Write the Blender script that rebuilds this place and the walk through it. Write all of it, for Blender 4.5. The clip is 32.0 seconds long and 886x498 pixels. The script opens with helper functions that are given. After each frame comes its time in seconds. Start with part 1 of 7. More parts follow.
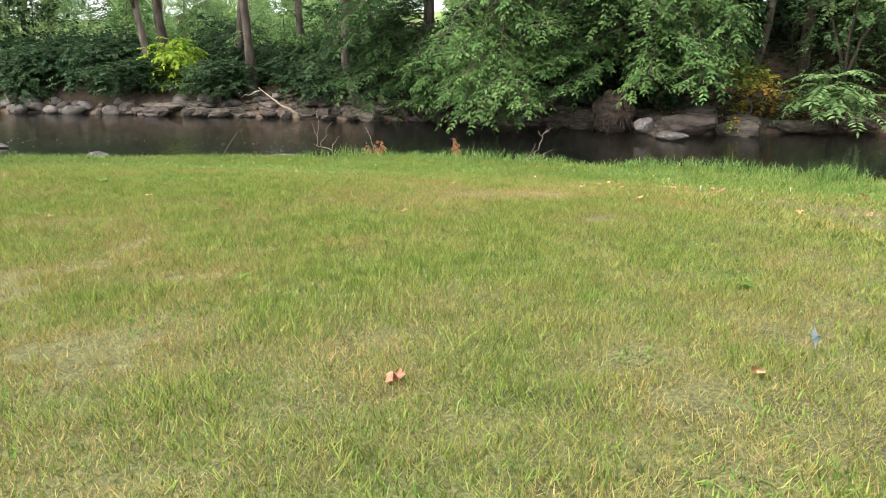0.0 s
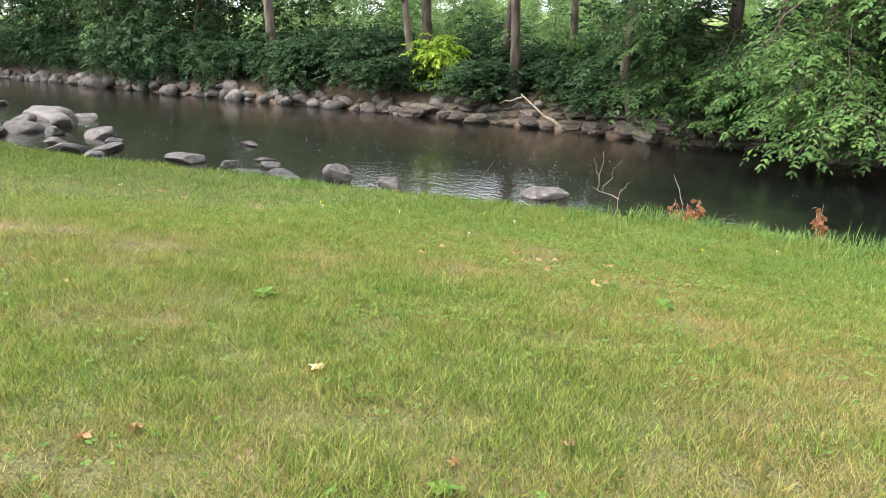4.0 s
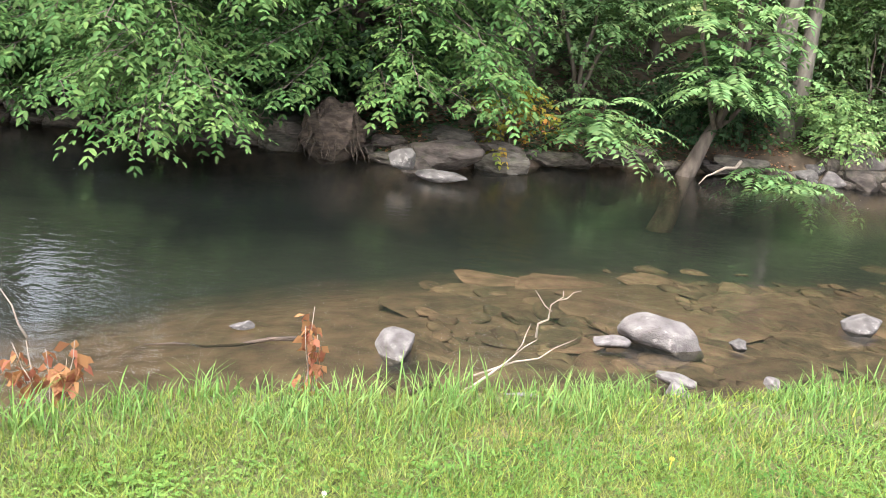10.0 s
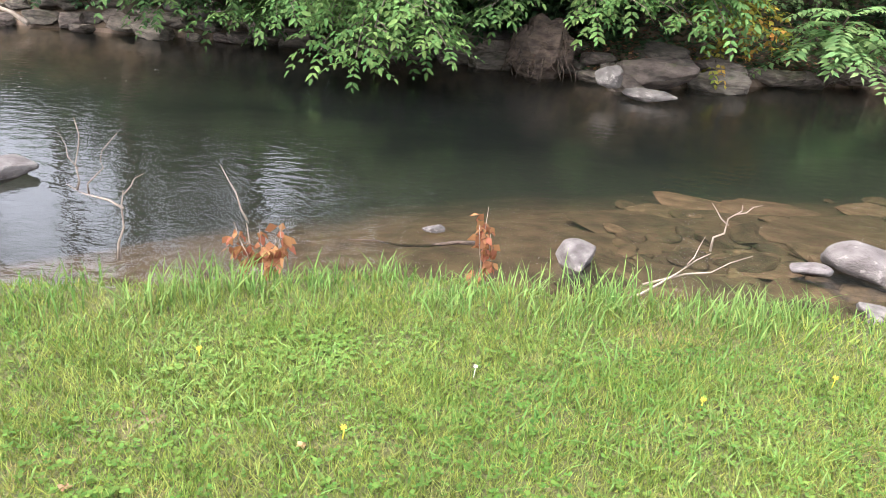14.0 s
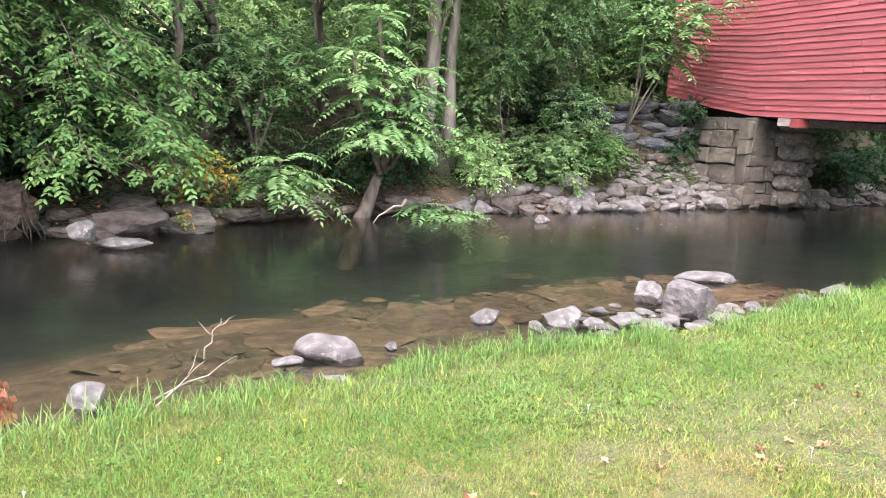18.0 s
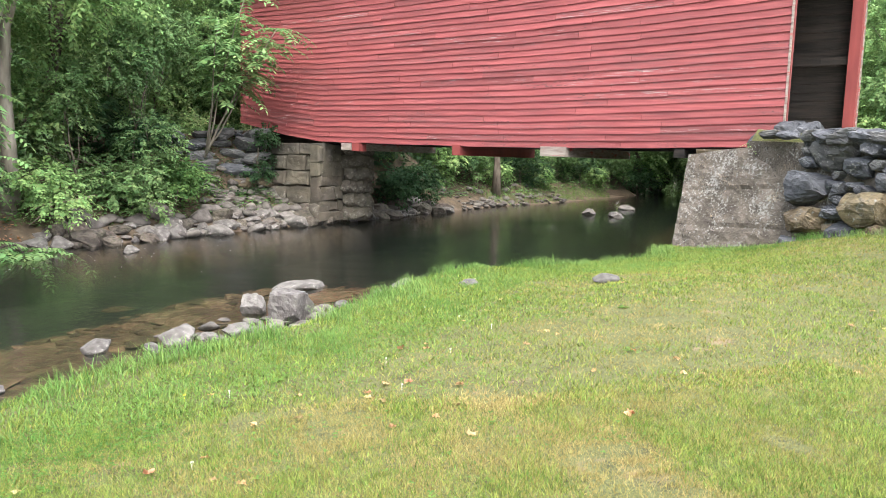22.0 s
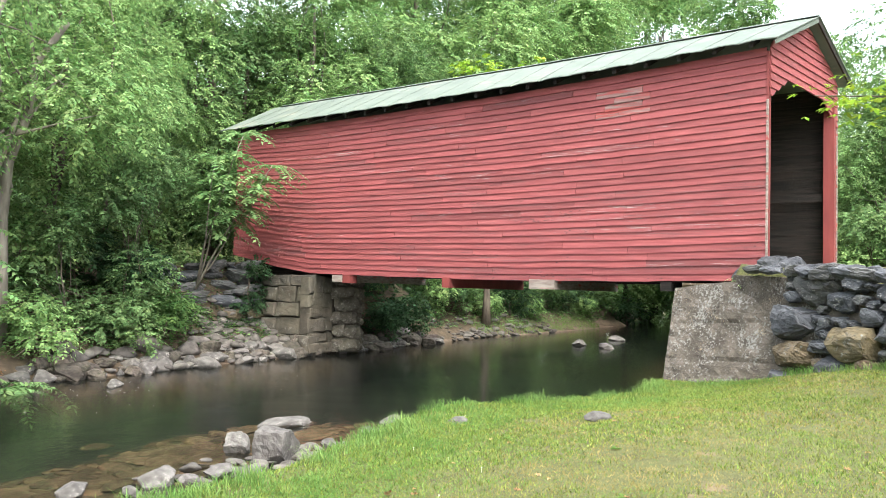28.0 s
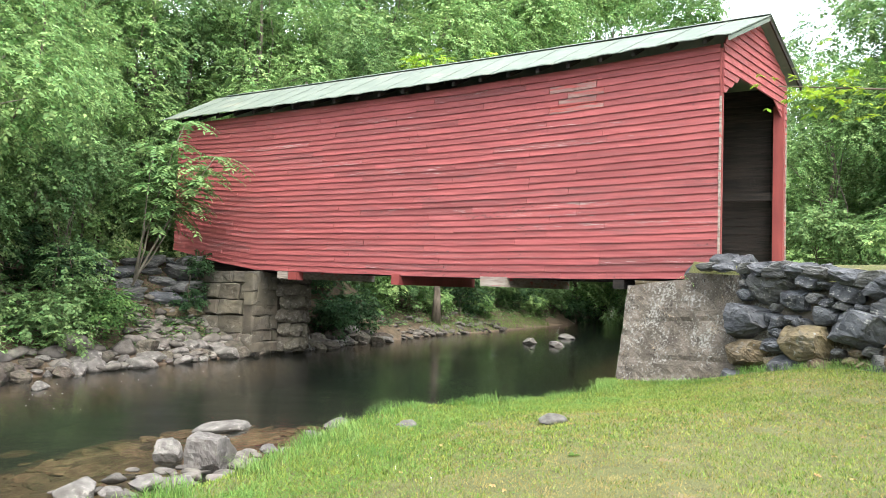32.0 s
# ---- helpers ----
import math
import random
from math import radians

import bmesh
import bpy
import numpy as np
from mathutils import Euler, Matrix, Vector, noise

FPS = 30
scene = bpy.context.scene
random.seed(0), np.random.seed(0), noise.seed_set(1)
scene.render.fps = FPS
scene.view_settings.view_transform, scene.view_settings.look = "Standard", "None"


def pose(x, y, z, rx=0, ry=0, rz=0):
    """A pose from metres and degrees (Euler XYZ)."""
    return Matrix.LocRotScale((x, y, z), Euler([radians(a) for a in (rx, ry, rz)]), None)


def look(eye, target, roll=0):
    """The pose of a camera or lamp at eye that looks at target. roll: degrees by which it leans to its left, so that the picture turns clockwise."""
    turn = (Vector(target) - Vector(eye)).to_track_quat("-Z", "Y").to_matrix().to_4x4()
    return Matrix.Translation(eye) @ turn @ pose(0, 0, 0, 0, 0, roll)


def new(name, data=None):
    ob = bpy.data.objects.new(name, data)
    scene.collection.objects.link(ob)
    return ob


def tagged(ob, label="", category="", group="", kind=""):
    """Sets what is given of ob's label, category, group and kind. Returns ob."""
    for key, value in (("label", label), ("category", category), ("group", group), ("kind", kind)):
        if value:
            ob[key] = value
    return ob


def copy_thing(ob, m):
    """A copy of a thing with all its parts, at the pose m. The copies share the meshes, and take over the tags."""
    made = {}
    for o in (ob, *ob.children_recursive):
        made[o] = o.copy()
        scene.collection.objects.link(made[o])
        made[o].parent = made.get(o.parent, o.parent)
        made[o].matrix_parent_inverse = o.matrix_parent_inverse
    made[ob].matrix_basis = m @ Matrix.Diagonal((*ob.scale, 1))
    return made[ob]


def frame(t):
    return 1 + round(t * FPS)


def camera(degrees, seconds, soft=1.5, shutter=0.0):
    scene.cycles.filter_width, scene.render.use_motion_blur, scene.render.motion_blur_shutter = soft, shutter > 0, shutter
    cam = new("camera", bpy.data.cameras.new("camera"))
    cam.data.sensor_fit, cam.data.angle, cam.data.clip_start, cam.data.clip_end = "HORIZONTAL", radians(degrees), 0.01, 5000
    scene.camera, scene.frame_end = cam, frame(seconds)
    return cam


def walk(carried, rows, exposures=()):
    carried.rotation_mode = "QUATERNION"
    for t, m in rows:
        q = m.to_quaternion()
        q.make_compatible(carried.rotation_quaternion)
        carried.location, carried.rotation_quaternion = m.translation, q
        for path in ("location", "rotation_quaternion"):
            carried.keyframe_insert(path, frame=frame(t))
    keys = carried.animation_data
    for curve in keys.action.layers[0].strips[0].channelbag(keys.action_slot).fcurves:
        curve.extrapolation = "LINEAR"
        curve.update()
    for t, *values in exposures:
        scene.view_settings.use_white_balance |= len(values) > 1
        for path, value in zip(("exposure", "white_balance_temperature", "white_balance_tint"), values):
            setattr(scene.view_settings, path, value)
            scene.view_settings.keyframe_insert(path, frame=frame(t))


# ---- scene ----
cam = camera(61.22, 32.0, soft=0.7)
PATH = [
    (0.0, (-12.928, -7.020, 1.933), (-15.499, -2.926, 0.656), -0.67),
    (0.5, (-13.126, -6.692, 1.955), (-15.937, -2.808, 0.537), -1.91),
    (1.0, (-13.343, -6.397, 2.026), (-16.782, -3.061, 0.595), 1.81),
    (1.5, (-13.724, -6.124, 2.030), (-17.370, -3.027, 0.575), 3.15),
    (2.0, (-14.080, -5.835, 2.047), (-18.274, -3.531, 0.599), 1.31),
    (2.5, (-14.514, -5.544, 1.982), (-18.726, -3.200, 0.652), 2.41),
    (3.0, (-14.767, -5.372, 2.028), (-18.899, -2.894, 0.692), 3.28),
    (3.5, (-15.015, -5.175, 2.012), (-18.792, -2.183, 0.675), 2.42),
    (5.5, (-16.093, -4.183, 2.221), (-19.832, -1.101, 0.990), 0.30),
    (6.0, (-16.350, -3.927, 2.215), (-20.356, -1.201, 0.979), 1.27),
    (6.5, (-16.681, -3.726, 2.171), (-20.630, -0.994, 0.776), 3.10),
    (7.0, (-17.000, -3.544, 2.118), (-20.906, -0.861, 0.522), 3.48),
    (7.5, (-17.270, -3.293, 2.084), (-20.794, -0.204, 0.342), 3.95),
    (8.0, (-17.461, -3.034, 2.103), (-20.093, 0.759, 0.182), 2.26),
    (8.5, (-17.546, -2.674, 2.101), (-19.331, 1.608, 0.235), 4.94),
    (9.0, (-17.598, -2.313, 2.115), (-18.295, 2.362, 0.486), 5.53),
    (9.5, (-17.642, -2.000, 2.134), (-17.707, 2.760, 0.604), 5.60),
    (10.0, (-17.683, -1.705, 2.125), (-17.493, 3.103, 0.767), 6.22),
    (10.5, (-17.788, -1.482, 2.102), (-17.619, 3.329, 0.751), 6.15),
    (11.0, (-17.881, -1.326, 2.072), (-17.902, 3.450, 0.593), 5.76),
    (11.5, (-17.881, -1.217, 2.032), (-18.590, 3.432, 0.336), 4.51),
    (12.0, (-17.846, -1.155, 1.992), (-19.133, 3.245, -0.004), 3.10),
    (12.5, (-17.808, -1.237, 2.005), (-19.069, 3.156, -0.023), 3.13),
    (13.0, (-17.753, -1.439, 2.032), (-18.805, 2.974, -0.070), 3.78),
    (13.5, (-17.628, -1.660, 2.060), (-18.748, 2.751, -0.011), 3.46),
    (15.5, (-17.117, -2.379, 2.211), (-18.101, 2.372, 1.005), 2.48),
    (16.0, (-17.191, -2.471, 2.235), (-17.340, 2.421, 1.208), 3.42),
    (16.5, (-17.197, -2.560, 2.239), (-16.595, 2.308, 1.270), 2.92),
    (17.0, (-17.320, -2.746, 2.297), (-16.479, 2.093, 1.360), 3.01),
    (17.5, (-17.394, -2.848, 2.319), (-16.097, 1.895, 1.414), 3.58),
    (18.0, (-17.515, -2.921, 2.308), (-15.518, 1.578, 1.429), 3.02),
    (18.5, (-17.595, -3.018, 2.304), (-15.565, 1.467, 1.434), 2.61),
    (19.0, (-17.668, -3.170, 2.312), (-15.572, 1.285, 1.438), 2.68),
    (19.5, (-17.744, -3.246, 2.313), (-15.270, 1.016, 1.470), 3.23),
    (20.0, (-17.885, -3.320, 2.302), (-14.790, 0.523, 1.497), 2.57),
    (20.5, (-17.971, -3.372, 2.292), (-14.466, 0.107, 1.512), 2.86),
    (21.0, (-18.084, -3.471, 2.300), (-14.319, -0.251, 1.626), 3.03),
    (21.5, (-18.209, -3.512, 2.302), (-14.370, -0.376, 1.653), 2.53),
    (22.0, (-18.282, -3.497, 2.303), (-14.201, -0.670, 1.706), 1.70),
    (22.5, (-18.366, -3.499, 2.306), (-14.181, -0.812, 1.798), 1.57),
    (23.0, (-18.415, -3.530, 2.325), (-14.159, -0.919, 2.069), 1.31),
    (23.5, (-18.437, -3.552, 2.343), (-14.133, -1.014, 2.173), 1.00),
    (24.0, (-18.430, -3.541, 2.358), (-14.091, -1.058, 2.269), 0.83),
    (24.5, (-18.436, -3.529, 2.377), (-14.093, -1.052, 2.429), 0.90),
    (25.0, (-18.429, -3.512, 2.400), (-14.120, -0.981, 2.558), 1.01),
    (25.5, (-18.429, -3.514, 2.413), (-14.148, -0.939, 2.613), 1.20),
    (26.0, (-18.416, -3.528, 2.429), (-14.144, -0.941, 2.674), 1.54),
    (26.5, (-18.411, -3.520, 2.422), (-14.178, -0.872, 2.684), 1.64),
    (28.5, (-18.278, -3.550, 2.407), (-14.180, -0.698, 2.664), 1.86),
    (29.0, (-18.236, -3.579, 2.421), (-14.167, -0.684, 2.679), 1.96),
    (29.5, (-18.202, -3.613, 2.397), (-14.180, -0.654, 2.653), 2.05),
    (30.0, (-18.197, -3.641, 2.397), (-14.252, -0.578, 2.638), 2.18),
    (30.5, (-18.162, -3.640, 2.398), (-14.234, -0.555, 2.630), 2.17),
    (31.0, (-18.096, -3.585, 2.384), (-14.093, -0.599, 2.617), 2.17),
    (31.5, (-17.984, -3.427, 2.376), (-13.808, -0.687, 2.616), 2.08),
    (32.0, (-17.849, -3.239, 2.385), (-13.544, -0.708, 2.642), 1.96),
]
walk(cam, [(t, look(e, q, r)) for t, e, q, r in PATH], [(0, 0.25, 6550, 12), (3.5, 0.35, 6450, 12), (6, 0.6, 6400, 14), (8, 0.32, 6350, 20), (9, 0.52, 6350, 19), (10, 0.85, 6250, 13), (11, 1.05, 6200, 12), (12, 0.8, 6250, 15), (13, 0.65, 6250, 15), (16, 0.95, 6050, 22), (17, 1.0, 6000, 22), (19, 0.72, 6100, 16), (22, 0.62, 6200, 9), (24, 0.57, 6250, 7), (32, 0.57, 6250, 5)])

# ---- world and sun ----
world = bpy.data.worlds.new("sky")
scene.world = world
world.use_nodes = True
wt = world.node_tree
sky = wt.nodes.new("ShaderNodeTexSky")
sky.sky_type, sky.sun_disc = "NISHITA", False
SUN_EL, SUN_ROT = radians(60), radians(222)
sky.sun_elevation, sky.sun_rotation = SUN_EL, SUN_ROT
sky.dust_density, sky.air_density = 9.0, 1.0
haze = wt.nodes.new("ShaderNodeHueSaturation")
haze.inputs["Saturation"].default_value, haze.inputs["Value"].default_value = 0.75, 4.0
wt.links.new(sky.outputs[0], haze.inputs["Color"])
veil = wt.nodes.new("ShaderNodeMix")
veil.data_type = "RGBA"
veil.inputs["Factor"].default_value = 0.55
veil.inputs["B"].default_value = (17.2, 17.7, 18.6, 1)
wt.links.new(haze.outputs[0], veil.inputs["A"])
wt.links.new(veil.outputs["Result"], wt.nodes["Background"].inputs[0])
wt.nodes["Background"].inputs[1].default_value = 0.15
sun = new("sun", bpy.data.lights.new("sun", "SUN"))
sun.data.energy, sun.data.angle, sun.data.color = 0.75, radians(34), (1.0, 0.97, 0.92)
sun.matrix_world = look((0, 0, 60), (-40 * math.sin(SUN_ROT) * math.cos(SUN_EL), -40 * math.cos(SUN_ROT) * math.cos(SUN_EL), 60 - 40 * math.sin(SUN_EL)))


# ---- materials ----
def mat(name, base, base2=None, scale=3.0, rough=0.8, bump=0.3, bump_scale=40.0, metal=0.0, spread=0.0, per_object=0.0, per_island=0.0,
        stretch=(1, 1, 1), third=None, third_scale=0.6, third_cut=(0.52, 0.62), detail=6.0, spec=0.4, trans=0.0, flecks=(), fleck_mask=0.5):
    """A surface of two mixed colours at two scales, an optional third colour in patches, fine relief, and a shift per piece.
    flecks: rows of colour, scale, (cut), stretch for marks such as lichen, chipped paint or stains, gathered in broad patches."""
    m = bpy.data.materials.new(name)
    m.use_nodes = True
    nt = m.node_tree
    n, l = nt.nodes, nt.links
    b = n["Principled BSDF"]
    b.inputs["Roughness"].default_value, b.inputs["Metallic"].default_value = rough, metal
    b.inputs["Specular IOR Level"].default_value = spec
    co = n.new("ShaderNodeTexCoord")
    mp = n.new("ShaderNodeMapping")
    mp.inputs["Scale"].default_value = stretch
    l.new(co.outputs["Object"], mp.inputs["Vector"])
    n1 = n.new("ShaderNodeTexNoise")
    n1.inputs["Scale"].default_value, n1.inputs["Detail"].default_value = scale, detail
    l.new(mp.outputs[0], n1.inputs["Vector"])
    ramp = n.new("ShaderNodeValToRGB")
    ramp.color_ramp.elements[0].position, ramp.color_ramp.elements[1].position = 0.35, 0.65
    ramp.color_ramp.elements[0].color = (*base, 1)
    ramp.color_ramp.elements[1].color = (*(base2 or base), 1)
    l.new(n1.outputs[0], ramp.inputs[0])
    out = ramp.outputs[0]
    if third:
        n2 = n.new("ShaderNodeTexNoise")
        n2.inputs["Scale"].default_value, n2.inputs["Detail"].default_value = third_scale, 8.0
        n2.inputs["Roughness"].default_value = 0.65
        l.new(mp.outputs[0], n2.inputs["Vector"])
        r2 = n.new("ShaderNodeMapRange")
        r2.inputs["From Min"].default_value, r2.inputs["From Max"].default_value = third_cut
        l.new(n2.outputs[0], r2.inputs["Value"])
        mx = n.new("ShaderNodeMix")
        mx.data_type = "RGBA"
        l.new(r2.outputs[0], mx.inputs["Factor"])
        l.new(out, mx.inputs["A"])
        mx.inputs["B"].default_value = (*third, 1)
        out = mx.outputs["Result"]
    if per_object or per_island:
        if per_object:
            rnd = n.new("ShaderNodeObjectInfo").outputs["Random"]
        else:
            rnd = n.new("ShaderNodeNewGeometry").outputs["Random Per Island"]
        amount = per_object or per_island
        mr = n.new("ShaderNodeMapRange")
        mr.inputs["To Min"].default_value, mr.inputs["To Max"].default_value = 1 - amount, 1 + amount
        l.new(rnd, mr.inputs["Value"])
        hs = n.new("ShaderNodeHueSaturation")
        l.new(mr.outputs[0], hs.inputs["Value"])
        if spread:
            mh = n.new("ShaderNodeMapRange")
            mh.inputs["To Min"].default_value, mh.inputs["To Max"].default_value = 0.5 + spread, 0.5 - spread
            ml = n.new("ShaderNodeMath")
            ml.operation = "MULTIPLY"
            ml.inputs[1].default_value = 7.31
            fr = n.new("ShaderNodeMath")
            fr.operation = "FRACT"
            l.new(rnd, ml.inputs[0])
            l.new(ml.outputs[0], fr.inputs[0])
            l.new(fr.outputs[0], mh.inputs["Value"])
            l.new(mh.outputs[0], hs.inputs["Hue"])
        l.new(out, hs.inputs["Color"])
        out = hs.outputs[0]
    for k, (col, fsc, cut, fst) in enumerate(flecks):
        fm = n.new("ShaderNodeMapping")
        fm.inputs["Scale"].default_value, fm.inputs["Location"].default_value = fst, (3.7 * k, 1.9 * k, 0.8 * k)
        l.new(co.outputs["Object"], fm.inputs["Vector"])
        fn = n.new("ShaderNodeTexNoise")
        fn.inputs["Scale"].default_value, fn.inputs["Detail"].default_value, fn.inputs["Roughness"].default_value = fsc, 7.0, 0.7
        l.new(fm.outputs[0], fn.inputs["Vector"])
        fw = n.new("ShaderNodeTexNoise")
        fw.inputs["Scale"].default_value, fw.inputs["Detail"].default_value = fsc * 0.09, 3.0
        l.new(fm.outputs[0], fw.inputs["Vector"])
        ad = n.new("ShaderNodeMath")
        ad.operation = "MULTIPLY_ADD"
        ad.inputs[1].default_value = fleck_mask
        l.new(fw.outputs[0], ad.inputs[0])
        l.new(fn.outputs[0], ad.inputs[2])
        fr = n.new("ShaderNodeMapRange")
        fr.inputs["From Min"].default_value, fr.inputs["From Max"].default_value = cut[0] + fleck_mask * 0.5, cut[1] + fleck_mask * 0.5
        l.new(ad.outputs[0], fr.inputs["Value"])
        fx = n.new("ShaderNodeMix")
        fx.data_type = "RGBA"
        l.new(fr.outputs[0], fx.inputs["Factor"])
        l.new(out, fx.inputs["A"])
        fx.inputs["B"].default_value = (*col, 1)
        out = fx.outputs["Result"]
    l.new(out, b.inputs["Base Color"])
    if bump:
        n3 = n.new("ShaderNodeTexNoise")
        n3.inputs["Scale"].default_value, n3.inputs["Detail"].default_value = bump_scale, 5.0
        l.new(mp.outputs[0], n3.inputs["Vector"])
        bp = n.new("ShaderNodeBump")
        bp.inputs["Strength"].default_value, bp.inputs["Distance"].default_value = bump, 0.02
        l.new(n3.outputs[0], bp.inputs["Height"])
        l.new(bp.outputs[0], b.inputs["Normal"])
    if trans:
        tl = n.new("ShaderNodeBsdfTranslucent")
        l.new(out, tl.inputs["Color"])
        ms = n.new("ShaderNodeMixShader")
        ms.inputs[0].default_value = trans
        l.new(b.outputs[0], ms.inputs[1])
        l.new(tl.outputs[0], ms.inputs[2])
        l.new(ms.outputs[0], n["Material Output"].inputs["Surface"])
    return m


def water_material():
    m = bpy.data.materials.new("creek_water")
    m.use_nodes = True
    n, l = m.node_tree.nodes, m.node_tree.links
    n.remove(n["Principled BSDF"])
    tr = n.new("ShaderNodeBsdfTransparent")
    tr.inputs[0].default_value = (0.70, 0.68, 0.57, 1)
    gl = n.new("ShaderNodeBsdfGlossy")
    gl.inputs["Roughness"].default_value = 0.02
    fr = n.new("ShaderNodeFresnel")
    fr.inputs["IOR"].default_value = 1.38
    mx = n.new("ShaderNodeMixShader")
    murk = n.new("ShaderNodeBsdfDiffuse")
    murk.inputs[0].default_value = (0.085, 0.102, 0.092, 1)
    body = n.new("ShaderNodeMixShader")
    body.inputs[0].default_value = 0.055
    co = n.new("ShaderNodeTexCoord")
    mp = n.new("ShaderNodeMapping")
    mp.inputs["Scale"].default_value = (1.0, 1.7, 1.0)
    l.new(co.outputs["Object"], mp.inputs["Vector"])
    a = n.new("ShaderNodeTexNoise")
    a.inputs["Scale"].default_value, a.inputs["Detail"].default_value = 5.0, 3.0
    b = n.new("ShaderNodeTexNoise")
    b.inputs["Scale"].default_value, b.inputs["Detail"].default_value = 0.35, 2.0
    mu = n.new("ShaderNodeMath")
    mu.operation = "MULTIPLY"
    bp = n.new("ShaderNodeBump")
    bp.inputs["Strength"].default_value, bp.inputs["Distance"].default_value = 0.5, 0.03
    l.new(mp.outputs[0], a.inputs["Vector"])
    l.new(co.outputs["Object"], b.inputs["Vector"])
    l.new(a.outputs[0], mu.inputs[0])
    l.new(b.outputs[0], mu.inputs[1])
    l.new(mu.outputs[0], bp.inputs["Height"])
    l.new(bp.outputs[0], gl.inputs["Normal"])
    l.new(bp.outputs[0], fr.inputs["Normal"])
    l.new(fr.outputs[0], mx.inputs[0])
    l.new(tr.outputs[0], body.inputs[1])
    l.new(murk.outputs[0], body.inputs[2])
    l.new(body.outputs[0], mx.inputs[1])
    l.new(gl.outputs[0], mx.inputs[2])
    l.new(mx.outputs[0], n["Material Output"].inputs["Surface"])
    return m


M_WATER = water_material()
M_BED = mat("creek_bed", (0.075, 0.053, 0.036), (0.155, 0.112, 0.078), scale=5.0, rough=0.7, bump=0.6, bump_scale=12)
M_SOIL = mat("bank_soil", (0.055, 0.04, 0.026), (0.11, 0.08, 0.05), scale=4.0, rough=0.95, bump=0.8, bump_scale=25)
M_LAWN = mat("lawn_turf", (0.062, 0.074, 0.022), (0.150, 0.148, 0.052), scale=75.0, rough=0.9, bump=0.9, bump_scale=90, third=(0.205, 0.150, 0.090), third_scale=2.2, third_cut=(0.60, 0.68), flecks=(((0.045, 0.046, 0.015), 60.0, (0.53, 0.63), (1, 1, 1)), ((0.225, 0.20, 0.085), 110.0, (0.62, 0.70), (1, 1, 1))))
M_FIELD = mat("far_meadow", (0.13, 0.18, 0.045), (0.20, 0.235, 0.07), scale=1.0, rough=0.9, bump=0.6, bump_scale=30)
PEEL = (((0.135, 0.058, 0.058), 7.0, (0.60, 0.86), (1, 0.14, 5.0)), ((0.33, 0.24, 0.235), 12.0, (0.70, 0.76), (1, 0.16, 4.0)), ((0.06, 0.03, 0.03), 20.0, (0.70, 0.74), (1, 0.4, 1.6)))
M_RED = mat("weathered_red_paint", (0.210, 0.046, 0.048), (0.292, 0.076, 0.076), scale=3.0, stretch=(1, 0.25, 6), rough=0.75, bump=0.5, bump_scale=30, per_object=0.14,
            third=(0.165, 0.048, 0.05), third_scale=2.2, third_cut=(0.52, 0.72), flecks=PEEL, fleck_mask=0.7)
M_REDP = mat("red_post_paint", (0.22, 0.045, 0.04), (0.16, 0.032, 0.03), scale=4.0, stretch=(1, 1, 0.2), rough=0.75, bump=0.4, third=(0.4, 0.28, 0.25), third_scale=2.0, third_cut=(0.6, 0.68))
# old timber, near black: the bridge's inner shade is put into its colour
M_SHADEDWOOD = mat("old_timber_shaded_dark", (0.007, 0.006, 0.005), (0.024, 0.018, 0.014), scale=5.0, stretch=(1, 0.3, 4), rough=0.9, bump=0.6, per_object=0.25)
M_ROOF = mat("weathered_green_roof_metal", (0.105, 0.130, 0.104), (0.142, 0.164, 0.136), scale=1.2, rough=0.7, bump=0.1, bump_scale=8, per_object=0.035, third=(0.235, 0.222, 0.17), third_scale=0.8, third_cut=(0.58, 0.75))
LICHEN = (((0.24, 0.236, 0.22), 9.0, (0.62, 0.70), (1, 1, 1)), ((0.028, 0.028, 0.030), 10.0, (0.60, 0.72), (1, 1, 1)))
M_STONE = mat("grey_field_stone", (0.058, 0.058, 0.059), (0.130, 0.128, 0.125), scale=3.0, rough=0.9, bump=0.9, bump_scale=14, per_object=0.35, spread=0.02, flecks=LICHEN)
M_TAN = mat("tan_rough_stone", (0.085, 0.066, 0.042), (0.19, 0.142, 0.085), scale=2.6, rough=0.9, bump=0.9, bump_scale=14, per_object=0.28, spread=0.015, third=(0.09, 0.085, 0.075), third_scale=1.5, third_cut=(0.55, 0.7), flecks=LICHEN)
# tan masonry with the bridge's shade put into its base colour
M_ABUT = mat("shaded_tan_masonry", (0.052, 0.045, 0.034), (0.105, 0.090, 0.066), scale=1.8, rough=0.95, bump=0.8, bump_scale=14, per_object=0.16, spread=0.01, third=(0.06, 0.055, 0.048), third_scale=1.0, third_cut=(0.5, 0.7),
             flecks=(((0.16, 0.148, 0.122), 6.0, (0.60, 0.70), (1, 1, 1)), ((0.03, 0.027, 0.022), 9.0, (0.60, 0.70), (1, 1, 1))))
M_CREEKSTONE = mat("creek_stone", (0.085, 0.077, 0.071), (0.165, 0.153, 0.142), scale=3.0, rough=0.85, bump=0.6, bump_scale=25, per_object=0.22, spread=0.015, flecks=(((0.235, 0.218, 0.20), 7.0, (0.60, 0.70), (1, 1, 1)), ((0.06, 0.05, 0.042), 6.0, (0.58, 0.70), (1, 1, 1))))
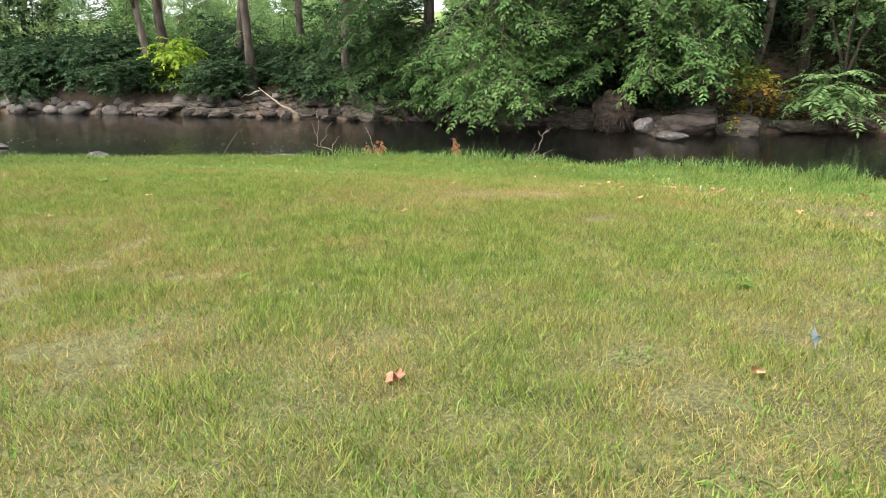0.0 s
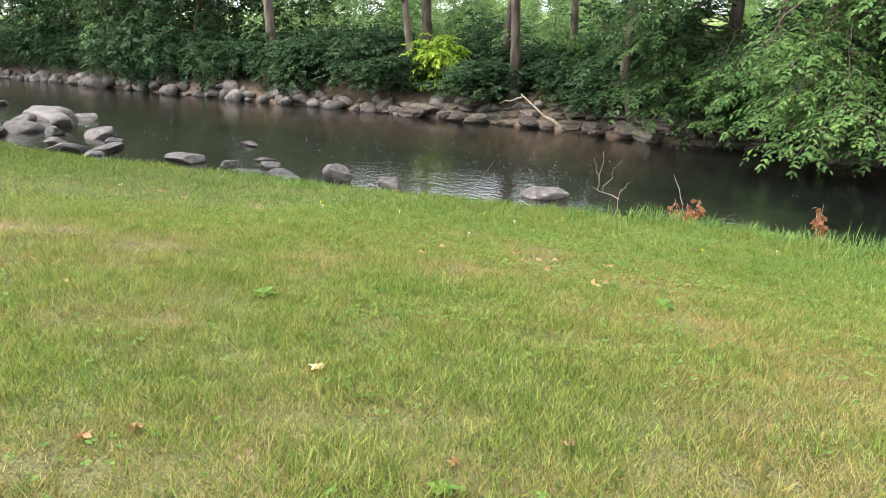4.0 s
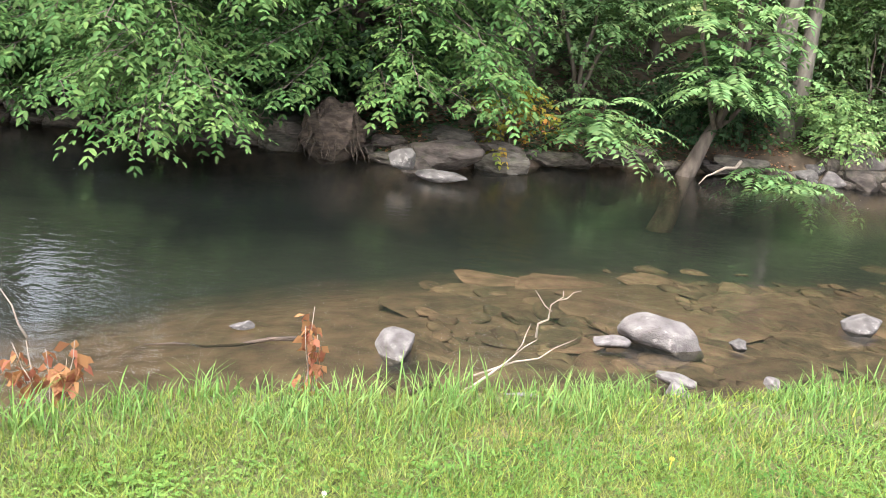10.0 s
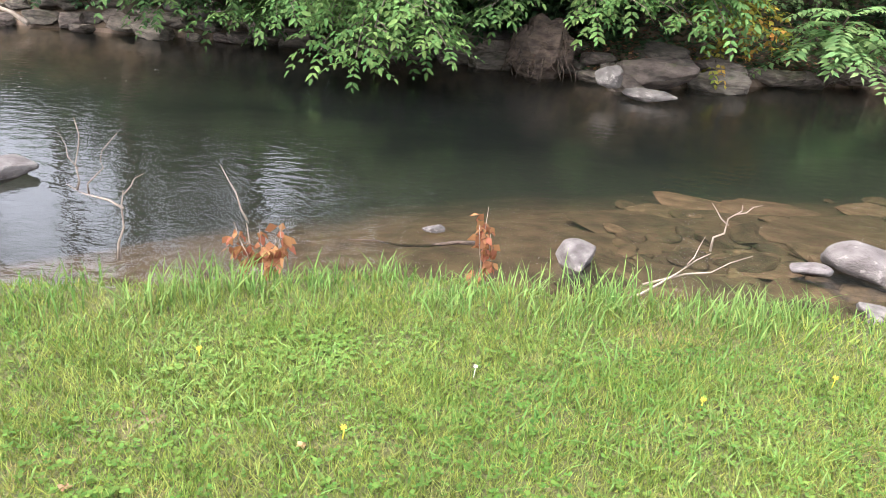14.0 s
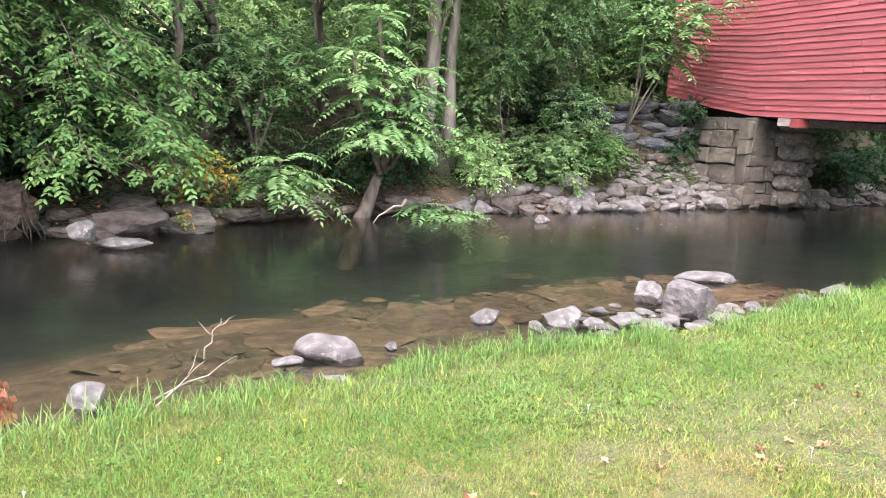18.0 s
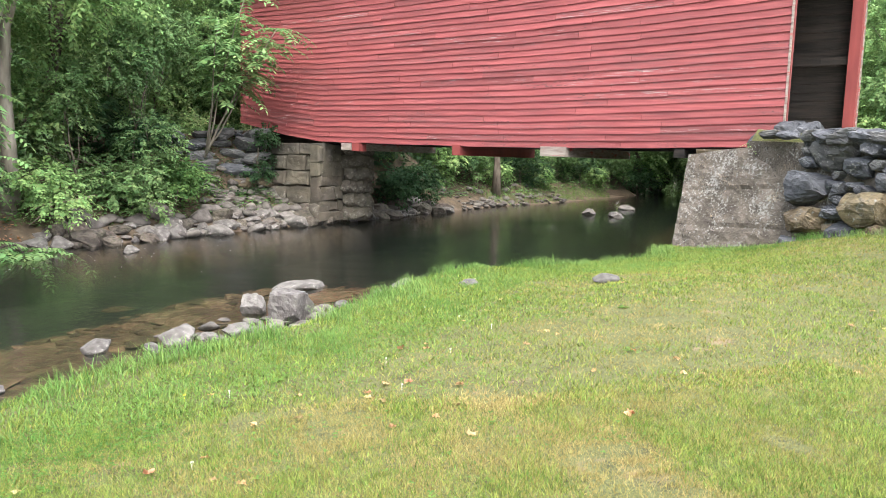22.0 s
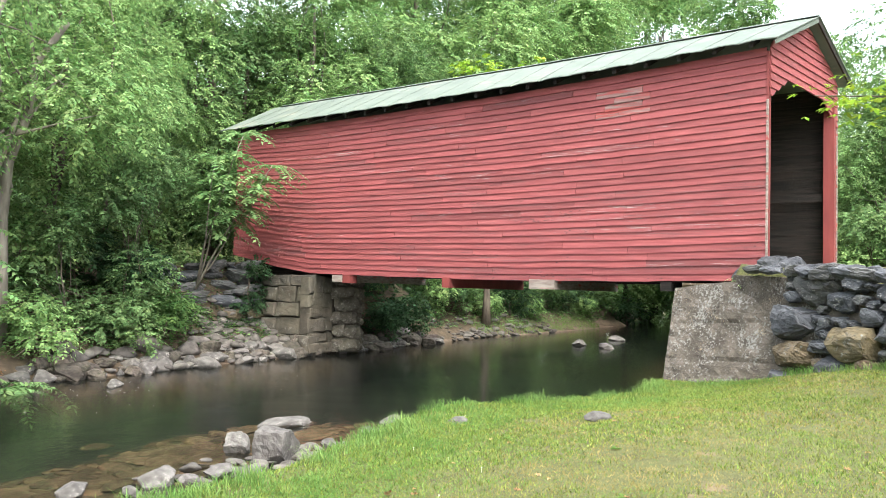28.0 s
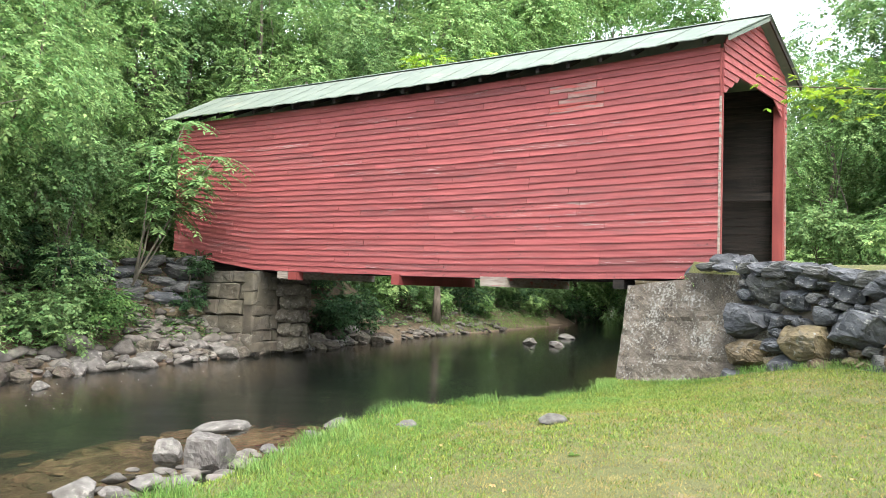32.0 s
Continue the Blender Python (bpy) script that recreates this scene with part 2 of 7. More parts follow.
M_CONCRETE = mat("lichened_concrete", (0.058, 0.049, 0.038), (0.115, 0.098, 0.080), scale=2.2, rough=0.95, bump=1.0, bump_scale=22, third=(0.042, 0.034, 0.027), third_scale=2.6, third_cut=(0.50, 0.66),
                 flecks=(((0.19, 0.185, 0.17), 18.0, (0.54, 0.62), (1, 1, 1)), ((0.20, 0.16, 0.11), 30.0, (0.62, 0.68), (1, 1, 1)), ((0.020, 0.017, 0.014), 26.0, (0.60, 0.68), (1, 1, 1))), fleck_mask=0.45)
M_BARK = mat("grey_bark", (0.07, 0.055, 0.043), (0.17, 0.14, 0.11), scale=6.0, stretch=(1, 1, 0.25), rough=0.95, bump=0.9, bump_scale=14)
M_LIGHTBARK = mat("pale_bark", (0.115, 0.10, 0.08), (0.235, 0.21, 0.17), scale=5.0, stretch=(1, 1, 0.3), rough=0.95, bump=0.8, bump_scale=14)
M_TWIG = mat("dry_twig", (0.22, 0.18, 0.14), (0.34, 0.29, 0.23), scale=9, rough=0.9, bump=0.3)
M_GRAVEL = mat("pale_gravel_road", (0.40, 0.37, 0.32), (0.52, 0.49, 0.43), scale=8, rough=0.95, bump=0.7, bump_scale=40)
WORN = (((0.140, 0.066, 0.066), 6.0, (0.50, 0.76), (1, 0.12, 5.0)), ((0.34, 0.265, 0.26), 11.0, (0.65, 0.73), (1, 0.15, 4.4)), ((0.06, 0.03, 0.03), 17.0, (0.66, 0.71), (1, 0.4, 1.6)))
M_REDW = mat("worn_red_board", (0.200, 0.046, 0.049), (0.272, 0.076, 0.076), scale=3.0, stretch=(1, 0.3, 6), rough=0.85, bump=0.6, bump_scale=30, per_object=0.2, flecks=WORN, fleck_mask=0.6)
M_OLDWHITE = mat("bleached_bare_wood", (0.18, 0.14, 0.12), (0.31, 0.275, 0.24), scale=6.0, stretch=(1, 0.4, 3), rough=0.9, bump=0.6, third=(0.32, 0.07, 0.06), third_scale=2.0, third_cut=(0.56, 0.64))


def leaf_mat(name, a, b, spread=0.02, trans=0.4, amount=0.45, scale=1.2, third=None, third_scale=0.6, third_cut=(0.52, 0.62), spec=0.10):
    return mat(name, a, b, scale=scale, rough=0.6, bump=0.0, per_island=amount, spread=spread, trans=trans, spec=spec, third=third, third_scale=third_scale, third_cut=third_cut)


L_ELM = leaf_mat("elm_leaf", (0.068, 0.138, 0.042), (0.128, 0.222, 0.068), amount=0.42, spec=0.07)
# elm leaf again, darker: the canopy's shade is put into the leaf colour
L_SHADE_ELM = leaf_mat("shaded_elm_leaf", (0.038, 0.084, 0.028), (0.075, 0.138, 0.043))
# dark leaves; on undergrowth the colour also carries the canopy's shade
L_DARK = leaf_mat("dark_shaded_leaf", (0.036, 0.076, 0.034), (0.068, 0.122, 0.052))
L_MID = leaf_mat("mid_leaf", (0.105, 0.185, 0.072), (0.18, 0.27, 0.105), scale=0.4)
L_LIGHT = leaf_mat("light_leaf", (0.165, 0.285, 0.10), (0.27, 0.39, 0.15), scale=0.6)
L_LIME = leaf_mat("lime_leaf", (0.20, 0.34, 0.03), (0.30, 0.42, 0.05))
L_FROND = leaf_mat("frond_leaflet", (0.13, 0.245, 0.085), (0.215, 0.335, 0.13), amount=0.3)
L_YELLOW = leaf_mat("yellow_leaf", (0.20, 0.26, 0.04), (0.36, 0.21, 0.04), spread=0.04)
L_RUST = leaf_mat("rust_leaf", (0.26, 0.115, 0.055), (0.38, 0.20, 0.10), spread=0.02)
L_GRASS = leaf_mat("grass_blade", (0.140, 0.212, 0.038), (0.240, 0.285, 0.072), spread=0.03, trans=0.3, amount=0.55, spec=0.1, scale=9.0, third=(0.27, 0.285, 0.10), third_scale=5.0, third_cut=(0.56, 0.70))
L_TALL = leaf_mat("tall_grass_blade", (0.115, 0.215, 0.05), (0.185, 0.285, 0.082), spread=0.02, trans=0.35, amount=0.35)
L_CLOVER = leaf_mat("clover_leaf", (0.08, 0.165, 0.03), (0.14, 0.235, 0.05), amount=0.3)
L_STRAW = leaf_mat("straw_blade", (0.33, 0.265, 0.105), (0.235, 0.215, 0.065), spread=0.02, trans=0.2, spec=0.1)
M_DARKSTONE = mat("dark_slate_stone", (0.034, 0.036, 0.042), (0.088, 0.091, 0.100), scale=2.5, rough=0.8, bump=0.8, bump_scale=12, per_object=0.3, flecks=LICHEN)
M_CREEKSTONE2 = mat("loose_bank_stone", (0.062, 0.055, 0.048), (0.140, 0.126, 0.112), scale=5.0, rough=0.9, bump=0.6, bump_scale=25, per_island=0.3, spread=0.015)
M_ROOT = mat("matted_roots", (0.042, 0.031, 0.023), (0.10, 0.075, 0.056), scale=7.0, stretch=(1, 1, 2.5), rough=0.95, bump=1.0, bump_scale=18)
M_BAREBOARD = mat("bare_weathered_board", (0.175, 0.092, 0.085), (0.245, 0.165, 0.152), scale=3.0, stretch=(1, 0.4, 6), rough=0.9, bump=0.6, bump_scale=30, per_object=0.2, third=(0.30, 0.06, 0.055), third_scale=1.6, third_cut=(0.48, 0.56))
# browner bank stone, darkened: the overhang's shade is put into its colour
M_SHADEDSTONE = mat("shaded_bank_stone", (0.05, 0.042, 0.034), (0.125, 0.104, 0.084), scale=5.0, rough=0.85, bump=0.7, bump_scale=22, per_object=0.35, spread=0.02, third=(0.06, 0.07, 0.03), third_scale=2.0, third_cut=(0.56, 0.68))


def depth_darken(m, murk, z0, z1, wobble):
    """Darkens a bed's colour where it lies deep, for light lost in the water, with a ragged margin."""
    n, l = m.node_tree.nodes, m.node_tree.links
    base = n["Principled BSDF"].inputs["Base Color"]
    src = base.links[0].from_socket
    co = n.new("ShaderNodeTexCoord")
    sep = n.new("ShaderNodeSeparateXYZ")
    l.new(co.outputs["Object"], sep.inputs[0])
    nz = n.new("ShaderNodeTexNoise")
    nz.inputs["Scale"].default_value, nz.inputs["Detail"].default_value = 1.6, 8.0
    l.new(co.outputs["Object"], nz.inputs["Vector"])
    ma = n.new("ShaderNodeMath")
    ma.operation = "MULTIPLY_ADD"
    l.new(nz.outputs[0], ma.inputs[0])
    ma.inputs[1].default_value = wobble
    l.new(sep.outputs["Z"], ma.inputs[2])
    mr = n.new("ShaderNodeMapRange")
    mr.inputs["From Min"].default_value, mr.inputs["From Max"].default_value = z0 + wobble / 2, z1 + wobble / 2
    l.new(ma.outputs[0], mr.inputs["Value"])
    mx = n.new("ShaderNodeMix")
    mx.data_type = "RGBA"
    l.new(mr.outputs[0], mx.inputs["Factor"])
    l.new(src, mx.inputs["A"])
    mx.inputs["B"].default_value = (*murk, 1)
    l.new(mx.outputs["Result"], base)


# deep bed painted dark, standing in for light the water swallows
depth_darken(M_BED, (0.013, 0.019, 0.016), -0.30, -0.92, 0.5)
M_BRICK = mat("far_red_brick", (0.16, 0.06, 0.045), (0.24, 0.10, 0.075), scale=6, rough=0.9, bump=0.4, bump_scale=20)
M_SHINGLE = mat("grey_shingle", (0.07, 0.07, 0.075), (0.13, 0.13, 0.135), scale=5, rough=0.9, bump=0.5)
M_WHITETRIM = mat("white_trim_paint", (0.70, 0.70, 0.68), (0.78, 0.78, 0.76), scale=5, rough=0.6, bump=0.1)
M_PANE = mat("dark_window_pane", (0.03, 0.035, 0.04), (0.05, 0.055, 0.06), scale=2, rough=0.08, bump=0.0, spec=0.6)
M_PETALY = mat("dandelion_petal", (0.72, 0.55, 0.03), (0.80, 0.62, 0.05), scale=40, rough=0.7, bump=0.2)
M_PETALW = mat("clover_petal", (0.70, 0.68, 0.62), (0.80, 0.76, 0.70), scale=40, rough=0.7, bump=0.2)
L_TUFT = leaf_mat("tuft_blade", (0.09, 0.195, 0.03), (0.16, 0.265, 0.055), spread=0.02, trans=0.3, amount=0.4)
M_BEDSTONE = mat("sunken_flat_stone", (0.085, 0.060, 0.042), (0.20, 0.145, 0.102), scale=4.0, rough=0.7, bump=0.5, bump_scale=14, per_object=0.45, spread=0.015)
M_TRUNK = mat("furrowed_grey_bark", (0.055, 0.044, 0.035), (0.155, 0.13, 0.104), scale=11.0, stretch=(1, 1, 0.10), rough=0.95, bump=1.0, bump_scale=20)

# ---- plan: x along the creek towards the bridge, y across it, water level at z = 0 ----
NEAR_X = [-400, -75, -45, -34, -31.2, -29.9, -28.6, -25.7, -23.8, -21.8, -19.7, -18.5, -17, -15, -13, -11.5, -9.3, -8.3, -6.5, -4.5, -2.0, 4, 14, 40, 400]
NEAR_Y = [-130, -27, -18, -11.5, -7.2, -4.6, -3.5, -2.6, -1.8, -1.0, 0.2, 0.75, 1.05, 1.5, 1.6, 1.9, 2.5, 2.5, 1.4, 1.0, 1.3, 2.4, 4.5, 8.5, 90]
FAR_X = [-400, -75, -64, -55, -43.5, -37.7, -30, -26.3, -23.6, -19.5, -17.6, -16.5, -15, -13, -8.7, -3, 3, 8, 14, 19, 35, 60, 400]
FAR_Y = [-95, -1.5, 1.0, 4.0, 6.6, 8.6, 10.2, 10.6, 11.3, 11.3, 10.4, 11.3, 12.4, 13.4, 13.4, 14.0, 14.6, 15.0, 15.9, 15.6, 16.5, 24, 110]


def near_edge(x):
    return np.interp(x, NEAR_X, NEAR_Y)


def far_edge(x):
    return np.interp(x, FAR_X, FAR_Y)


def smooth(a, b, v):
    t = np.clip((v - a) / (b - a), 0, 1)
    return t * t * (3 - 2 * t)


def rumple(x, y):
    return (np.sin(x * 1.7 + y * 0.9) + np.sin(x * 0.63 - y * 1.31 + 2) + np.sin(x * 3.1 + y * 2.7 + 1) * 0.5 + np.sin(-x * 2.3 + y * 3.9) * 0.5) / 3


def wall_x(y):
    """The foot of the dry-stone wing wall, which runs from the pier back along the road bank."""
    return np.interp(y, [-30, -12, -3.2, 0.4], [-12, -8.0, -3.9, -1.9])


def ground(x, y):
    """Height of the ground."""
    x, y = np.asarray(x, float), np.asarray(y, float)
    dn, df = near_edge(x) - y, y - far_edge(x)
    lawn = 0.58 + 0.40 * smooth(0.0, 4.5, dn) + 0.25 * smooth(4, 30, dn) + 0.02 * rumple(x, y)
    lawn = lawn + 0.35 * smooth(-9, -3, x) * smooth(0.3, 4, dn)
    # the road bank behind the wing wall, and the level on which the road lies
    behind = smooth(0.25, 0.8, x - wall_x(y)) * smooth(0.9, 0.3, y)
    top = np.interp(y, [-14, -3.2, 0.4], [2.6, 2.75, 3.15])
    lawn = lawn * (1 - behind) + behind * (top + (3.12 - top) * smooth(0.5, 3.0, x - wall_x(y)))
    shift = np.interp(x, [-27, -22], [0.05, -0.35])
    shelf = smooth(-0.6, 0.0, dn - shift + 0.07 * rumple(x * 2, y * 2))
    depth = -0.14 - 0.9 * smooth(0.4, 6.0, -dn - np.interp(x, [-26, -21.5, -18, -15, -8, -5], [-2.6, 1.0, 2.0, 2.7, 2.7, -1.0])) * smooth(-0.2, 0.9, -df) - 0.03 * rumple(x * 2, y * 2)
    bank = np.minimum(df * 0.55, 0.9) + (1.1 * smooth(1.2, 4.5, df) + 1.2 * smooth(4.5, 8, df)) * np.interp(x, [-32, -23], [0.42, 1.0]) + 0.12 * rumple(x, y)
    bank = bank + 30 * smooth(14, 110, df) * smooth(-30, 10, x) + 9 * smooth(45, 160, df)
    fill = smooth(-4.5, -1.4, x) * smooth(16.2, 17.4, y) * smooth(12, 7, x) * smooth(30, 24, y)
    bank = bank + (np.maximum(bank, 3.1) - bank) * fill
    z = np.where(dn > -1.3, depth * (1 - shelf) + lawn * shelf, depth)
    z = np.where(df > -0.25, np.where(df > 0, np.maximum(bank, -0.05), -0.25 + (df + 0.25) * 0.8), z)
    return z


def link_mesh(name, verts, faces, material, parent=None, smooth_shade=False):
    me = bpy.data.meshes.new(name)
    me.from_pydata([tuple(v) for v in verts], [], [tuple(f) for f in faces])
    me.materials.append(material)
    if smooth_shade:
        me.polygons.foreach_set("use_smooth", [True] * len(me.polygons))
    ob = new(name, me)
    if parent:
        ob.parent = parent
    return ob


def array_mesh(name, verts, loops, per_face, material, smooth_shade=False):
    """A mesh of equal-sided faces straight from arrays."""
    me = bpy.data.meshes.new(name)
    nv, nl = len(verts), len(loops)
    nf = nl // per_face
    me.vertices.add(nv)
    me.vertices.foreach_set("co", np.asarray(verts, np.float32).ravel())
    me.loops.add(nl)
    me.loops.foreach_set("vertex_index", np.asarray(loops, np.int32))
    me.polygons.add(nf)
    me.polygons.foreach_set("loop_start", np.arange(0, nl, per_face, dtype=np.int32))
    if smooth_shade:
        me.polygons.foreach_set("use_smooth", np.ones(nf, bool))
    me.update(calc_edges=True)
    me.materials.append(material)
    return me


def spaced(lo, hi, fine_lo, fine_hi, step):
    a = list(np.arange(fine_lo, fine_hi + step / 2, step))
    g, v = step, fine_hi
    while v < hi:
        g *= 1.25
        v += g
        a.append(v)
    g, v, pre = step, fine_lo, []
    while v > lo:
        g *= 1.25
        v -= g
        pre.append(v)
    return np.array(pre[::-1] + a)


def ground_sheet():
    xs, ys = spaced(-600, 600, -32, 8, 0.16), spaced(-600, 600, -9, 18, 0.16)
    gx, gy = np.meshgrid(xs, ys)
    z = ground(gx, gy)
    v = np.stack([gx.ravel(), gy.ravel(), z.ravel()], 1)
    nx, ny = len(xs), len(ys)
    i, j = np.meshgrid(np.arange(nx - 1), np.arange(ny - 1))
    a = (j * nx + i).ravel()
    quads = np.stack([a, a + 1, a + nx + 1, a + nx], 1)
    me = array_mesh("ground", v, quads.ravel(), 4, M_LAWN, True)
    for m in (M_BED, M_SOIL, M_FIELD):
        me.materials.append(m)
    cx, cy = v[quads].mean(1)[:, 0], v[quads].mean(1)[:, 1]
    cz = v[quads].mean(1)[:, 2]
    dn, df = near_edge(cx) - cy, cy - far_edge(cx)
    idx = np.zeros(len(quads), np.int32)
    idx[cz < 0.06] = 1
    idx[(cz >= 0.06) & (dn < -0.15 + np.interp(cx, [-27, -22], [0.05, -0.35]))] = 2
    idx[(df > 0) & (cz >= 0.06)] = 2
    idx[df > 9] = 3
    me.polygons.foreach_set("material_index", idx)
    ob = new("ground", me)
    return tagged(ob, "mown lawn, earth banks and stony creek bed in one sheet", "ground", kind="structure")


ground_sheet()


def water_sheet():
    xs = np.concatenate([np.linspace(-180, -78, 30), np.linspace(-75, -40, 30), np.linspace(-39, 20, 150), np.linspace(21, 60, 30)])
    v, f = [], []
    for i, x in enumerate(xs):
        a, b = near_edge(x) + np.interp(x, [-27, -22], [-0.15, 0.2]), far_edge(x) + 0.3
        v += [(x, a, 0.0), (x, (a + b) / 2, 0.0), (x, b, 0.0)]
        if i:
            k = 3 * i
            f += [(k - 3, k, k + 1, k - 2), (k - 2, k + 1, k + 2, k - 1)]
    ob = link_mesh("water", v, f, M_WATER)
    return tagged(ob, "calm dark creek water with faint ripples", "water", kind="structure")


water_sheet()

def part(name, bm, material, parent=None, label=""):
    me = bpy.data.meshes.new(name)
    bm.to_mesh(me)
    bm.free()
    me.materials.append(material)
    ob = new(name, me)
    if parent:
        ob.parent = parent
    if label:
        ob["label"] = label
    return ob


def thing(name, at, label, category, group="", kind=""):
    ob = new(name)
    ob.location = at
    return tagged(ob, label, category, group, kind)


def hexa(bm, lo, hi):
    """A box from eight corners: four below, four above, each going round."""
    v = [bm.verts.new(p) for p in (*lo, *hi)]
    for f in ((3, 2, 1, 0), (4, 5, 6, 7), (0, 1, 5, 4), (1, 2, 6, 5), (2, 3, 7, 6), (3, 0, 4, 7)):
        bm.faces.new([v[i] for i in f])
    return bm


def box(x0, x1, y0, y1, z0, z1):
    bm = bmesh.new()
    return hexa(bm, ((x0, y0, z0), (x1, y0, z0), (x1, y1, z0), (x0, y1, z0)), ((x0, y0, z1), (x1, y0, z1), (x1, y1, z1), (x0, y1, z1)))


# ---- the covered bridge: its side lies along x = 0, its ends are a little askew ----
BR_L, BR_W, SKEW = 18.2, 4.4, -0.198


def bottom_z(y):
    return float(np.interp(y, [0, 3, 7, 14.3, 16, 18.2], [2.82, 2.74, 2.69, 2.78, 3.0, 3.40]))


def eave_z(y):
    return float(np.interp(y, [0, 3.5, 7, 12, 18.2], [8.22, 8.05, 7.93, 7.85, 7.80]))


rng = random.Random(11)
bridge = thing("covered_bridge", (0, 0, 0), "covered bridge with weathered red clapboards and pale green metal roof", "covered bridge")
ROWS = 30
for k in range(ROWS):
    cuts = [0.0]
    while cuts[-1] < BR_L - 5.5:
        cuts.append(cuts[-1] + rng.uniform(2.6, 5.2))
    cuts.append(BR_L)
    patchy = 24 <= k <= 27
    if patchy:
        cuts = sorted([c for c in cuts if not 2.4 < c < 4.7] + [2.75 + 0.2 * (k % 2), 4.2 - 0.25 * (k % 3)])
    for a, b in zip(cuts, cuts[1:]):
        bm = bmesh.new()
        lift = rng.uniform(0.0, 0.012)
        sag = rng.uniform(-0.014, 0.014)
        wave = rng.uniform(0, 6)
        steps = max(3, int((b - a) / 0.45))
        ring = []
        for i in range(steps + 1):
            y = a + (b - a) * i / steps + (0.004 if i == 0 else -0.004 if i == steps else 0)
            lo, hi = bottom_z(y), eave_z(y)
            z0, z1 = lo + (hi - lo) * k / ROWS - 0.02 + sag * i / steps + 0.006 * math.sin(wave + 2.3 * y) + 0.004 * math.sin(wave * 3 + 7.1 * y), lo + (hi - lo) * (k + 1) / ROWS + 0.012
            out = 0.038 + lift * (1 if i in (0, steps) else 0.6)
            ring.append([bm.verts.new(q) for q in ((-out, y, z0), (-0.006, y, z1), (0.0, y, z1), (-out + 0.03, y, z0))])
        for p, q in zip(ring, ring[1:]):
            for i in range(4):
                bm.faces.new((p[i], p[(i + 1) % 4], q[(i + 1) % 4], q[i]))
        bm.faces.new(ring[0][::-1])
        bm.faces.new(ring[-1])
        bmesh.ops.recalc_face_normals(bm, faces=bm.faces[:])
        worn = 0.22 + (0.5 if a < 7.5 and k < 13 else 0.0)
        part("clapboard", bm, M_BAREBOARD if patchy and 2.6 < a < 3.0 else M_REDW if rng.random() < worn else M_RED, bridge)


def strip_wall(x0, x1, name, material):
    bm = bmesh.new()
    for i in range(8):
        a, b = BR_L * i / 8, BR_L * (i + 1) / 8
        sa, sb = (SKEW * x0 if i == 0 else 0), 0
        hexa(bm, ((x0, a + sa, bottom_z(a)), (x1, a + sa, bottom_z(a)), (x1, b + sb, bottom_z(b)), (x0, b + sb, bottom_z(b))),
             ((x0, a + sa, eave_z(a) - 0.02), (x1, a + sa, eave_z(a) - 0.02), (x1, b + sb, eave_z(b) - 0.02), (x0, b + sb, eave_z(b) - 0.02)))
    part(name, bm, material, bridge)


strip_wall(0.002, 0.06, "inner_sheathing", M_SHADEDWOOD)
strip_wall(BR_W - 0.06, BR_W, "far_sheathing", M_SHADEDWOOD)
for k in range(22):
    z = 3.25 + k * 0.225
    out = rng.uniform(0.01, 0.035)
    part("inner_plank", box(BR_W - 0.06 - out, BR_W - 0.062, SKEW * BR_W + rng.uniform(0, 0.06), BR_L - 0.3, z, z + 0.215), M_SHADEDWOOD, bridge)
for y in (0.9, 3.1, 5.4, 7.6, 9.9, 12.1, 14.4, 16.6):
    part("truss_post", box(BR_W - 0.32, BR_W - 0.1, y, y + 0.2, 3.1, 7.7), M_SHADEDWOOD, bridge)
    part("truss_post", box(0.08, 0.3, y, y + 0.2, 3.1, 7.7), M_SHADEDWOOD, bridge)
    part("tie_beam", box(0.08, BR_W - 0.1, y + 0.02, y + 0.2, 7.45, 7.68), M_SHADEDWOOD, bridge)
part("truss_chord", box(BR_W - 0.36, BR_W - 0.33, SKEW * BR_W + 0.2, BR_L - 0.4, 5.05, 5.25), M_SHADEDWOOD, bridge)
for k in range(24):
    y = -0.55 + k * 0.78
    part("deck_plank", box(0.1, BR_W - 0.1, y + (0.1 if k == 0 else 0), y + 0.765, 3.0, 3.08 + rng.uniform(0, 0.01)), M_SHADEDWOOD, bridge)
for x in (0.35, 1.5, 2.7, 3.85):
    part("floor_stringer", box(x, x + 0.28, 0.3, BR_L - 0.4, 2.72, 2.995), M_SHADEDWOOD, bridge)
# cross beams whose ends show under the siding
for y, w, z0, out, m in ((12.75, 0.42, 2.50, 0.16, M_OLDWHITE), (8.62, 0.26, 2.42, 0.10, M_REDP), (5.25, 0.75, 2.46, 0.12, M_OLDWHITE), (2.15, 0.26, 2.50, 0.04, M_SHADEDWOOD), (16.0, 0.3, 2.7, -0.1, M_SHADEDWOOD)):
    part("cross_beam", box(-out, BR_W + 0.1, y, y + w, z0, 2.715), m, bridge, "weathered cross beam end")
part("cross_beam_block", box(-0.13, 0.2, 12.42, 12.745, 2.47, 2.715), M_REDP, bridge, "red painted block beside the beam end")
# the portal
part("corner_board", box(-0.05, 0.06, -0.055, 0.0, 7.0, 8.12), M_REDP, bridge, "red painted corner board")
part("corner_board", box(-0.05, 0.03, -0.045, 0.0, 3.35, 6.997), M_OLDWHITE, bridge, "scraped corner board with bare wood")
part("corner_block", box(-0.07, 0.05, -0.07, 0.03, 2.92, 3.345), M_OLDWHITE, bridge, "bare grey block under the corner board")
part("portal_post", box(0.02, 0.16, -0.06, 0.22, 2.9, 7.3), M_REDP, bridge)
py = SKEW * BR_W
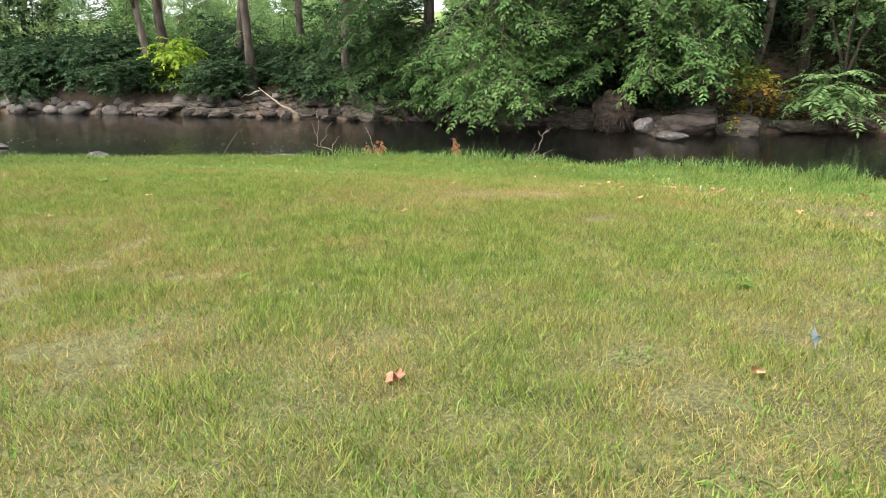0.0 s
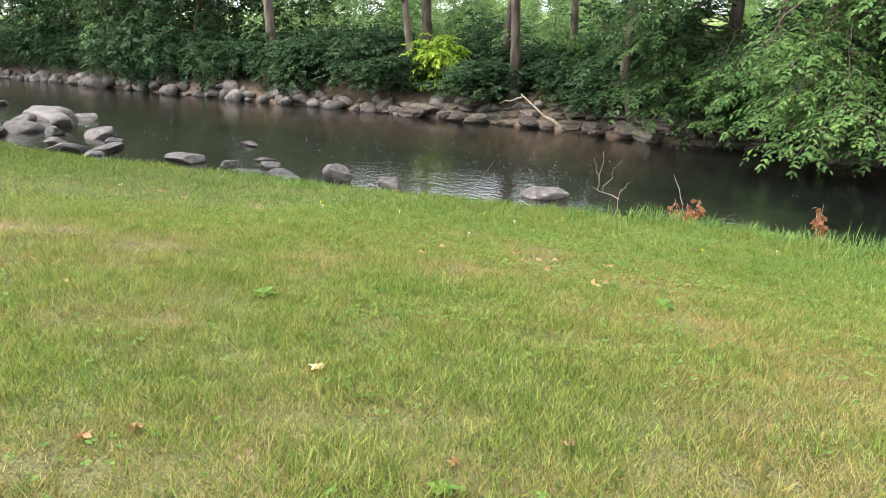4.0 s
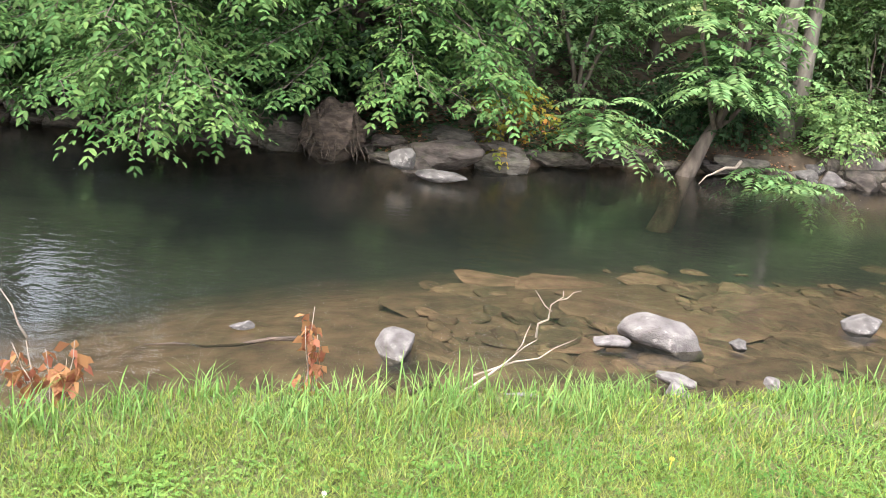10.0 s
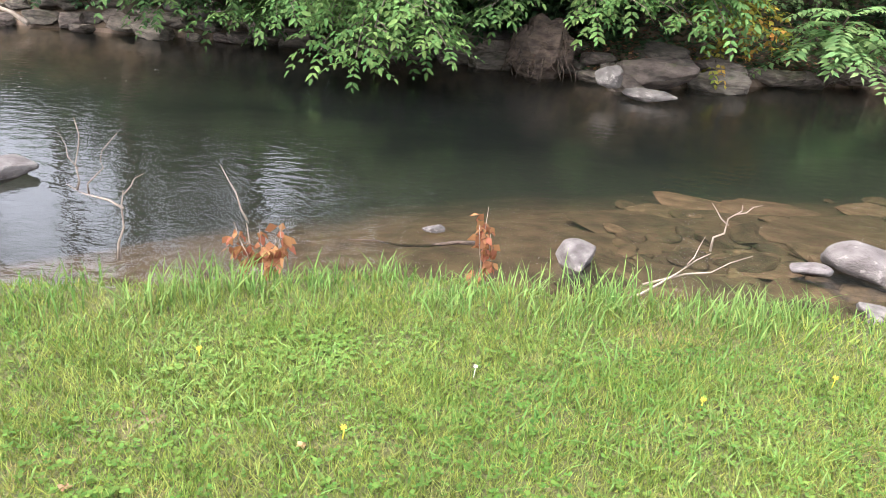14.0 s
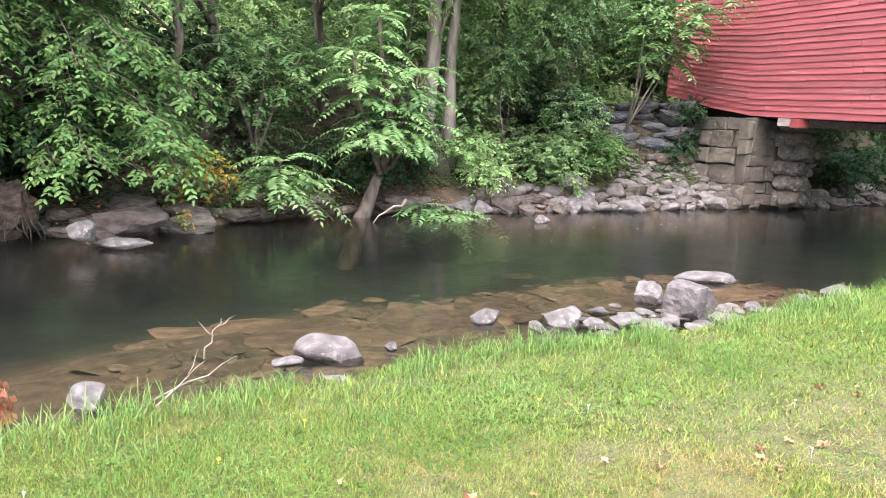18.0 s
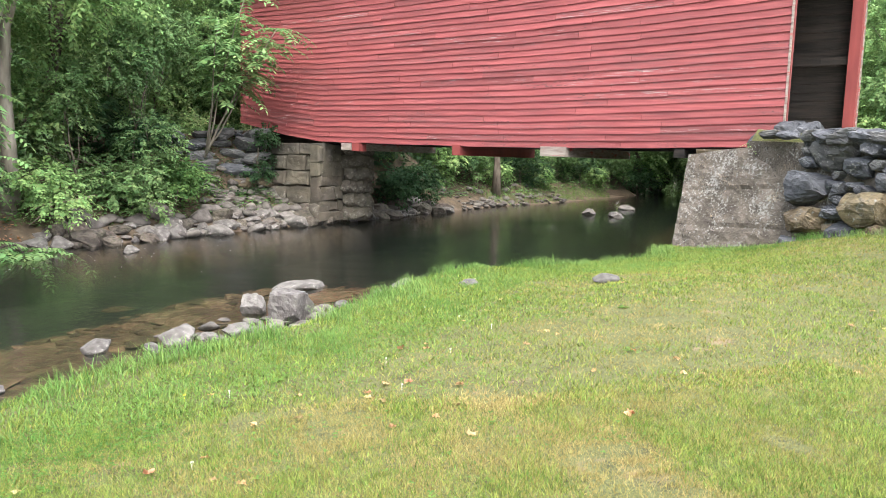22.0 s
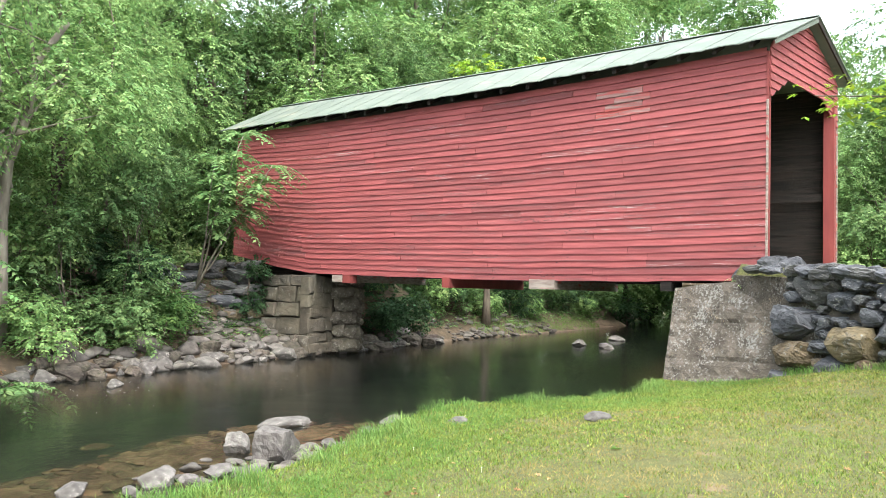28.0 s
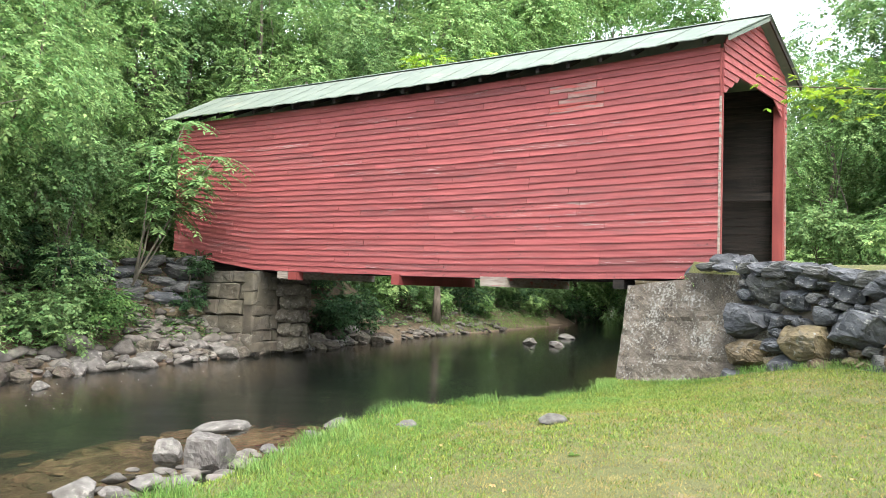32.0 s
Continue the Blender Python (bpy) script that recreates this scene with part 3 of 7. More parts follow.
part("portal_post", box(BR_W - 0.42, BR_W - 0.03, py - 0.06, py + 0.2, 3.05, 7.6), M_REDP, bridge, "red painted portal post with scuffs")
part("portal_trim", box(BR_W - 0.028, BR_W + 0.07, py - 0.09, py + 0.16, 3.0, 7.7), M_OLDWHITE, bridge, "worn pale trim board")
RIDGE = 9.52


def roof_z(x):
    return RIDGE - abs(x - BR_W / 2) * (RIDGE - 8.30) / (BR_W / 2 + 0.42)


def inset(z):
    """How far the gable's slope has come in at a height, and how far the opening's cut corner has."""
    return max(0.0, (z - 8.36) / ((RIDGE - 8.3) / (BR_W / 2 + 0.42)))


for k in range(12):
    z0, z1 = 7.10 + k * 0.19, 7.10 + (k + 1) * 0.19
    i0, i1 = inset(z0 + 0.01), min(BR_W / 2, inset(z1 + 0.01))
    if z1 < 7.70:
        c0, c1 = 0.05 + (z0 - 7.1) * 1.75, 0.05 + (z1 - 7.1) * 1.75
        spans = [(0.0, c0 + 0.02, 0.0, c1), (BR_W - c0 - 0.02, BR_W, BR_W - c1, BR_W)]
    elif BR_W / 2 - i0 > 0.1:
        spans = [(i0, BR_W - i0, i1, BR_W - i1 + 0.01)]
    else:
        spans = []
    for a, b, c, d in spans:
        bm = bmesh.new()
        fy = lambda x, o: SKEW * x - 0.06 - o
        hexa(bm, ((a, fy(a, 0.045), z0 - 0.015), (b, fy(b, 0.045), z0 - 0.015), (b, fy(b, 0), z0 - 0.015), (a, fy(a, 0), z0 - 0.015)),
             ((c, fy(c, 0.008), z1), (d, fy(d, 0.008), z1), (d, fy(d, 0), z1), (c, fy(c, 0), z1)))
        part("gable_board", bm, M_RED, bridge)
bm = bmesh.new()
hexa(bm, ((0.1, SKEW * 0.1, 8.0), (BR_W - 0.1, SKEW * (BR_W - 0.1), 8.0), (BR_W - 0.1, SKEW * (BR_W - 0.1) + 0.05, 8.0), (0.1, SKEW * 0.1 + 0.05, 8.0)),
     ((BR_W / 2 - 0.3, SKEW * 2, 9.3), (BR_W / 2 + 0.3, SKEW * 2.4, 9.3), (BR_W / 2 + 0.3, SKEW * 2.4 + 0.05, 9.3), (BR_W / 2 - 0.3, SKEW * 2 + 0.05, 9.3)))
part("gable_backing", bm, M_SHADEDWOOD, bridge)
# roof: sheets with raised seams and a scalloped lower edge
y0r, sheets = -0.38, 22
for side in (0, 1):
    for i in range(sheets):
        a = y0r + (BR_L + 0.95) * i / sheets
        b = y0r + (BR_L + 0.95) * (i + 1) / sheets
        bm = bmesh.new()
        grid = []
        for u in range(7):
            y = a + (b - a) * u / 6
            scallop = 0.045 * math.sin(math.pi * u / 6)
            drop = eave_z(max(0, min(BR_L, y))) - 8.22
            seam = 0.012 if u == 0 else 0.0
            line = []
            for s in range(4):
                f = s / 3
                x = (BR_W / 2) - (BR_W / 2 + 0.42 - scallop * 0.4) * (1 - f)
                z = roof_z(x) + drop * (0.9 - 0.5 * f) + seam + (scallop * 0.6 if s == 0 else 0) + rng.uniform(-0.005, 0.005)
                if side:
                    x = BR_W - x
                line.append((x, y + SKEW * x * max(0, 1 - (y - y0r) / 6), z))
            grid.append(line)
        top = [[bm.verts.new(q) for q in line] for line in grid]
        low = [[bm.verts.new((q[0], q[1], q[2] - 0.025)) for q in line] for line in grid]
        for u in range(6):
            for s in range(3):
                bm.faces.new((top[u][s], top[u + 1][s], top[u + 1][s + 1], top[u][s + 1]))
                bm.faces.new((low[u][s + 1], low[u + 1][s + 1], low[u + 1][s], low[u][s]))
            bm.faces.new((low[u][0], low[u + 1][0], top[u + 1][0], top[u][0]))
        for u in (0, 6):
            for s in range(3):
                bm.faces.new((low[u][s], top[u][s], top[u][s + 1], low[u][s + 1]))
        bmesh.ops.recalc_face_normals(bm, faces=bm.faces[:])
        part("roof_sheet", bm, M_ROOF, bridge)
for i in range(12):
    bm = bmesh.new()
    a, b = y0r - 0.44 + 0.02 + (BR_L + 0.9) * i / 12, y0r - 0.44 + 0.02 + (BR_L + 0.9) * (i + 1) / 12
    da, db = (eave_z(max(0, min(BR_L, a))) - 8.22) * 0.4, (eave_z(max(0, min(BR_L, b))) - 8.22) * 0.4
    c = BR_W / 2
    hexa(bm, ((c - 0.12, a, RIDGE - 0.01 + da), (c + 0.12, a, RIDGE - 0.01 + da), (c + 0.12, b, RIDGE - 0.01 + db), (c - 0.12, b, RIDGE - 0.01 + db)),
         ((c - 0.02, a, RIDGE + 0.045 + da), (c + 0.02, a, RIDGE + 0.045 + da), (c + 0.02, b, RIDGE + 0.045 + db), (c - 0.02, b, RIDGE + 0.045 + db)))
    part("ridge_cap", bm, M_ROOF, bridge)
for i in range(22):
    y = 0.25 + i * 0.83
    d = eave_z(min(BR_L, y)) - 8.22
    bm = bmesh.new()
    xa, xb = -0.30, 0.5
    hexa(bm, ((xa, y, roof_z(xa) + d - 0.16), (xb, y, roof_z(xb) + d - 0.16), (xb, y + 0.09, roof_z(xb) + d - 0.16), (xa, y + 0.09, roof_z(xa) + d - 0.16)),
         ((xa, y, roof_z(xa) + d - 0.05), (xb, y, roof_z(xb) + d - 0.05), (xb, y + 0.09, roof_z(xb) + d - 0.05), (xa, y + 0.09, roof_z(xa) + d - 0.05)))
    part("rafter_tail", bm, M_SHADEDWOOD, bridge)
for s in (0, 1):
    bm = bmesh.new()
    xa, xb = (-0.40, BR_W / 2) if s == 0 else (BR_W / 2, BR_W + 0.40)
    ya, yb = y0r + 0.03 + SKEW * xa, y0r + 0.03 + SKEW * xb
    hexa(bm, ((xa, ya, roof_z(xa) - 0.15), (xb, yb, roof_z(xb) - 0.15), (xb, yb + 0.04, roof_z(xb) - 0.15), (xa, ya + 0.04, roof_z(xa) - 0.15)),
         ((xa, ya, roof_z(xa) - 0.04), (xb, yb, roof_z(xb) - 0.04), (xb, yb + 0.04, roof_z(xb) - 0.04), (xa, ya + 0.04, roof_z(xa) - 0.04)))
    part("barge_board", bm, M_SHADEDWOOD if s else M_ROOF, bridge)

# ---- stones: a few shapes, shared ----
def stone_mesh(name, seed, material, angular=0.5, sub=2, smooth_shade=False):
    """A lump of about unit size: a subdivided ball cut by planes and roughened."""
    r = random.Random(seed)
    bm = bmesh.new()
    bmesh.ops.create_icosphere(bm, subdivisions=sub, radius=0.62)
    planes = []
    for _ in range(int(6 + 8 * angular)):
        n = Vector((r.gauss(0, 1), r.gauss(0, 1), r.gauss(0, 1))).normalized()
        planes.append((n, r.uniform(0.34, 0.5)))
    off = Vector((seed * 3.1, seed * 1.7, 0))
    for v in bm.verts:
        for n, d in planes:
            e = v.co.dot(n) - d
            if e > 0:
                v.co -= n * e * 0.92
        v.co *= 1 + 0.10 * noise.noise(v.co * 2.6 + off) + 0.035 * noise.noise(v.co * 7 + off)
    for f in bm.faces:
        f.smooth = smooth_shade
    me = bpy.data.meshes.new(name)
    bm.to_mesh(me)
    bm.free()
    me.materials.append(material)
    return me


def block_mesh(name, seed, material, cuts=14):
    """A quarried block of about unit size: a cube with broken corners, split faces and a rough skin."""
    r = random.Random(seed)
    bm = bmesh.new()
    bmesh.ops.create_cube(bm, size=1.0)
    bmesh.ops.subdivide_edges(bm, edges=bm.edges[:], cuts=11, use_grid_fill=True)
    off = Vector((seed * 2.3, seed * 1.1, seed * 0.7))
    planes = [(Vector((r.gauss(0, 1), r.gauss(0, 1), r.gauss(0, 1))).normalized(), r.uniform(0.40, 0.56)) for _ in range(cuts)]
    for v in bm.verts:
        co = v.co.copy()
        v.co *= 1 - 0.10 * max(0.0, co.length - 0.66) / 0.2
        for n, d in planes:
            e = v.co.dot(n) - d
            if e > 0:
                v.co -= n * e * 0.95
        v.co += v.co.normalized() * (0.05 * noise.noise(co * 1.7 + off) + 0.045 * noise.noise(co * 4.5 + off) + 0.028 * noise.noise(co * 11 + off))
    me = bpy.data.meshes.new(name)
    bm.to_mesh(me)
    bm.free()
    me.materials.append(material)
    return me


LOOSE_ROCKS = [stone_mesh("rock", 20 + i, M_CREEKSTONE, 0.3 + 0.12 * (i % 5), 2) for i in range(10)]
M_HEAP = mat("dark_wet_stone", (0.030, 0.028, 0.026), (0.090, 0.082, 0.073), scale=4.0, rough=0.6, bump=0.8, bump_scale=20, per_object=0.35, spread=0.02)
HEAP_ROCKS = [stone_mesh("rock", 70 + i, M_HEAP, 1.0, 4, True) for i in range(8)]
CREEK_BLOCKS = [block_mesh("rock", 180 + i, M_CREEKSTONE, 10) for i in range(4)]
SHADED_ROCKS = [block_mesh("rock", 40 + i, M_SHADEDSTONE, 13) for i in range(10)]
ROCKS = [stone_mesh("rock", 20 + i, M_CREEKSTONE, 0.45 + 0.12 * (i % 5), 4, True) for i in range(10)]

BED_ROCKS = [stone_mesh("bed_stone", 90 + i, M_BEDSTONE, 0.9, 2) for i in range(6)]
BLOCKS = [[block_mesh("stone", 120 + 10 * k + i, m) for i in range(6)] for k, m in enumerate((M_STONE, M_DARKSTONE, M_TAN, M_ABUT))]


def rock(x, y, sx, sy, sz, rz=0.0, mesh=None, z=None, label="", group="", name="rock", tilt=0.0):
    ob = new(name, mesh or ROCKS[rock.n % len(ROCKS)])
    rock.n += 1
    ob.matrix_world = pose(x, y, float(ground(x, y)) + sz * 0.22 if z is None else z, tilt, tilt * 0.6, rz) @ Matrix.Diagonal((sx, sy, sz, 1))
    return tagged(ob, label, "rock", group)


rock.n = 0
rr = random.Random(5)
# single stones by the near bank
G_NEAR = "stones along the lawn's edge of the creek"
for x, y, sx, sy, sz, rz, zz, lab in (
        (-15.66, 3.75, 0.66, 0.38, 0.42, -20, 0.05, "long pale rounded boulder lying in shallow water"),
        (-16.12, 3.62, 0.30, 0.18, 0.12, 10, 0.02, "small flat grey stone in shallow water"),
        (-15.79, 3.02, 0.26, 0.16, 0.12, -30, 0.03, "small flat grey stone in shallow water"),
        (-15.05, 3.78, 0.16, 0.13, 0.12, 0, 0.03, "small grey stone in shallow water"),
        (-17.75, 3.1, 0.34, 0.30, 0.26, 40, 0.05, "cracked pale grey stone standing in shallow water"),
        (-18.83, 3.2, 0.16, 0.09, 0.09, 20, 0.05, "small white stone at a sunken stick"),
        (-13.62, 4.5, 0.38, 0.28, 0.26, 15, 0.06, "grey rounded stone with a wet dark foot"),
        (-12.75, 4.2, 0.46, 0.34, 0.34, -10, 0.09, "pale rounded stone beside the shallow bank"),
        (-11.0, 4.85, 0.42, 0.36, 0.40, 30, 0.13, "white angular stone standing in shallow water"),
        (-11.05, 4.05, 0.62, 0.5, 0.72, 20, 0.20, "large angular grey block on the stony shallows"),
        (-9.1, 5.8, 1.1, 0.42, 0.30, -8, 0.04, "long flat pale slab lying in the creek"),
        (-12.1, 3.95, 0.42, 0.32, 0.24, 10, 0.07, "flat grey stone on the stony shallows"),
        (-12.5, 4.02, 0.30, 0.24, 0.18, 60, 0.05, "flat grey stone on the stony shallows"),
        (-11.75, 3.7, 0.34, 0.26, 0.18, 20, 0.05, "flat grey stone on the stony shallows"),
        (-13.25, 4.0, 0.26, 0.2, 0.16, 80, 0.05, "small grey stone on the stony shallows"),
        (-7.9, 4.55, 0.5, 0.36, 0.26, 0, 0.07, "dark wet stone beside the grassy bank"),
        (-22.62, 2.95, 0.62, 0.44, 0.34, 25, 0.06, "pale domed stone standing in dark water"),
        (-25.45, 1.22, 0.62, 0.44, 0.44, -15, 0.11, "dark angular boulder by the grassy bank"),
        (-24.1, 1.25, 0.46, 0.34, 0.34, 10, 0.14, "pale stone half hidden in bank grass"),
        (-25.5, 0.3, 0.55, 0.4, 0.3, 45, 0.12, "flat grey stone beside the bank"),
        (-26.1, 0.0, 0.6, 0.4, 0.26, 5, 0.1, "flat grey stone beside the bank"),
        (-28.5, -0.1, 1.3, 0.6, 0.26, -12, 0.05, "long flat dark slab by the bank"),
        (-27.1, 0.86, 0.5, 0.36, 0.18, 10, 0.03, "low flat stone in the creek"),
        (-27.5, 0.3, 0.4, 0.3, 0.18, 70, 0.03, "low flat stone in the creek"),
        (-29.9, 1.8, 0.5, 0.3, 0.18, 0, 0.03, "low flat stone in the creek"),
        (-27.8, 1.1, 0.4, 0.3, 0.14, 30, 0.02, "low flat stone in the creek"),
        (-17.0, 2.25, 0.45, 0.3, 0.2, 0, 0.1, "pale flat stone below the bank grass"),
        (-16.35, 2.35, 0.26, 0.2, 0.2, 20, 0.1, "pale stone below the bank grass"),
        (-15.95, 2.55, 0.24, 0.2, 0.24, 50, 0.12, "pale stone below the bank grass"),
        (-14.3, 2.9, 0.42, 0.3, 0.22, 15, 0.1, "pale stone below the bank grass"),
        (-14.7, 2.75, 0.3, 0.24, 0.16, 70, 0.08, "pale stone below the bank grass"),
        (-9.6, 2.1, 0.42, 0.3, 0.3, 0, 0.66, "pale stone showing through bank grass"),
        (-9.15, 0.25, 0.5, 0.34, 0.22, 20, None, "low pale stone set in the lawn"),
        (13.4, 10.4, 0.9, 0.6, 0.45, 0, 0.1, "pale stone standing in the creek beyond the bridge"),
        (13.0, 9.0, 1.2, 0.7, 0.4, 20, 0.06, "mossy flat stone in the creek beyond the bridge"),
        (18.5, 10.6, 1.1, 0.7, 0.45, 50, 0.06, "grey stone in the creek beyond the bridge"),
        (-17.4, 9.5, 0.75, 0.35, 0.26, -25, 0.12, "long pale flat stone under the far bank"),
        (-17.97, 9.4, 0.42, 0.3, 0.4, 10, 0.42, "white broken stone on the far bank"),
        (-8.5, 11.85, 0.42, 0.34, 0.26, 0, 0.06, "pale stone standing off the far bank")):
    rock(x, y, sx * 0.9, sy * 0.9, sz * 0.78, rz, CREEK_BLOCKS[rock.n % 4] if sz >= 0.40 and -13 < x < -8 else HEAP_ROCKS[rock.n % 8] if x < -23 else None, None if zz is None else zz * 0.8, lab, G_NEAR)
# the heap upstream beside the lawn
G_HEAP = "heap of dark stones upstream beside the lawn"
for x, y, s, h in ((-37.3, -2.1, 1.0, 0.5), (-34.0, -2.2, 0.8, 0.45), (-34.5, -1.5, 1.2, 0.55), (-37.3, -0.4, 2.2, 0.8), (-35.3, -0.5, 1.1, 0.6), (-32.7, -0.35, 1.1, 0.5), (-30.2, -0.9, 0.7, 0.34),
                   (-30.5, -1.6, 0.8, 0.36), (-33.4, -1.1, 0.7, 0.3), (-31.6, -1.5, 0.6, 0.3), (-36.2, -1.2, 0.9, 0.5), (-29.4, -1.4, 0.7, 0.3), (-31.2, -0.5, 0.5, 0.26), (-36.5, 0.3, 0.9, 0.35), (-42.0, -0.8, 0.8, 0.3), (-39.2, -2.4, 1.4, 0.6), (-29.4, -2.6, 0.7, 0.4), (-28.4, -1.5, 0.5, 0.3), (-32.0, -3.0, 0.9, 0.4), (-31.2, -3.8, 0.8, 0.35), (-33.4, -3.6, 0.9, 0.4)):
    rock(x, y, s * 0.78, s * 0.52, h * 0.72, rr.uniform(0, 180), HEAP_ROCKS[rock.n % 8], 0.05, "dark angular stone in the shallow creek edge", G_HEAP, tilt=rr.uniform(-12, 12))
for _ in range(46):
    x = rr.uniform(-37, -24.5)
    y = float(near_edge(x)) + 0.35 + abs(rr.gauss(0, 0.9)) + (0.9 if x < -30 else 0.0)
    s = rr.uniform(0.2, 0.5)
    rock(x, y, s, s * 0.7, s * 0.5, rr.uniform(0, 180), HEAP_ROCKS[rock.n % 8], 0.03, "small dark angular stone at the creek's edge", G_HEAP, tilt=rr.uniform(-14, 14))
for x, y, s in ((-42, -5.9, 1.3), (-43.4, -6.5, 1.0), (-41.4, -5.2, 0.8), (-47.2, -5.7, 2.0), (-49, -6.6, 1.4), (-50, -5.0, 1.2), (-54, -5.9, 1.6), (-60, -6.3, 2.0), (-66.8, -5.6, 2.8), (-65, -7.2, 2.2), (-70, -5.0, 2.2), (-75, -6.4, 2.6), (-78, -5.2, 2.4), (-83, -6.0, 2.8), (-89, -5.4, 3.0), (-56, -7.0, 1.6)):
    rock(x, y, s * 0.7, s * 0.42, s * 0.2, rr.uniform(-30, 30), HEAP_ROCKS[rock.n % 8], 0.04, "pale flat slab in the riffle upstream", "pale slabs in the riffle upstream")
# rip-rap at the foot of the far bank
G_RIP = "rough stones along the far bank"
RUBBLE = []


def gz0(x, y):
    return max(0.02, float(ground(x, y)))


def loose(mesh, m):
    """Adds a stone to the joined rubble."""
    v = np.empty(len(mesh.vertices) * 3, np.float32)
    mesh.vertices.foreach_get("co", v)
    f = np.empty(len(mesh.loops), np.int32)
    mesh.loops.foreach_get("vertex_index", f)
    v = v.reshape(-1, 3) @ np.array(m.to_3x3()).T + np.array(m.translation)
    RUBBLE.append((v, f))


x = -62.0
while x < 9:
    s = (0.2 + 0.5 * rr.random() ** 1.6) * (1.1 if x < -40 else 1.0)
    big = -34 < x < -20 or -9 < x < 0
    d = rr.uniform(-0.25, 0.25)
    for row in range(3 if big else 2):
        w = s * rr.uniform(0.8, 1.35)
        px, pd = x + rr.uniform(-0.2, 0.2), d + row * 0.42
        y = float(far_edge(px)) + pd
        if -16.3 < px < -9.6 and row:
            continue
        if px < -36 or row == 2:
            zz = max(0.02, float(ground(px, y))) + w * 0.12
            loose(LOOSE_ROCKS[rr.randrange(10)], pose(px, y, zz, rr.uniform(-14, 14), rr.uniform(-14, 14), rr.uniform(-40, 40)) @ Matrix.Diagonal((w * 1.15, w * 0.85, w * 0.65, 1)))
            continue
        rock(px, y, w * (1.35 if px < -11 else 1.15), w * 0.9, w * (rr.uniform(0.38, 0.62) if px < -11 else rr.uniform(0.5, 0.85)), rr.uniform(-40, 40), SHADED_ROCKS[rr.randrange(10)] if px < -11 or rr.random() < 0.55 else None, max(0.02, float(ground(px, y))) + w * 0.12,
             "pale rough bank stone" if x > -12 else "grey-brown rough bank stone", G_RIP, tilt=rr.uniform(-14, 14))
    x += s * rr.uniform(0.75, 1.15)
# broken stone washed up round the far abutment
for _ in range(260):
    px, pd = rr.uniform(-8.5, 22), abs(rr.gauss(0, 0.7))
    y = float(far_edge(px)) + pd - 0.1
    if px > -0.5 and px < 4.6 and y > 14.9:
        continue
    w = rr.uniform(0.14, 0.42)
    loose(LOOSE_ROCKS[rr.randrange(10)], pose(px, y, max(0.02, float(ground(px, y))) + w * 0.1, rr.uniform(-20, 20), rr.uniform(-20, 20), rr.uniform(0, 180)) @ Matrix.Diagonal((w * 1.3, w, w * 0.5, 1)))
# flat stones on the bed of the shallows
for _ in range(298):
    px = rr.uniform(-18, -5.5)
    y = float(near_edge(px)) + 0.75 + abs(rr.gauss(0, 1.6 if px < -15 else 2.5))
    w = rr.uniform(0.14, 0.42)
    rock(px, y, w * 1.35, w, w * 0.3, rr.uniform(0, 180), BED_ROCKS[rr.randrange(6)], float(ground(px, y)) + w * 0.05, "flat brown stone on the creek bed", "flat stones on the creek bed", "bed_stone", rr.uniform(-8, 8))
for _ in range(90):
    px = rr.uniform(-17.5, -7)
    y = float(near_edge(px)) + 0.9 + abs(rr.gauss(0, 2.3))
    w = rr.uniform(0.4, 0.85)
    rock(px, y, w * 1.5, w, w * 0.16, rr.uniform(-30, 30), BED_ROCKS[rr.randrange(6)], float(ground(px, y)) + 0.015, "large flat brown slab on the creek bed", "flat stones on the creek bed", "bed_stone", rr.uniform(-4, 4))
for _ in range(40):
    px = rr.uniform(-15.5, -8)
    y = float(near_edge(px)) + rr.uniform(0.5, 1.9)
    w = rr.uniform(0.08, 0.22)
    rock(px, y, w * 1.3, w, w * 0.6, rr.uniform(0, 180), None, max(0.01, float(ground(px, y))) + w * 0.1, "small pale stone in the shallows", "small stones in the shallows")


for _ in range(230):
    px, py_ = rr.uniform(-3.6, 0.0), rr.uniform(14.1, 16.7)
    w = rr.uniform(0.14, 0.4)
    loose(LOOSE_ROCKS[rr.randrange(10)], pose(px, py_, gz0(px, py_) + w * 0.08, rr.uniform(-20, 20), rr.uniform(-20, 20), rr.uniform(0, 180)) @ Matrix.Diagonal((w * 1.3, w, w * 0.5, 1)))
for _ in range(70):
    px, py_ = -11.3 + rr.gauss(0, 0.8), 4.0 + rr.gauss(0, 0.3)
    w = rr.uniform(0.07, 0.24)
    loose(LOOSE_ROCKS[rr.randrange(10)], pose(px, py_, 0.01 + w * 0.1, rr.uniform(-12, 12), rr.uniform(-12, 12), rr.uniform(0, 180)) @ Matrix.Diagonal((w * 1.4, w, w * 0.45, 1)))
vs, fs, base = [], [], 0
for v, f in RUBBLE:
    vs.append(v)
    fs.append(f + base)
    base += len(v)
rubble = new("bank_rubble", array_mesh("bank_rubble", np.concatenate(vs), np.concatenate(fs), 3, M_CREEKSTONE2))
tagged(rubble, "loose broken grey and tan stones along the far bank", "rubble", kind="stuff")


# the smaller slabs that pave the shallow bed
vs, fs, base = [], [], 0
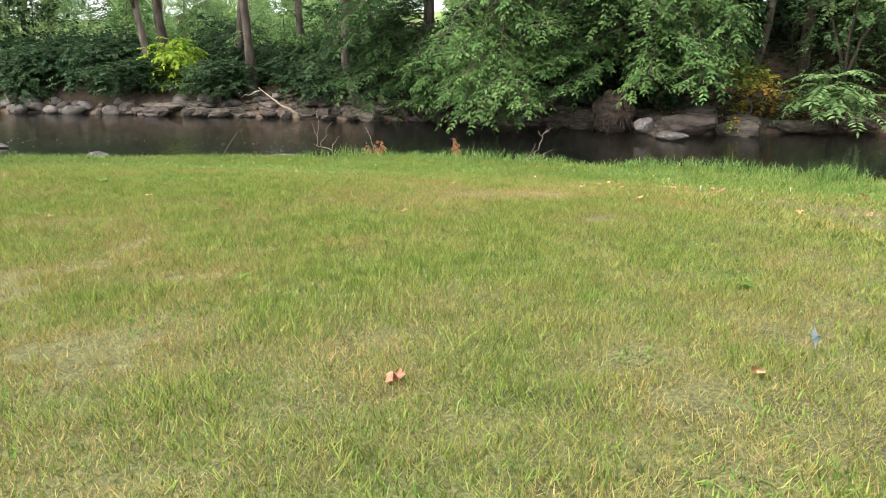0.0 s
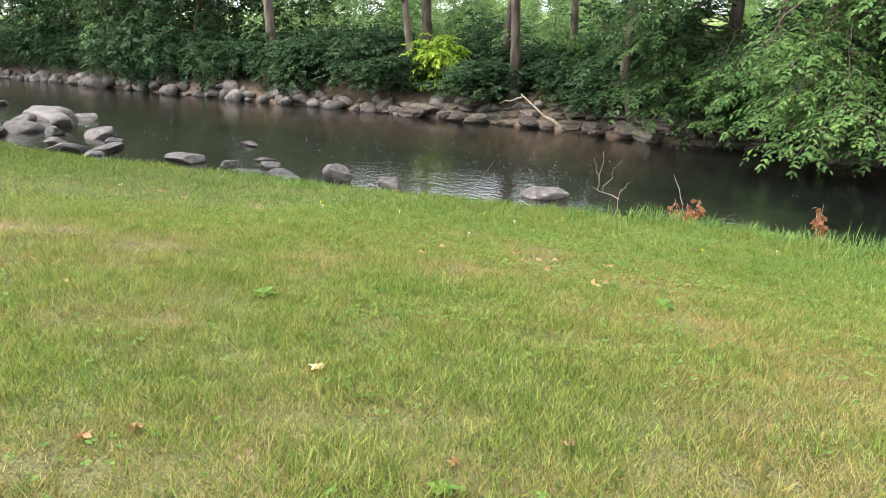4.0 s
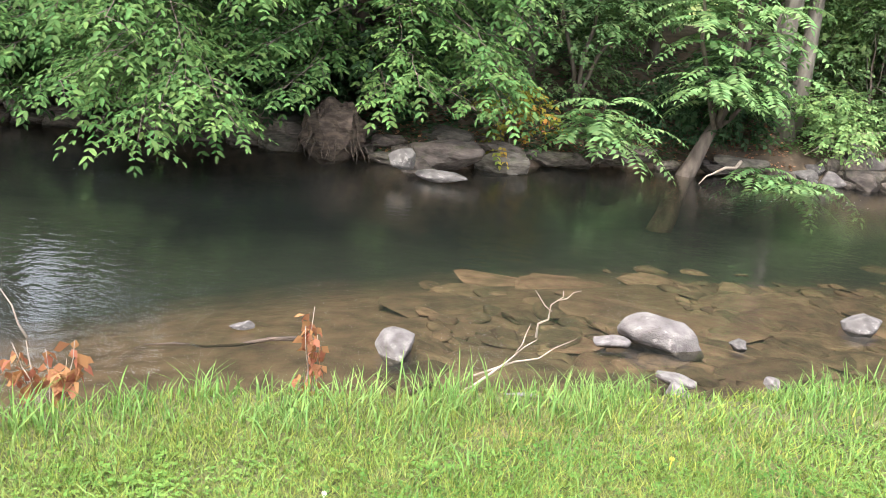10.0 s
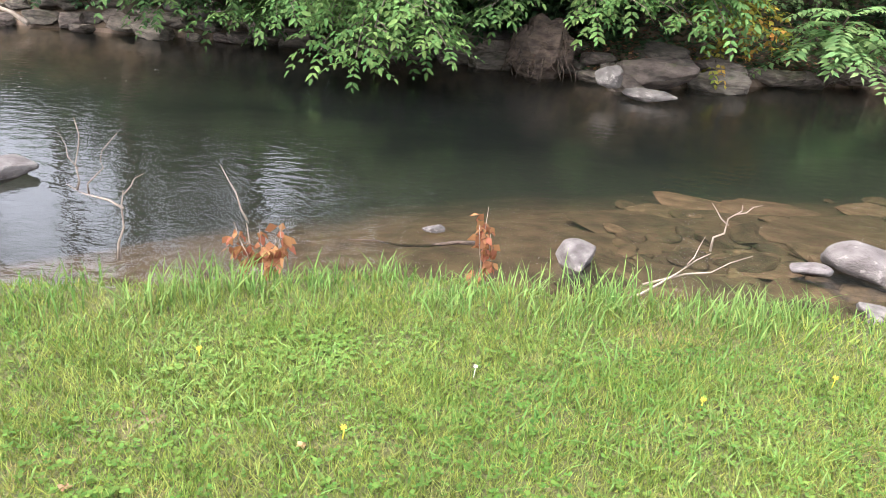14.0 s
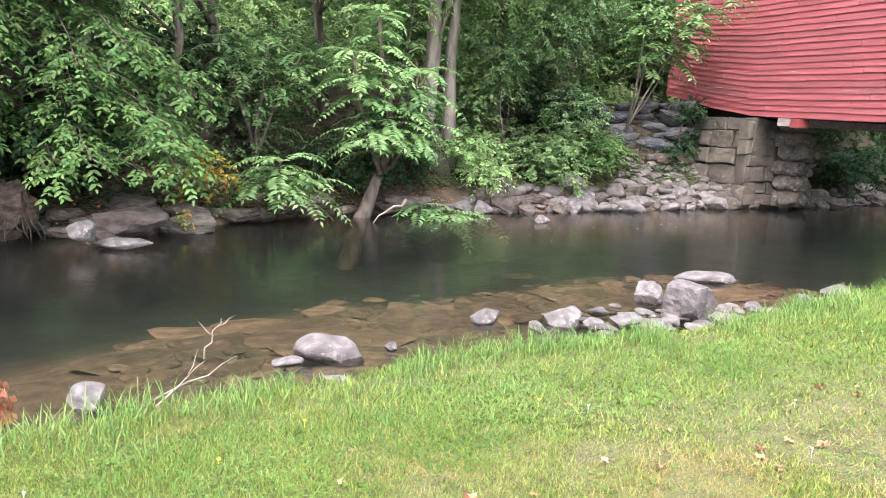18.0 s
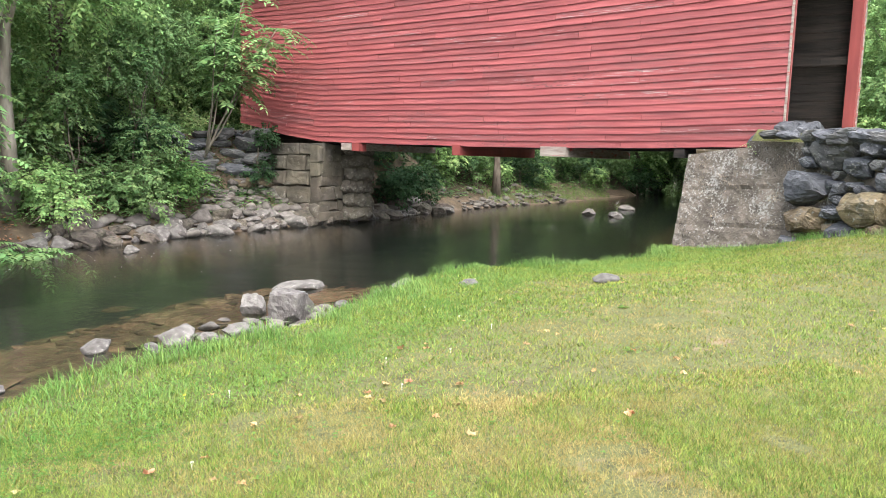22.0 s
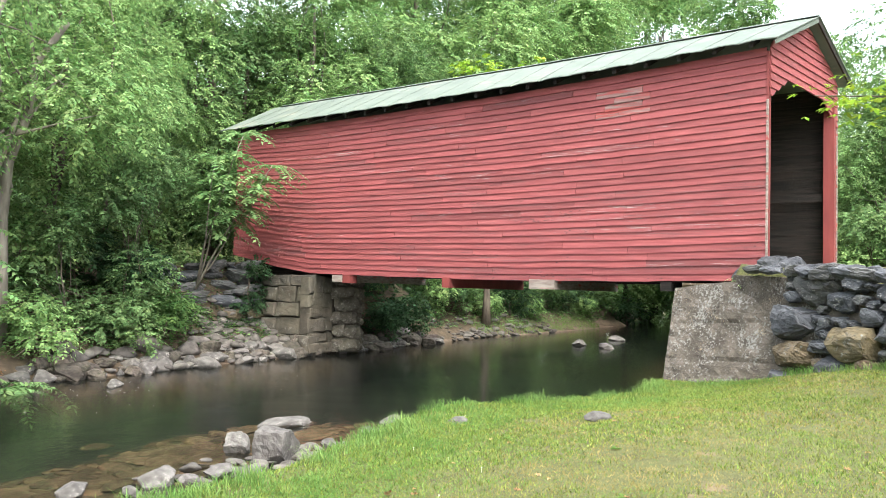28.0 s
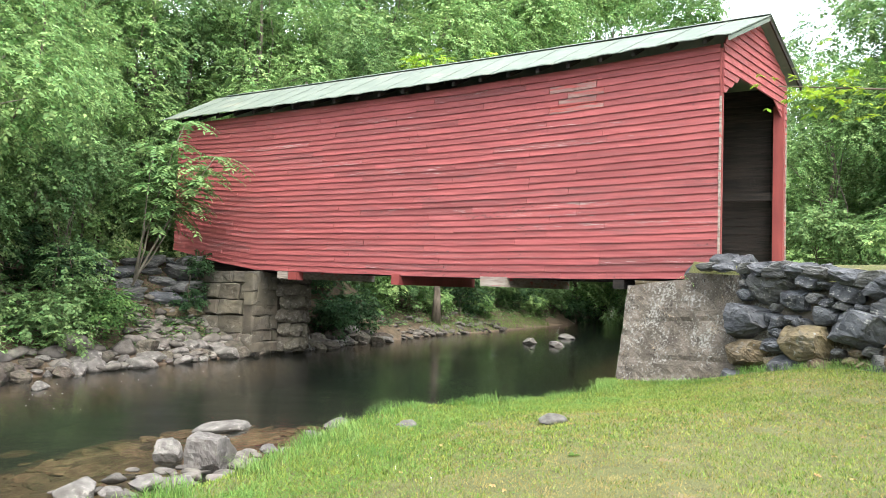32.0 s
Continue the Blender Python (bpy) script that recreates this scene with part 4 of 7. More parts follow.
for k in range(1500):
    px = rr.uniform(-17.5, -5.5)
    y = float(near_edge(px)) + 0.6 + abs(rr.gauss(0, 1.4 if px < -15 else 2.3))
    w = rr.uniform(0.08, 0.26)
    me = BED_ROCKS[k % 6]
    m = np.array(pose(px, y, float(ground(px, y)) + w * 0.03, rr.uniform(-9, 9), rr.uniform(-9, 9), rr.uniform(0, 180)) @ Matrix.Diagonal((w * 1.5, w, w * 0.26, 1)))
    co = np.array([v.co for v in me.vertices])
    vs.append(co @ m[:3, :3].T + m[:3, 3])
    fs.append(np.array([p.vertices[:] for p in me.polygons]).ravel() + base)
    base += len(co)
M_BEDSLAB = mat("small_sunken_slab", (0.070, 0.050, 0.035), (0.18, 0.13, 0.09), scale=4.0, rough=0.7, bump=0.4, bump_scale=14, per_island=0.45, spread=0.015)
bed = new("bed_slabs", array_mesh("bed_slabs", np.concatenate(vs), np.concatenate(fs), 3, M_BEDSLAB))
tagged(bed, "small flat brown slabs paving the shallow creek bed", "stones", kind="stuff")


# ---- masonry ----
def face_stone(poly, depth, gap, proud, rnd):
    """One dressed wall stone from its outline: x across, z up, -y is the face. Rounded shoulders and a rough split face."""
    cx, cz = sum(p[0] for p in poly) / len(poly), sum(p[1] for p in poly) / len(poly)
    pts = []
    n = len(poly)
    for i in range(n):
        a, b = poly[i], poly[(i + 1) % n]
        k = max(1, int(math.hypot(b[0] - a[0], b[1] - a[1]) / 0.08))
        pts += [(a[0] + (b[0] - a[0]) * j / k, a[1] + (b[1] - a[1]) * j / k) for j in range(k)]
    bm = bmesh.new()
    rings = []
    off = Vector((rnd.uniform(0, 50), 0, rnd.uniform(0, 50)))
    tx, tz = rnd.uniform(-0.08, 0.08), rnd.uniform(-0.08, 0.08)
    for share, y in ((0.0, depth), (0.0, 0.0), (0.04, -0.6), (0.12, -0.9), (0.3, -1.0), (0.5, -1.0), (0.7, -1.0), (0.88, -1.0)):
        ring = []
        for x, z in pts:
            d = max(1e-6, math.hypot(x - cx, z - cz))
            jag = 0.012 * noise.noise(Vector((x * 6, 0, z * 6)) + off)
            f = max(0.05, 1 - (gap + jag) / d) * (1 - share)
            qx, qz = cx + (x - cx) * f, cz + (z - cz) * f
            q = Vector((qx, 0, qz))
            rough = 0.05 * noise.noise(q * 2.2 + off) + 0.022 * noise.noise(q * 7 + off)
            ring.append(bm.verts.new((qx, y if y >= 0 else y * (proud + rough + tx * (qx - cx) + tz * (qz - cz)), qz)))
        rings.append(ring)
    m = len(pts)
    for p, q in zip(rings, rings[1:]):
        for i in range(m):
            bm.faces.new((p[i], p[(i + 1) % m], q[(i + 1) % m], q[i]))
    bm.faces.new(rings[-1])
    bm.faces.new(rings[0][::-1])
    return bm


def stone_face(parent, a, b, z0, za, zb, kinds, rnd, cell=(0.5, 0.36), batter=0.1, big=()):
    """Stacks rough blocks of mixed sizes, dry, in the upright strip from a to b (heights z0 up to za at a and zb at b). big: large blocks placed first, as along, up, width, height."""
    av, bv = Vector((*a, 0)), Vector((*b, 0))
    w, h = (bv - av).length, max(za, zb) - z0
    along = (bv - av).normalized()
    turn = math.degrees(math.atan2(along.y, along.x))
    m = pose(a[0], a[1], z0, 0, 0, turn) @ pose(0, 0, 0, -math.degrees(math.atan(batter)))
    spots = [(x, z - z0, 1.0, bw, bh) for x, z, bw, bh in big]
    for tries, scale in ((40, 1.5), (160, 1.05), (500, 0.7), (900, 0.48)):
        for _ in range(int(tries * w * h / 8)):
            x, z, k = rnd.uniform(0, w), rnd.uniform(0, h), scale * rnd.uniform(0.85, 1.15)
            bw, bh = cell[0] * k * rnd.uniform(0.9, 1.3), cell[1] * k * rnd.uniform(0.8, 1.15)
            if z + bh * 0.35 > za + (zb - za) * x / w - z0:
                continue
            if all(abs(x - q[0]) > (bw + q[3]) * 0.43 or abs(z - q[1]) > (bh + q[4]) * 0.43 for q in spots):
                spots.append((x, z, k, bw, bh))
    for x, z, k, bw, bh in spots:
        kind = BLOCKS[2] if z < 0.95 and rnd.random() < 0.5 else BLOCKS[rnd.choice(kinds)]
        ob = new("stone", rnd.choice(kind))
        ob.parent = parent
        ob.matrix_world = m @ pose(x, 0.12 + rnd.uniform(-0.09, 0.05), z, rnd.uniform(-9, 9), rnd.uniform(-12, 12), rnd.choice((0, 180)) + rnd.uniform(-14, 14)) @ Matrix.Diagonal((bw * 1.03, max(0.42, bw * 0.8), bh * 1.05, 1))


def ashlar_face(parent, a, b, z0, z1, mats, rnd, width=(0.5, 1.15), height=(0.30, 0.5), proud=0.04, depth=0.3, batter=0.0):
    """Coursed blocks with rough faces and thin joints."""
    av, bv = Vector((*a, 0)), Vector((*b, 0))
    w = (bv - av).length
    along = (bv - av).normalized()
    m = pose(a[0], a[1], z0, 0, 0, math.degrees(math.atan2(along.y, along.x))) @ pose(0, 0, 0, -math.degrees(math.atan(batter))) @ pose(0, 0, -z0)
    z = z0
    while z < z1 - 0.1:
        h = min(rnd.uniform(*height), z1 - z)
        x = 0.0
        while x < w - 0.05:
            q = min(rnd.uniform(*width), w - x)
            if w - x - q < 0.25:
                q = w - x
            j = lambda: rnd.uniform(-0.035, 0.035)
            poly = [(x + j(), z + j()), (x + q * 0.5, z + j()), (x + q + j(), z + j()), (x + q + j(), z + h + j()), (x + q * 0.5, z + h + j()), (x + j(), z + h + j())]
            ob = part("stone", face_stone(poly, depth, 0.012, proud * rnd.uniform(0.4, 1.6), rnd), rnd.choice(mats), parent)
            ob.matrix_world = m
            x += q
        z += h


wr = random.Random(31)
pier = thing("pier", (0, 0, 0), "lichened concrete bridge pier with a battered face", "bridge pier")
bm = bmesh.new()
lo = [(-2.85, -1.1, 0.2), (-2.34, 1.62, 0.2), (5.0, 2.3, 0.0), (5.0, -1.0, 0.2)]
hi = [(-1.75, -0.75, 2.86), (-0.84, 1.80, 2.58), (5.0, 2.3, 2.66), (5.0, -1.0, 2.66)]
nz, rings = 26, []
pts = []
for i in range(4):
    a, b, c, d = Vector(lo[i]), Vector(lo[(i + 1) % 4]), Vector(hi[i]), Vector(hi[(i + 1) % 4])
    for k in range(26):
        pts.append((a.lerp(b, k / 26), c.lerp(d, k / 26)))
for j in range(nz + 1):
    ring = []
    for q0, q1 in pts:
        q = q0.lerp(q1, j / nz)
        n = 0.07 * noise.noise(q * 1.6) + 0.045 * noise.noise(q * 5) + 0.03 * noise.noise(q * 13)
        if j in (9, 17):
            n += 0.035
        ring.append(bm.verts.new((q.x + n, q.y + n * 0.5, q.z + (0.03 * noise.noise(q * 3) if j == nz else 0))))
    rings.append(ring)
for p, q in zip(rings, rings[1:]):
    for i in range(len(p)):
        bm.faces.new((p[i], p[(i + 1) % len(p)], q[(i + 1) % len(p)], q[i]))
bm.faces.new(rings[-1])
part("pier_body", bm, M_CONCRETE, pier)
bm = box(-0.78, 0.35, 0.55, 1.72, 2.60, 2.70)
bmesh.ops.bevel(bm, geom=bm.edges[:], offset=0.05, segments=2, affect="EDGES")
part("cap_slab", bm, M_TAN, pier, "sandy eroded cap")

wing = thing("wing_wall", (0, 0, 0), "dry-laid wall of large dark and tan field stones", "stone wall")
WALLPTS = [(0.40, -1.72), (-1.5, -2.95), (-3.3, -4.05), (-7.0, -5.85), (-12.0, -8.1)]
tops = [3.0, 2.92, 2.72, 2.6, 2.5]
for (ya, xa), (yb, xb), ta, tb in zip(WALLPTS, WALLPTS[1:], tops, tops[1:]):
    g = min(float(ground(xa - 0.35, ya)), float(ground(xb - 0.35, yb))) - 0.15
    big = ()
    if ya > 0:
        # the wall begins where the pier's face ends
        xa, ya, big = xa + 0.62 * (xb - xa), ya + 0.62 * (yb - ya), ((0.62, tb - 0.30, 0.85, 0.60),)
    stone_face(wing, (xa, ya), (xb, yb), g, ta, tb, (0, 1, 1), wr, (0.47, 0.37), 0.12, big)
bm = bmesh.new()
for (ya, xa), (yb, xb), ta, tb in zip(WALLPTS, WALLPTS[1:], tops, tops[1:]):
    hexa(bm, ((xa + 0.1, ya, 0.2), (xa + 0.7, ya, 0.2), (xb + 0.7, yb, 0.2), (xb + 0.1, yb, 0.2)), ((xa + 0.42, ya, ta - 0.12), (xa + 0.9, ya, ta - 0.1), (xb + 0.9, yb, tb - 0.1), (xb + 0.42, yb, tb - 0.12)))
part("core", bm, M_CONCRETE, wing)
for i in range(25):
    y = -0.2 - i * 0.36 + wr.uniform(-0.08, 0.08)
    xw = float(np.interp(y, [p[0] for p in WALLPTS[::-1]], [p[1] for p in WALLPTS[::-1]]))
    tz = float(np.interp(y, [p[0] for p in WALLPTS[::-1]], tops[::-1]))
    s_ = wr.uniform(0.34, 0.6)
    ob = new("cap_stone", BLOCKS[i % 2][i % 6])
    ob.parent = wing
    ob.matrix_world = pose(xw + 0.32, y, tz + 0.02, wr.uniform(-8, 8), wr.uniform(-8, 8), 60 + wr.uniform(-20, 20)) @ Matrix.Diagonal((s_ * 1.15, s_, s_ * 0.55, 1))
# large dressed stones at the corner beside the portal
for (x, y, z, sx, sy, sz) in ((-1.0, 0.1, 2.76, 0.5, 0.8, 0.6), (-0.75, -0.35, 3.08, 0.5, 0.62, 0.5), (-1.15, -0.75, 3.02, 0.45, 0.5, 0.5), (-1.5, -1.35, 2.86, 0.5, 0.75, 0.55), (-2.1, -2.1, 2.66, 0.6, 0.95, 0.75)):
    ob = new("corner_stone", BLOCKS[1][int(abs(x * 10)) % 6])
    ob.parent = wing
    ob.matrix_world = pose(x, y, z, wr.uniform(-5, 5), wr.uniform(-5, 5), 60) @ Matrix.Diagonal((sy, sx, sz, 1))

abut = thing("abutment", (0, 0, 0), "far bridge abutment of rough tan stones", "abutment")
bm = bmesh.new()
hexa(bm, ((0.0, 14.25, 0), (2.1, 14.25, 0), (2.1, 18.6, 0), (0.0, 18.6, 0)), ((0.0, 14.25, 2.66), (2.1, 14.25, 2.66), (2.1, 18.6, 2.66), (0.0, 18.6, 2.66)))
hexa(bm, ((2.101, 14.4, 0), (4.6, 16.0, 0), (4.6, 18.6, 0), (2.101, 18.6, 0)), ((2.101, 14.4, 2.66), (4.6, 16.0, 2.66), (4.6, 18.6, 2.66), (2.101, 18.6, 2.66)))
part("core", bm, M_ABUT, abut)
ashlar_face(abut, (-0.62, 16.4), (-0.30, 14.0), 0.1, 2.72, [M_ABUT], wr, (0.7, 1.5), (0.34, 0.62), 0.06, 0.5, 0.14)
ashlar_face(abut, (-0.30, 14.02), (1.0, 14.1), 0.1, 2.68, [M_ABUT], wr, (0.6, 1.2), (0.34, 0.6), 0.05, 0.3, 0.05)
# its rounded nose, in offset courses
z, k = 0.12, 0
while z < 2.6:
    h = wr.uniform(0.36, 0.52)
    for i in range(5):
        an = radians(-170 + 40 * i + 18 * (k % 2) + wr.uniform(-4, 4))
        ob = new("stone", BLOCKS[3][wr.randrange(6)])
        ob.parent = abut
        ob.matrix_world = pose(1.58 + 0.42 * math.cos(an), 14.12 + 0.42 * math.sin(an), z + h / 2, wr.uniform(-3, 3), wr.uniform(-3, 3), math.degrees(an) + 90) @ Matrix.Diagonal((0.52, 0.5, min(h, 2.68 - z) * 1.04, 1))
    z, k = z + h * 0.97, k + 1
wing2 = thing("far_wing_wall", (0, 0, 0), "dark dry-stacked wing wall grown with ivy", "stone wall")
stone_face(wing2, (-3.6, 17.3), (-0.45, 16.2), 0.5, 2.95, 3.15, (0, 0, 1), wr, (0.68, 0.27), 0.1)
bm = bmesh.new()
hexa(bm, ((-3.6, 17.7, 0.4), (-0.2, 16.6, 0.4), (0.1, 18.4, 0.4), (-3.6, 18.4, 0.4)), ((-3.6, 17.9, 2.8), (-0.2, 16.75, 3.12), (0.1, 18.4, 3.12), (-3.6, 18.4, 2.8)))
part("core", bm, M_SOIL, wing2)

# ---- plants ----
PL = np.random.default_rng(7)


def unit(v):
    return v / np.maximum(np.linalg.norm(v, axis=-1, keepdims=True), 1e-9)


def sprays(o, d, length, pairs, leaf, width, angle=55, droop=0.3, rng=PL, jitter=0.25, tip=True, up=(0, 0, 1)):
    """Leafy twigs, all at once: from the points o along d, each with pairs of leaves (diamonds, folded at the midrib). Returns vertices and face corners."""
    n = len(o)
    d = unit(d)
    side = np.cross(d, np.array(up, float))
    bad = np.linalg.norm(side, axis=1) < 1e-3
    side[bad] = (1, 0, 0)
    side = unit(side)
    length = length * rng.uniform(0.7, 1.25, (n, 1))
    vs = []
    k = pairs * 2 + (1 if tip else 0)
    for i in range(k):
        s = (i // 2 + 0.7) / (pairs + 0.4) if i < pairs * 2 else 1.0
        p = o + d * length * s
        p[:, 2] -= (droop * length * s * s)[:, 0]
        t = d.copy()
        t[:, 2] -= 2 * droop * s
        t = unit(t)
        sg = 1 if i % 2 else -1
        a = radians(angle) if i < pairs * 2 else 0.0
        ld = unit(t * math.cos(a) + side * sg * math.sin(a) + rng.normal(0, jitter, (n, 3)) * 0.8 + np.array((0, 0, -0.15)))
        nr = unit(np.cross(side, t) + rng.normal(0, jitter * 1.3, (n, 3)))
        nr = np.where((nr[:, 2:3] < 0), -nr, nr)
        lw = unit(np.cross(ld, nr))
        sc = leaf * rng.uniform(0.65, 1.2, (n, 1)) * (1.0 if 0.2 < s < 0.95 else 0.8)
        w = sc * width
        q = np.stack([p, p + ld * sc * 0.45 + lw * w * 0.5 + nr * w * 0.14, p + ld * sc - nr * sc * 0.1, p + ld * sc * 0.45 - lw * w * 0.5 + nr * w * 0.14], 1)
        vs.append(q)
    v = np.concatenate(vs, 0).reshape(-1, 3)
    return v


def leaf_part(name, v, material, parent, label=""):
    me = array_mesh(name, v, np.arange(len(v)), 4, material)
    ob = new(name, me)
    ob.parent = parent
    if label:
        ob["label"] = label
    return ob


def oval_leaf_part(name, v, material, parent, label=""):
    """Leaves from diamonds (base, side, tip, side): two folded halves with a rounded shoulder and a drawn-out point."""
    q = v.reshape(-1, 4, 3)
    p, a, t, b = q[:, 0], q[:, 1], q[:, 2], q[:, 3]
    m = (p + t) / 2
    six = np.stack([p, p + (a - p) * 0.62 + (a - m) * 0.20, a + (t - a) * 0.46 + (a - m) * 0.06, t, b + (t - b) * 0.46 + (b - m) * 0.06, p + (b - p) * 0.62 + (b - m) * 0.20], 1).reshape(-1, 3)
    loops = (np.arange(len(q))[:, None] * 6 + np.array((0, 1, 2, 3, 0, 3, 4, 5))).ravel()
    ob = new(name, array_mesh(name, six, loops, 4, material))
    ob.parent = parent
    if label:
        ob["label"] = label
    return ob


def tube(bm, pts, radii, sides=7):
    rings = []
    for i, (p, r) in enumerate(zip(pts, radii)):
        p = Vector(p)
        t = (Vector(pts[min(i + 1, len(pts) - 1)]) - Vector(pts[max(i - 1, 0)])).normalized()
        u = t.cross(Vector((0.31, 0.95, 0.1))).normalized()
        w = t.cross(u)
        rings.append([bm.verts.new(p + (u * math.cos(2 * math.pi * k / sides) + w * math.sin(2 * math.pi * k / sides)) * r * (1 + 0.12 * math.sin(3 * k + i))) for k in range(sides)])
    for a, b in zip(rings, rings[1:]):
        for k in range(sides):
            f = bm.faces.new((a[k], b[k], b[(k + 1) % sides], a[(k + 1) % sides]))
            f.smooth = True
    bm.faces.new(rings[0])
    bm.faces.new(rings[-1][::-1])


def bent(a, b, r, bend=0.12, n=6):
    a, b = Vector(a), Vector(b)
    l = (b - a).length
    off = Vector((r.uniform(-1, 1), r.uniform(-1, 1), r.uniform(-0.3, 0.6))) * bend * l
    return [a.lerp(b, i / (n - 1)) + off * math.sin(math.pi * i / (n - 1)) + Vector((r.uniform(-1, 1), r.uniform(-1, 1), 0)) * 0.02 * l for i in range(n)]


def lobe_points(lobes, count, rng=PL, shell=0.55):
    """Points and outward directions in the outer parts of ellipsoids (x, y, z, rx, ry, rz)."""
    lob = np.array(lobes, float)
    vol = (lob[:, 3] * lob[:, 4] * lob[:, 5]) ** 0.75
    idx = rng.choice(len(lob), count, p=vol / vol.sum())
    u = unit(rng.normal(0, 1, (count, 3)))
    rad = rng.uniform(shell, 1.0, (count, 1)) ** 0.6
    p = lob[idx, :3] + u * lob[idx, 3:] * rad
    return p, u


def tree(at, height, lobes, leaf_count, mat_leaf, bark=None, trunk_r=0.16, leaf=0.11, width=0.55, spray=0.45, pairs=4, droop=0.35, label="", name="tree", seed=1, trunks=None, group="", shell=0.5, category="tree", angle=55):
    """A tree or shrub at a place; lobes are relative to its foot."""
    r, rg = random.Random(seed), np.random.default_rng(seed)
    root = thing(name, at, label, category, group)
    bm = bmesh.new()
    for a, b, ra, rb in (trunks or [((0, 0, -0.3), (r.uniform(-0.3, 0.3), r.uniform(-0.3, 0.3), height * 0.8), trunk_r, trunk_r * 0.3)]):
        pts = bent(a, b, r, 0.05, 7)
        tube(bm, pts, [ra + (rb - ra) * (i / 6) ** 0.8 + (0.35 * ra if i == 0 else 0) for i in range(7)], 8)
        for lx, ly, lz, *_ in lobes[:9]:
            j = r.randrange(2, 6)
            q = Vector(pts[j])
            if (Vector((lx, ly, lz)) - q).length < height * 0.9:
                rr0 = max(0.012, ra * (1 - j / 7) * 0.45)
                limb = bmesh.new() if name == "sapling" else bm
                tube(limb, bent(q, (lx, ly, lz), r, 0.15, 5), [rr0 * (1 - 0.8 * i / 4) for i in range(5)], 5)
                if limb is not bm:
                    part("limb", limb, bark or M_BARK, root)
    part("trunk", bm, bark or M_BARK, root)
    p, u = lobe_points(lobes, leaf_count, rg, shell)
    d = u * (1, 1, 0.35) + rg.normal(0, 0.35, (leaf_count, 3))
    v = sprays(p, d, spray, pairs, leaf, width, angle, droop, rg)
    leaf_part("crown", v, mat_leaf, root)
    return root


def bough_tree(at, height, tips, mat_leaf, trunk_r=0.2, leaf=0.13, label="", name="tree", seed=1, group="", bark=None, leafy=0.68, step=0.15, spray=0.5, trunk_top=(0, 0)):
    """A tree with long drooping boughs, each ending at a tip (relative to the foot), with flat leafy sprays to both sides."""
    r, rg = random.Random(seed), np.random.default_rng(seed)
    root = thing(name, at, label, "tree", group)
    bm = bmesh.new()
    pts = bent((0, 0, -0.3), (trunk_top[0], trunk_top[1], height), r, 0.04, 8)
    tube(bm, pts, [trunk_r * (1 - 0.75 * i / 7) + (0.3 * trunk_r if i == 0 else 0) for i in range(8)], 9)
    part("trunk", bm, bark or M_BARK, root)
    os_, ds = [], []
    for tip in tips:
        wood = bmesh.new()
        tip = Vector(tip)
        f = max(0.08, min(0.97, (tip.z + r.uniform(0.2, 1.3) + 0.3) / (height + 0.3)))
        a = Vector(pts[int(f * 7)]).lerp(Vector(pts[min(7, int(f * 7) + 1)]), f * 7 - int(f * 7))
        l = (tip - a).length
        up = Vector((r.uniform(-0.1, 0.1), r.uniform(-0.1, 0.1), r.uniform(0.05, 0.14))) * l
        n = 9
        line = [a.lerp(tip, i / (n - 1)) + up * math.sin(math.pi * (i / (n - 1)) ** 0.8) + Vector((r.uniform(-1, 1), r.uniform(-1, 1), r.uniform(-1, 1))) * 0.012 * l * (0 < i < n - 1) for i in range(n)]
        tube(wood, line, [max(0.005, 0.035 * (1 - i / (n - 0.6)) * min(1.2, l / 4)) for i in range(n)], 5)
        k = max(4, int(l * leafy / step))
        for j in range(k):
            g = (1 - leafy) + leafy * (j + r.random()) / k
            e = min(n - 2, int(g * (n - 1)))
            q = line[e].lerp(line[e + 1], g * (n - 1) - e)
            t = (line[e + 1] - line[e]).normalized()
            side = t.cross(Vector((0, 0, 1)))
            side = side.normalized() if side.length > 0.05 else Vector((1, 0, 0))
            for sg in (-1, 1):
                d = t * r.uniform(0.35, 1.0) + side * sg * r.uniform(0.5, 1.1) + Vector((0, 0, r.uniform(-0.3, 0.3)))
                os_.append(q)
                ds.append(d)
                if r.random() < 0.25:
                    d = d.normalized() * spray
                    tube(wood, [q, q + d * 0.5, q + d + Vector((0, 0, -0.35 * spray))], [0.006, 0.004, 0.002], 4)
        os_.append(line[-1])
        ds.append(tip - line[-2] + Vector((0, 0, -0.1)))
        part("bough", wood, bark or M_BARK, root)
    v = sprays(np.array(os_, float), np.array(ds, float), spray, 4, leaf, 0.55, 52, 0.14, rg, 0.2)
    oval_leaf_part("foliage", v, mat_leaf, root)
    return root


def fronds(o, d, length, pairs, leaf, rg, droop=0.55, width=0.37):
    return sprays(o, d, length, pairs, leaf, width, 72, droop, rg, 0.07)


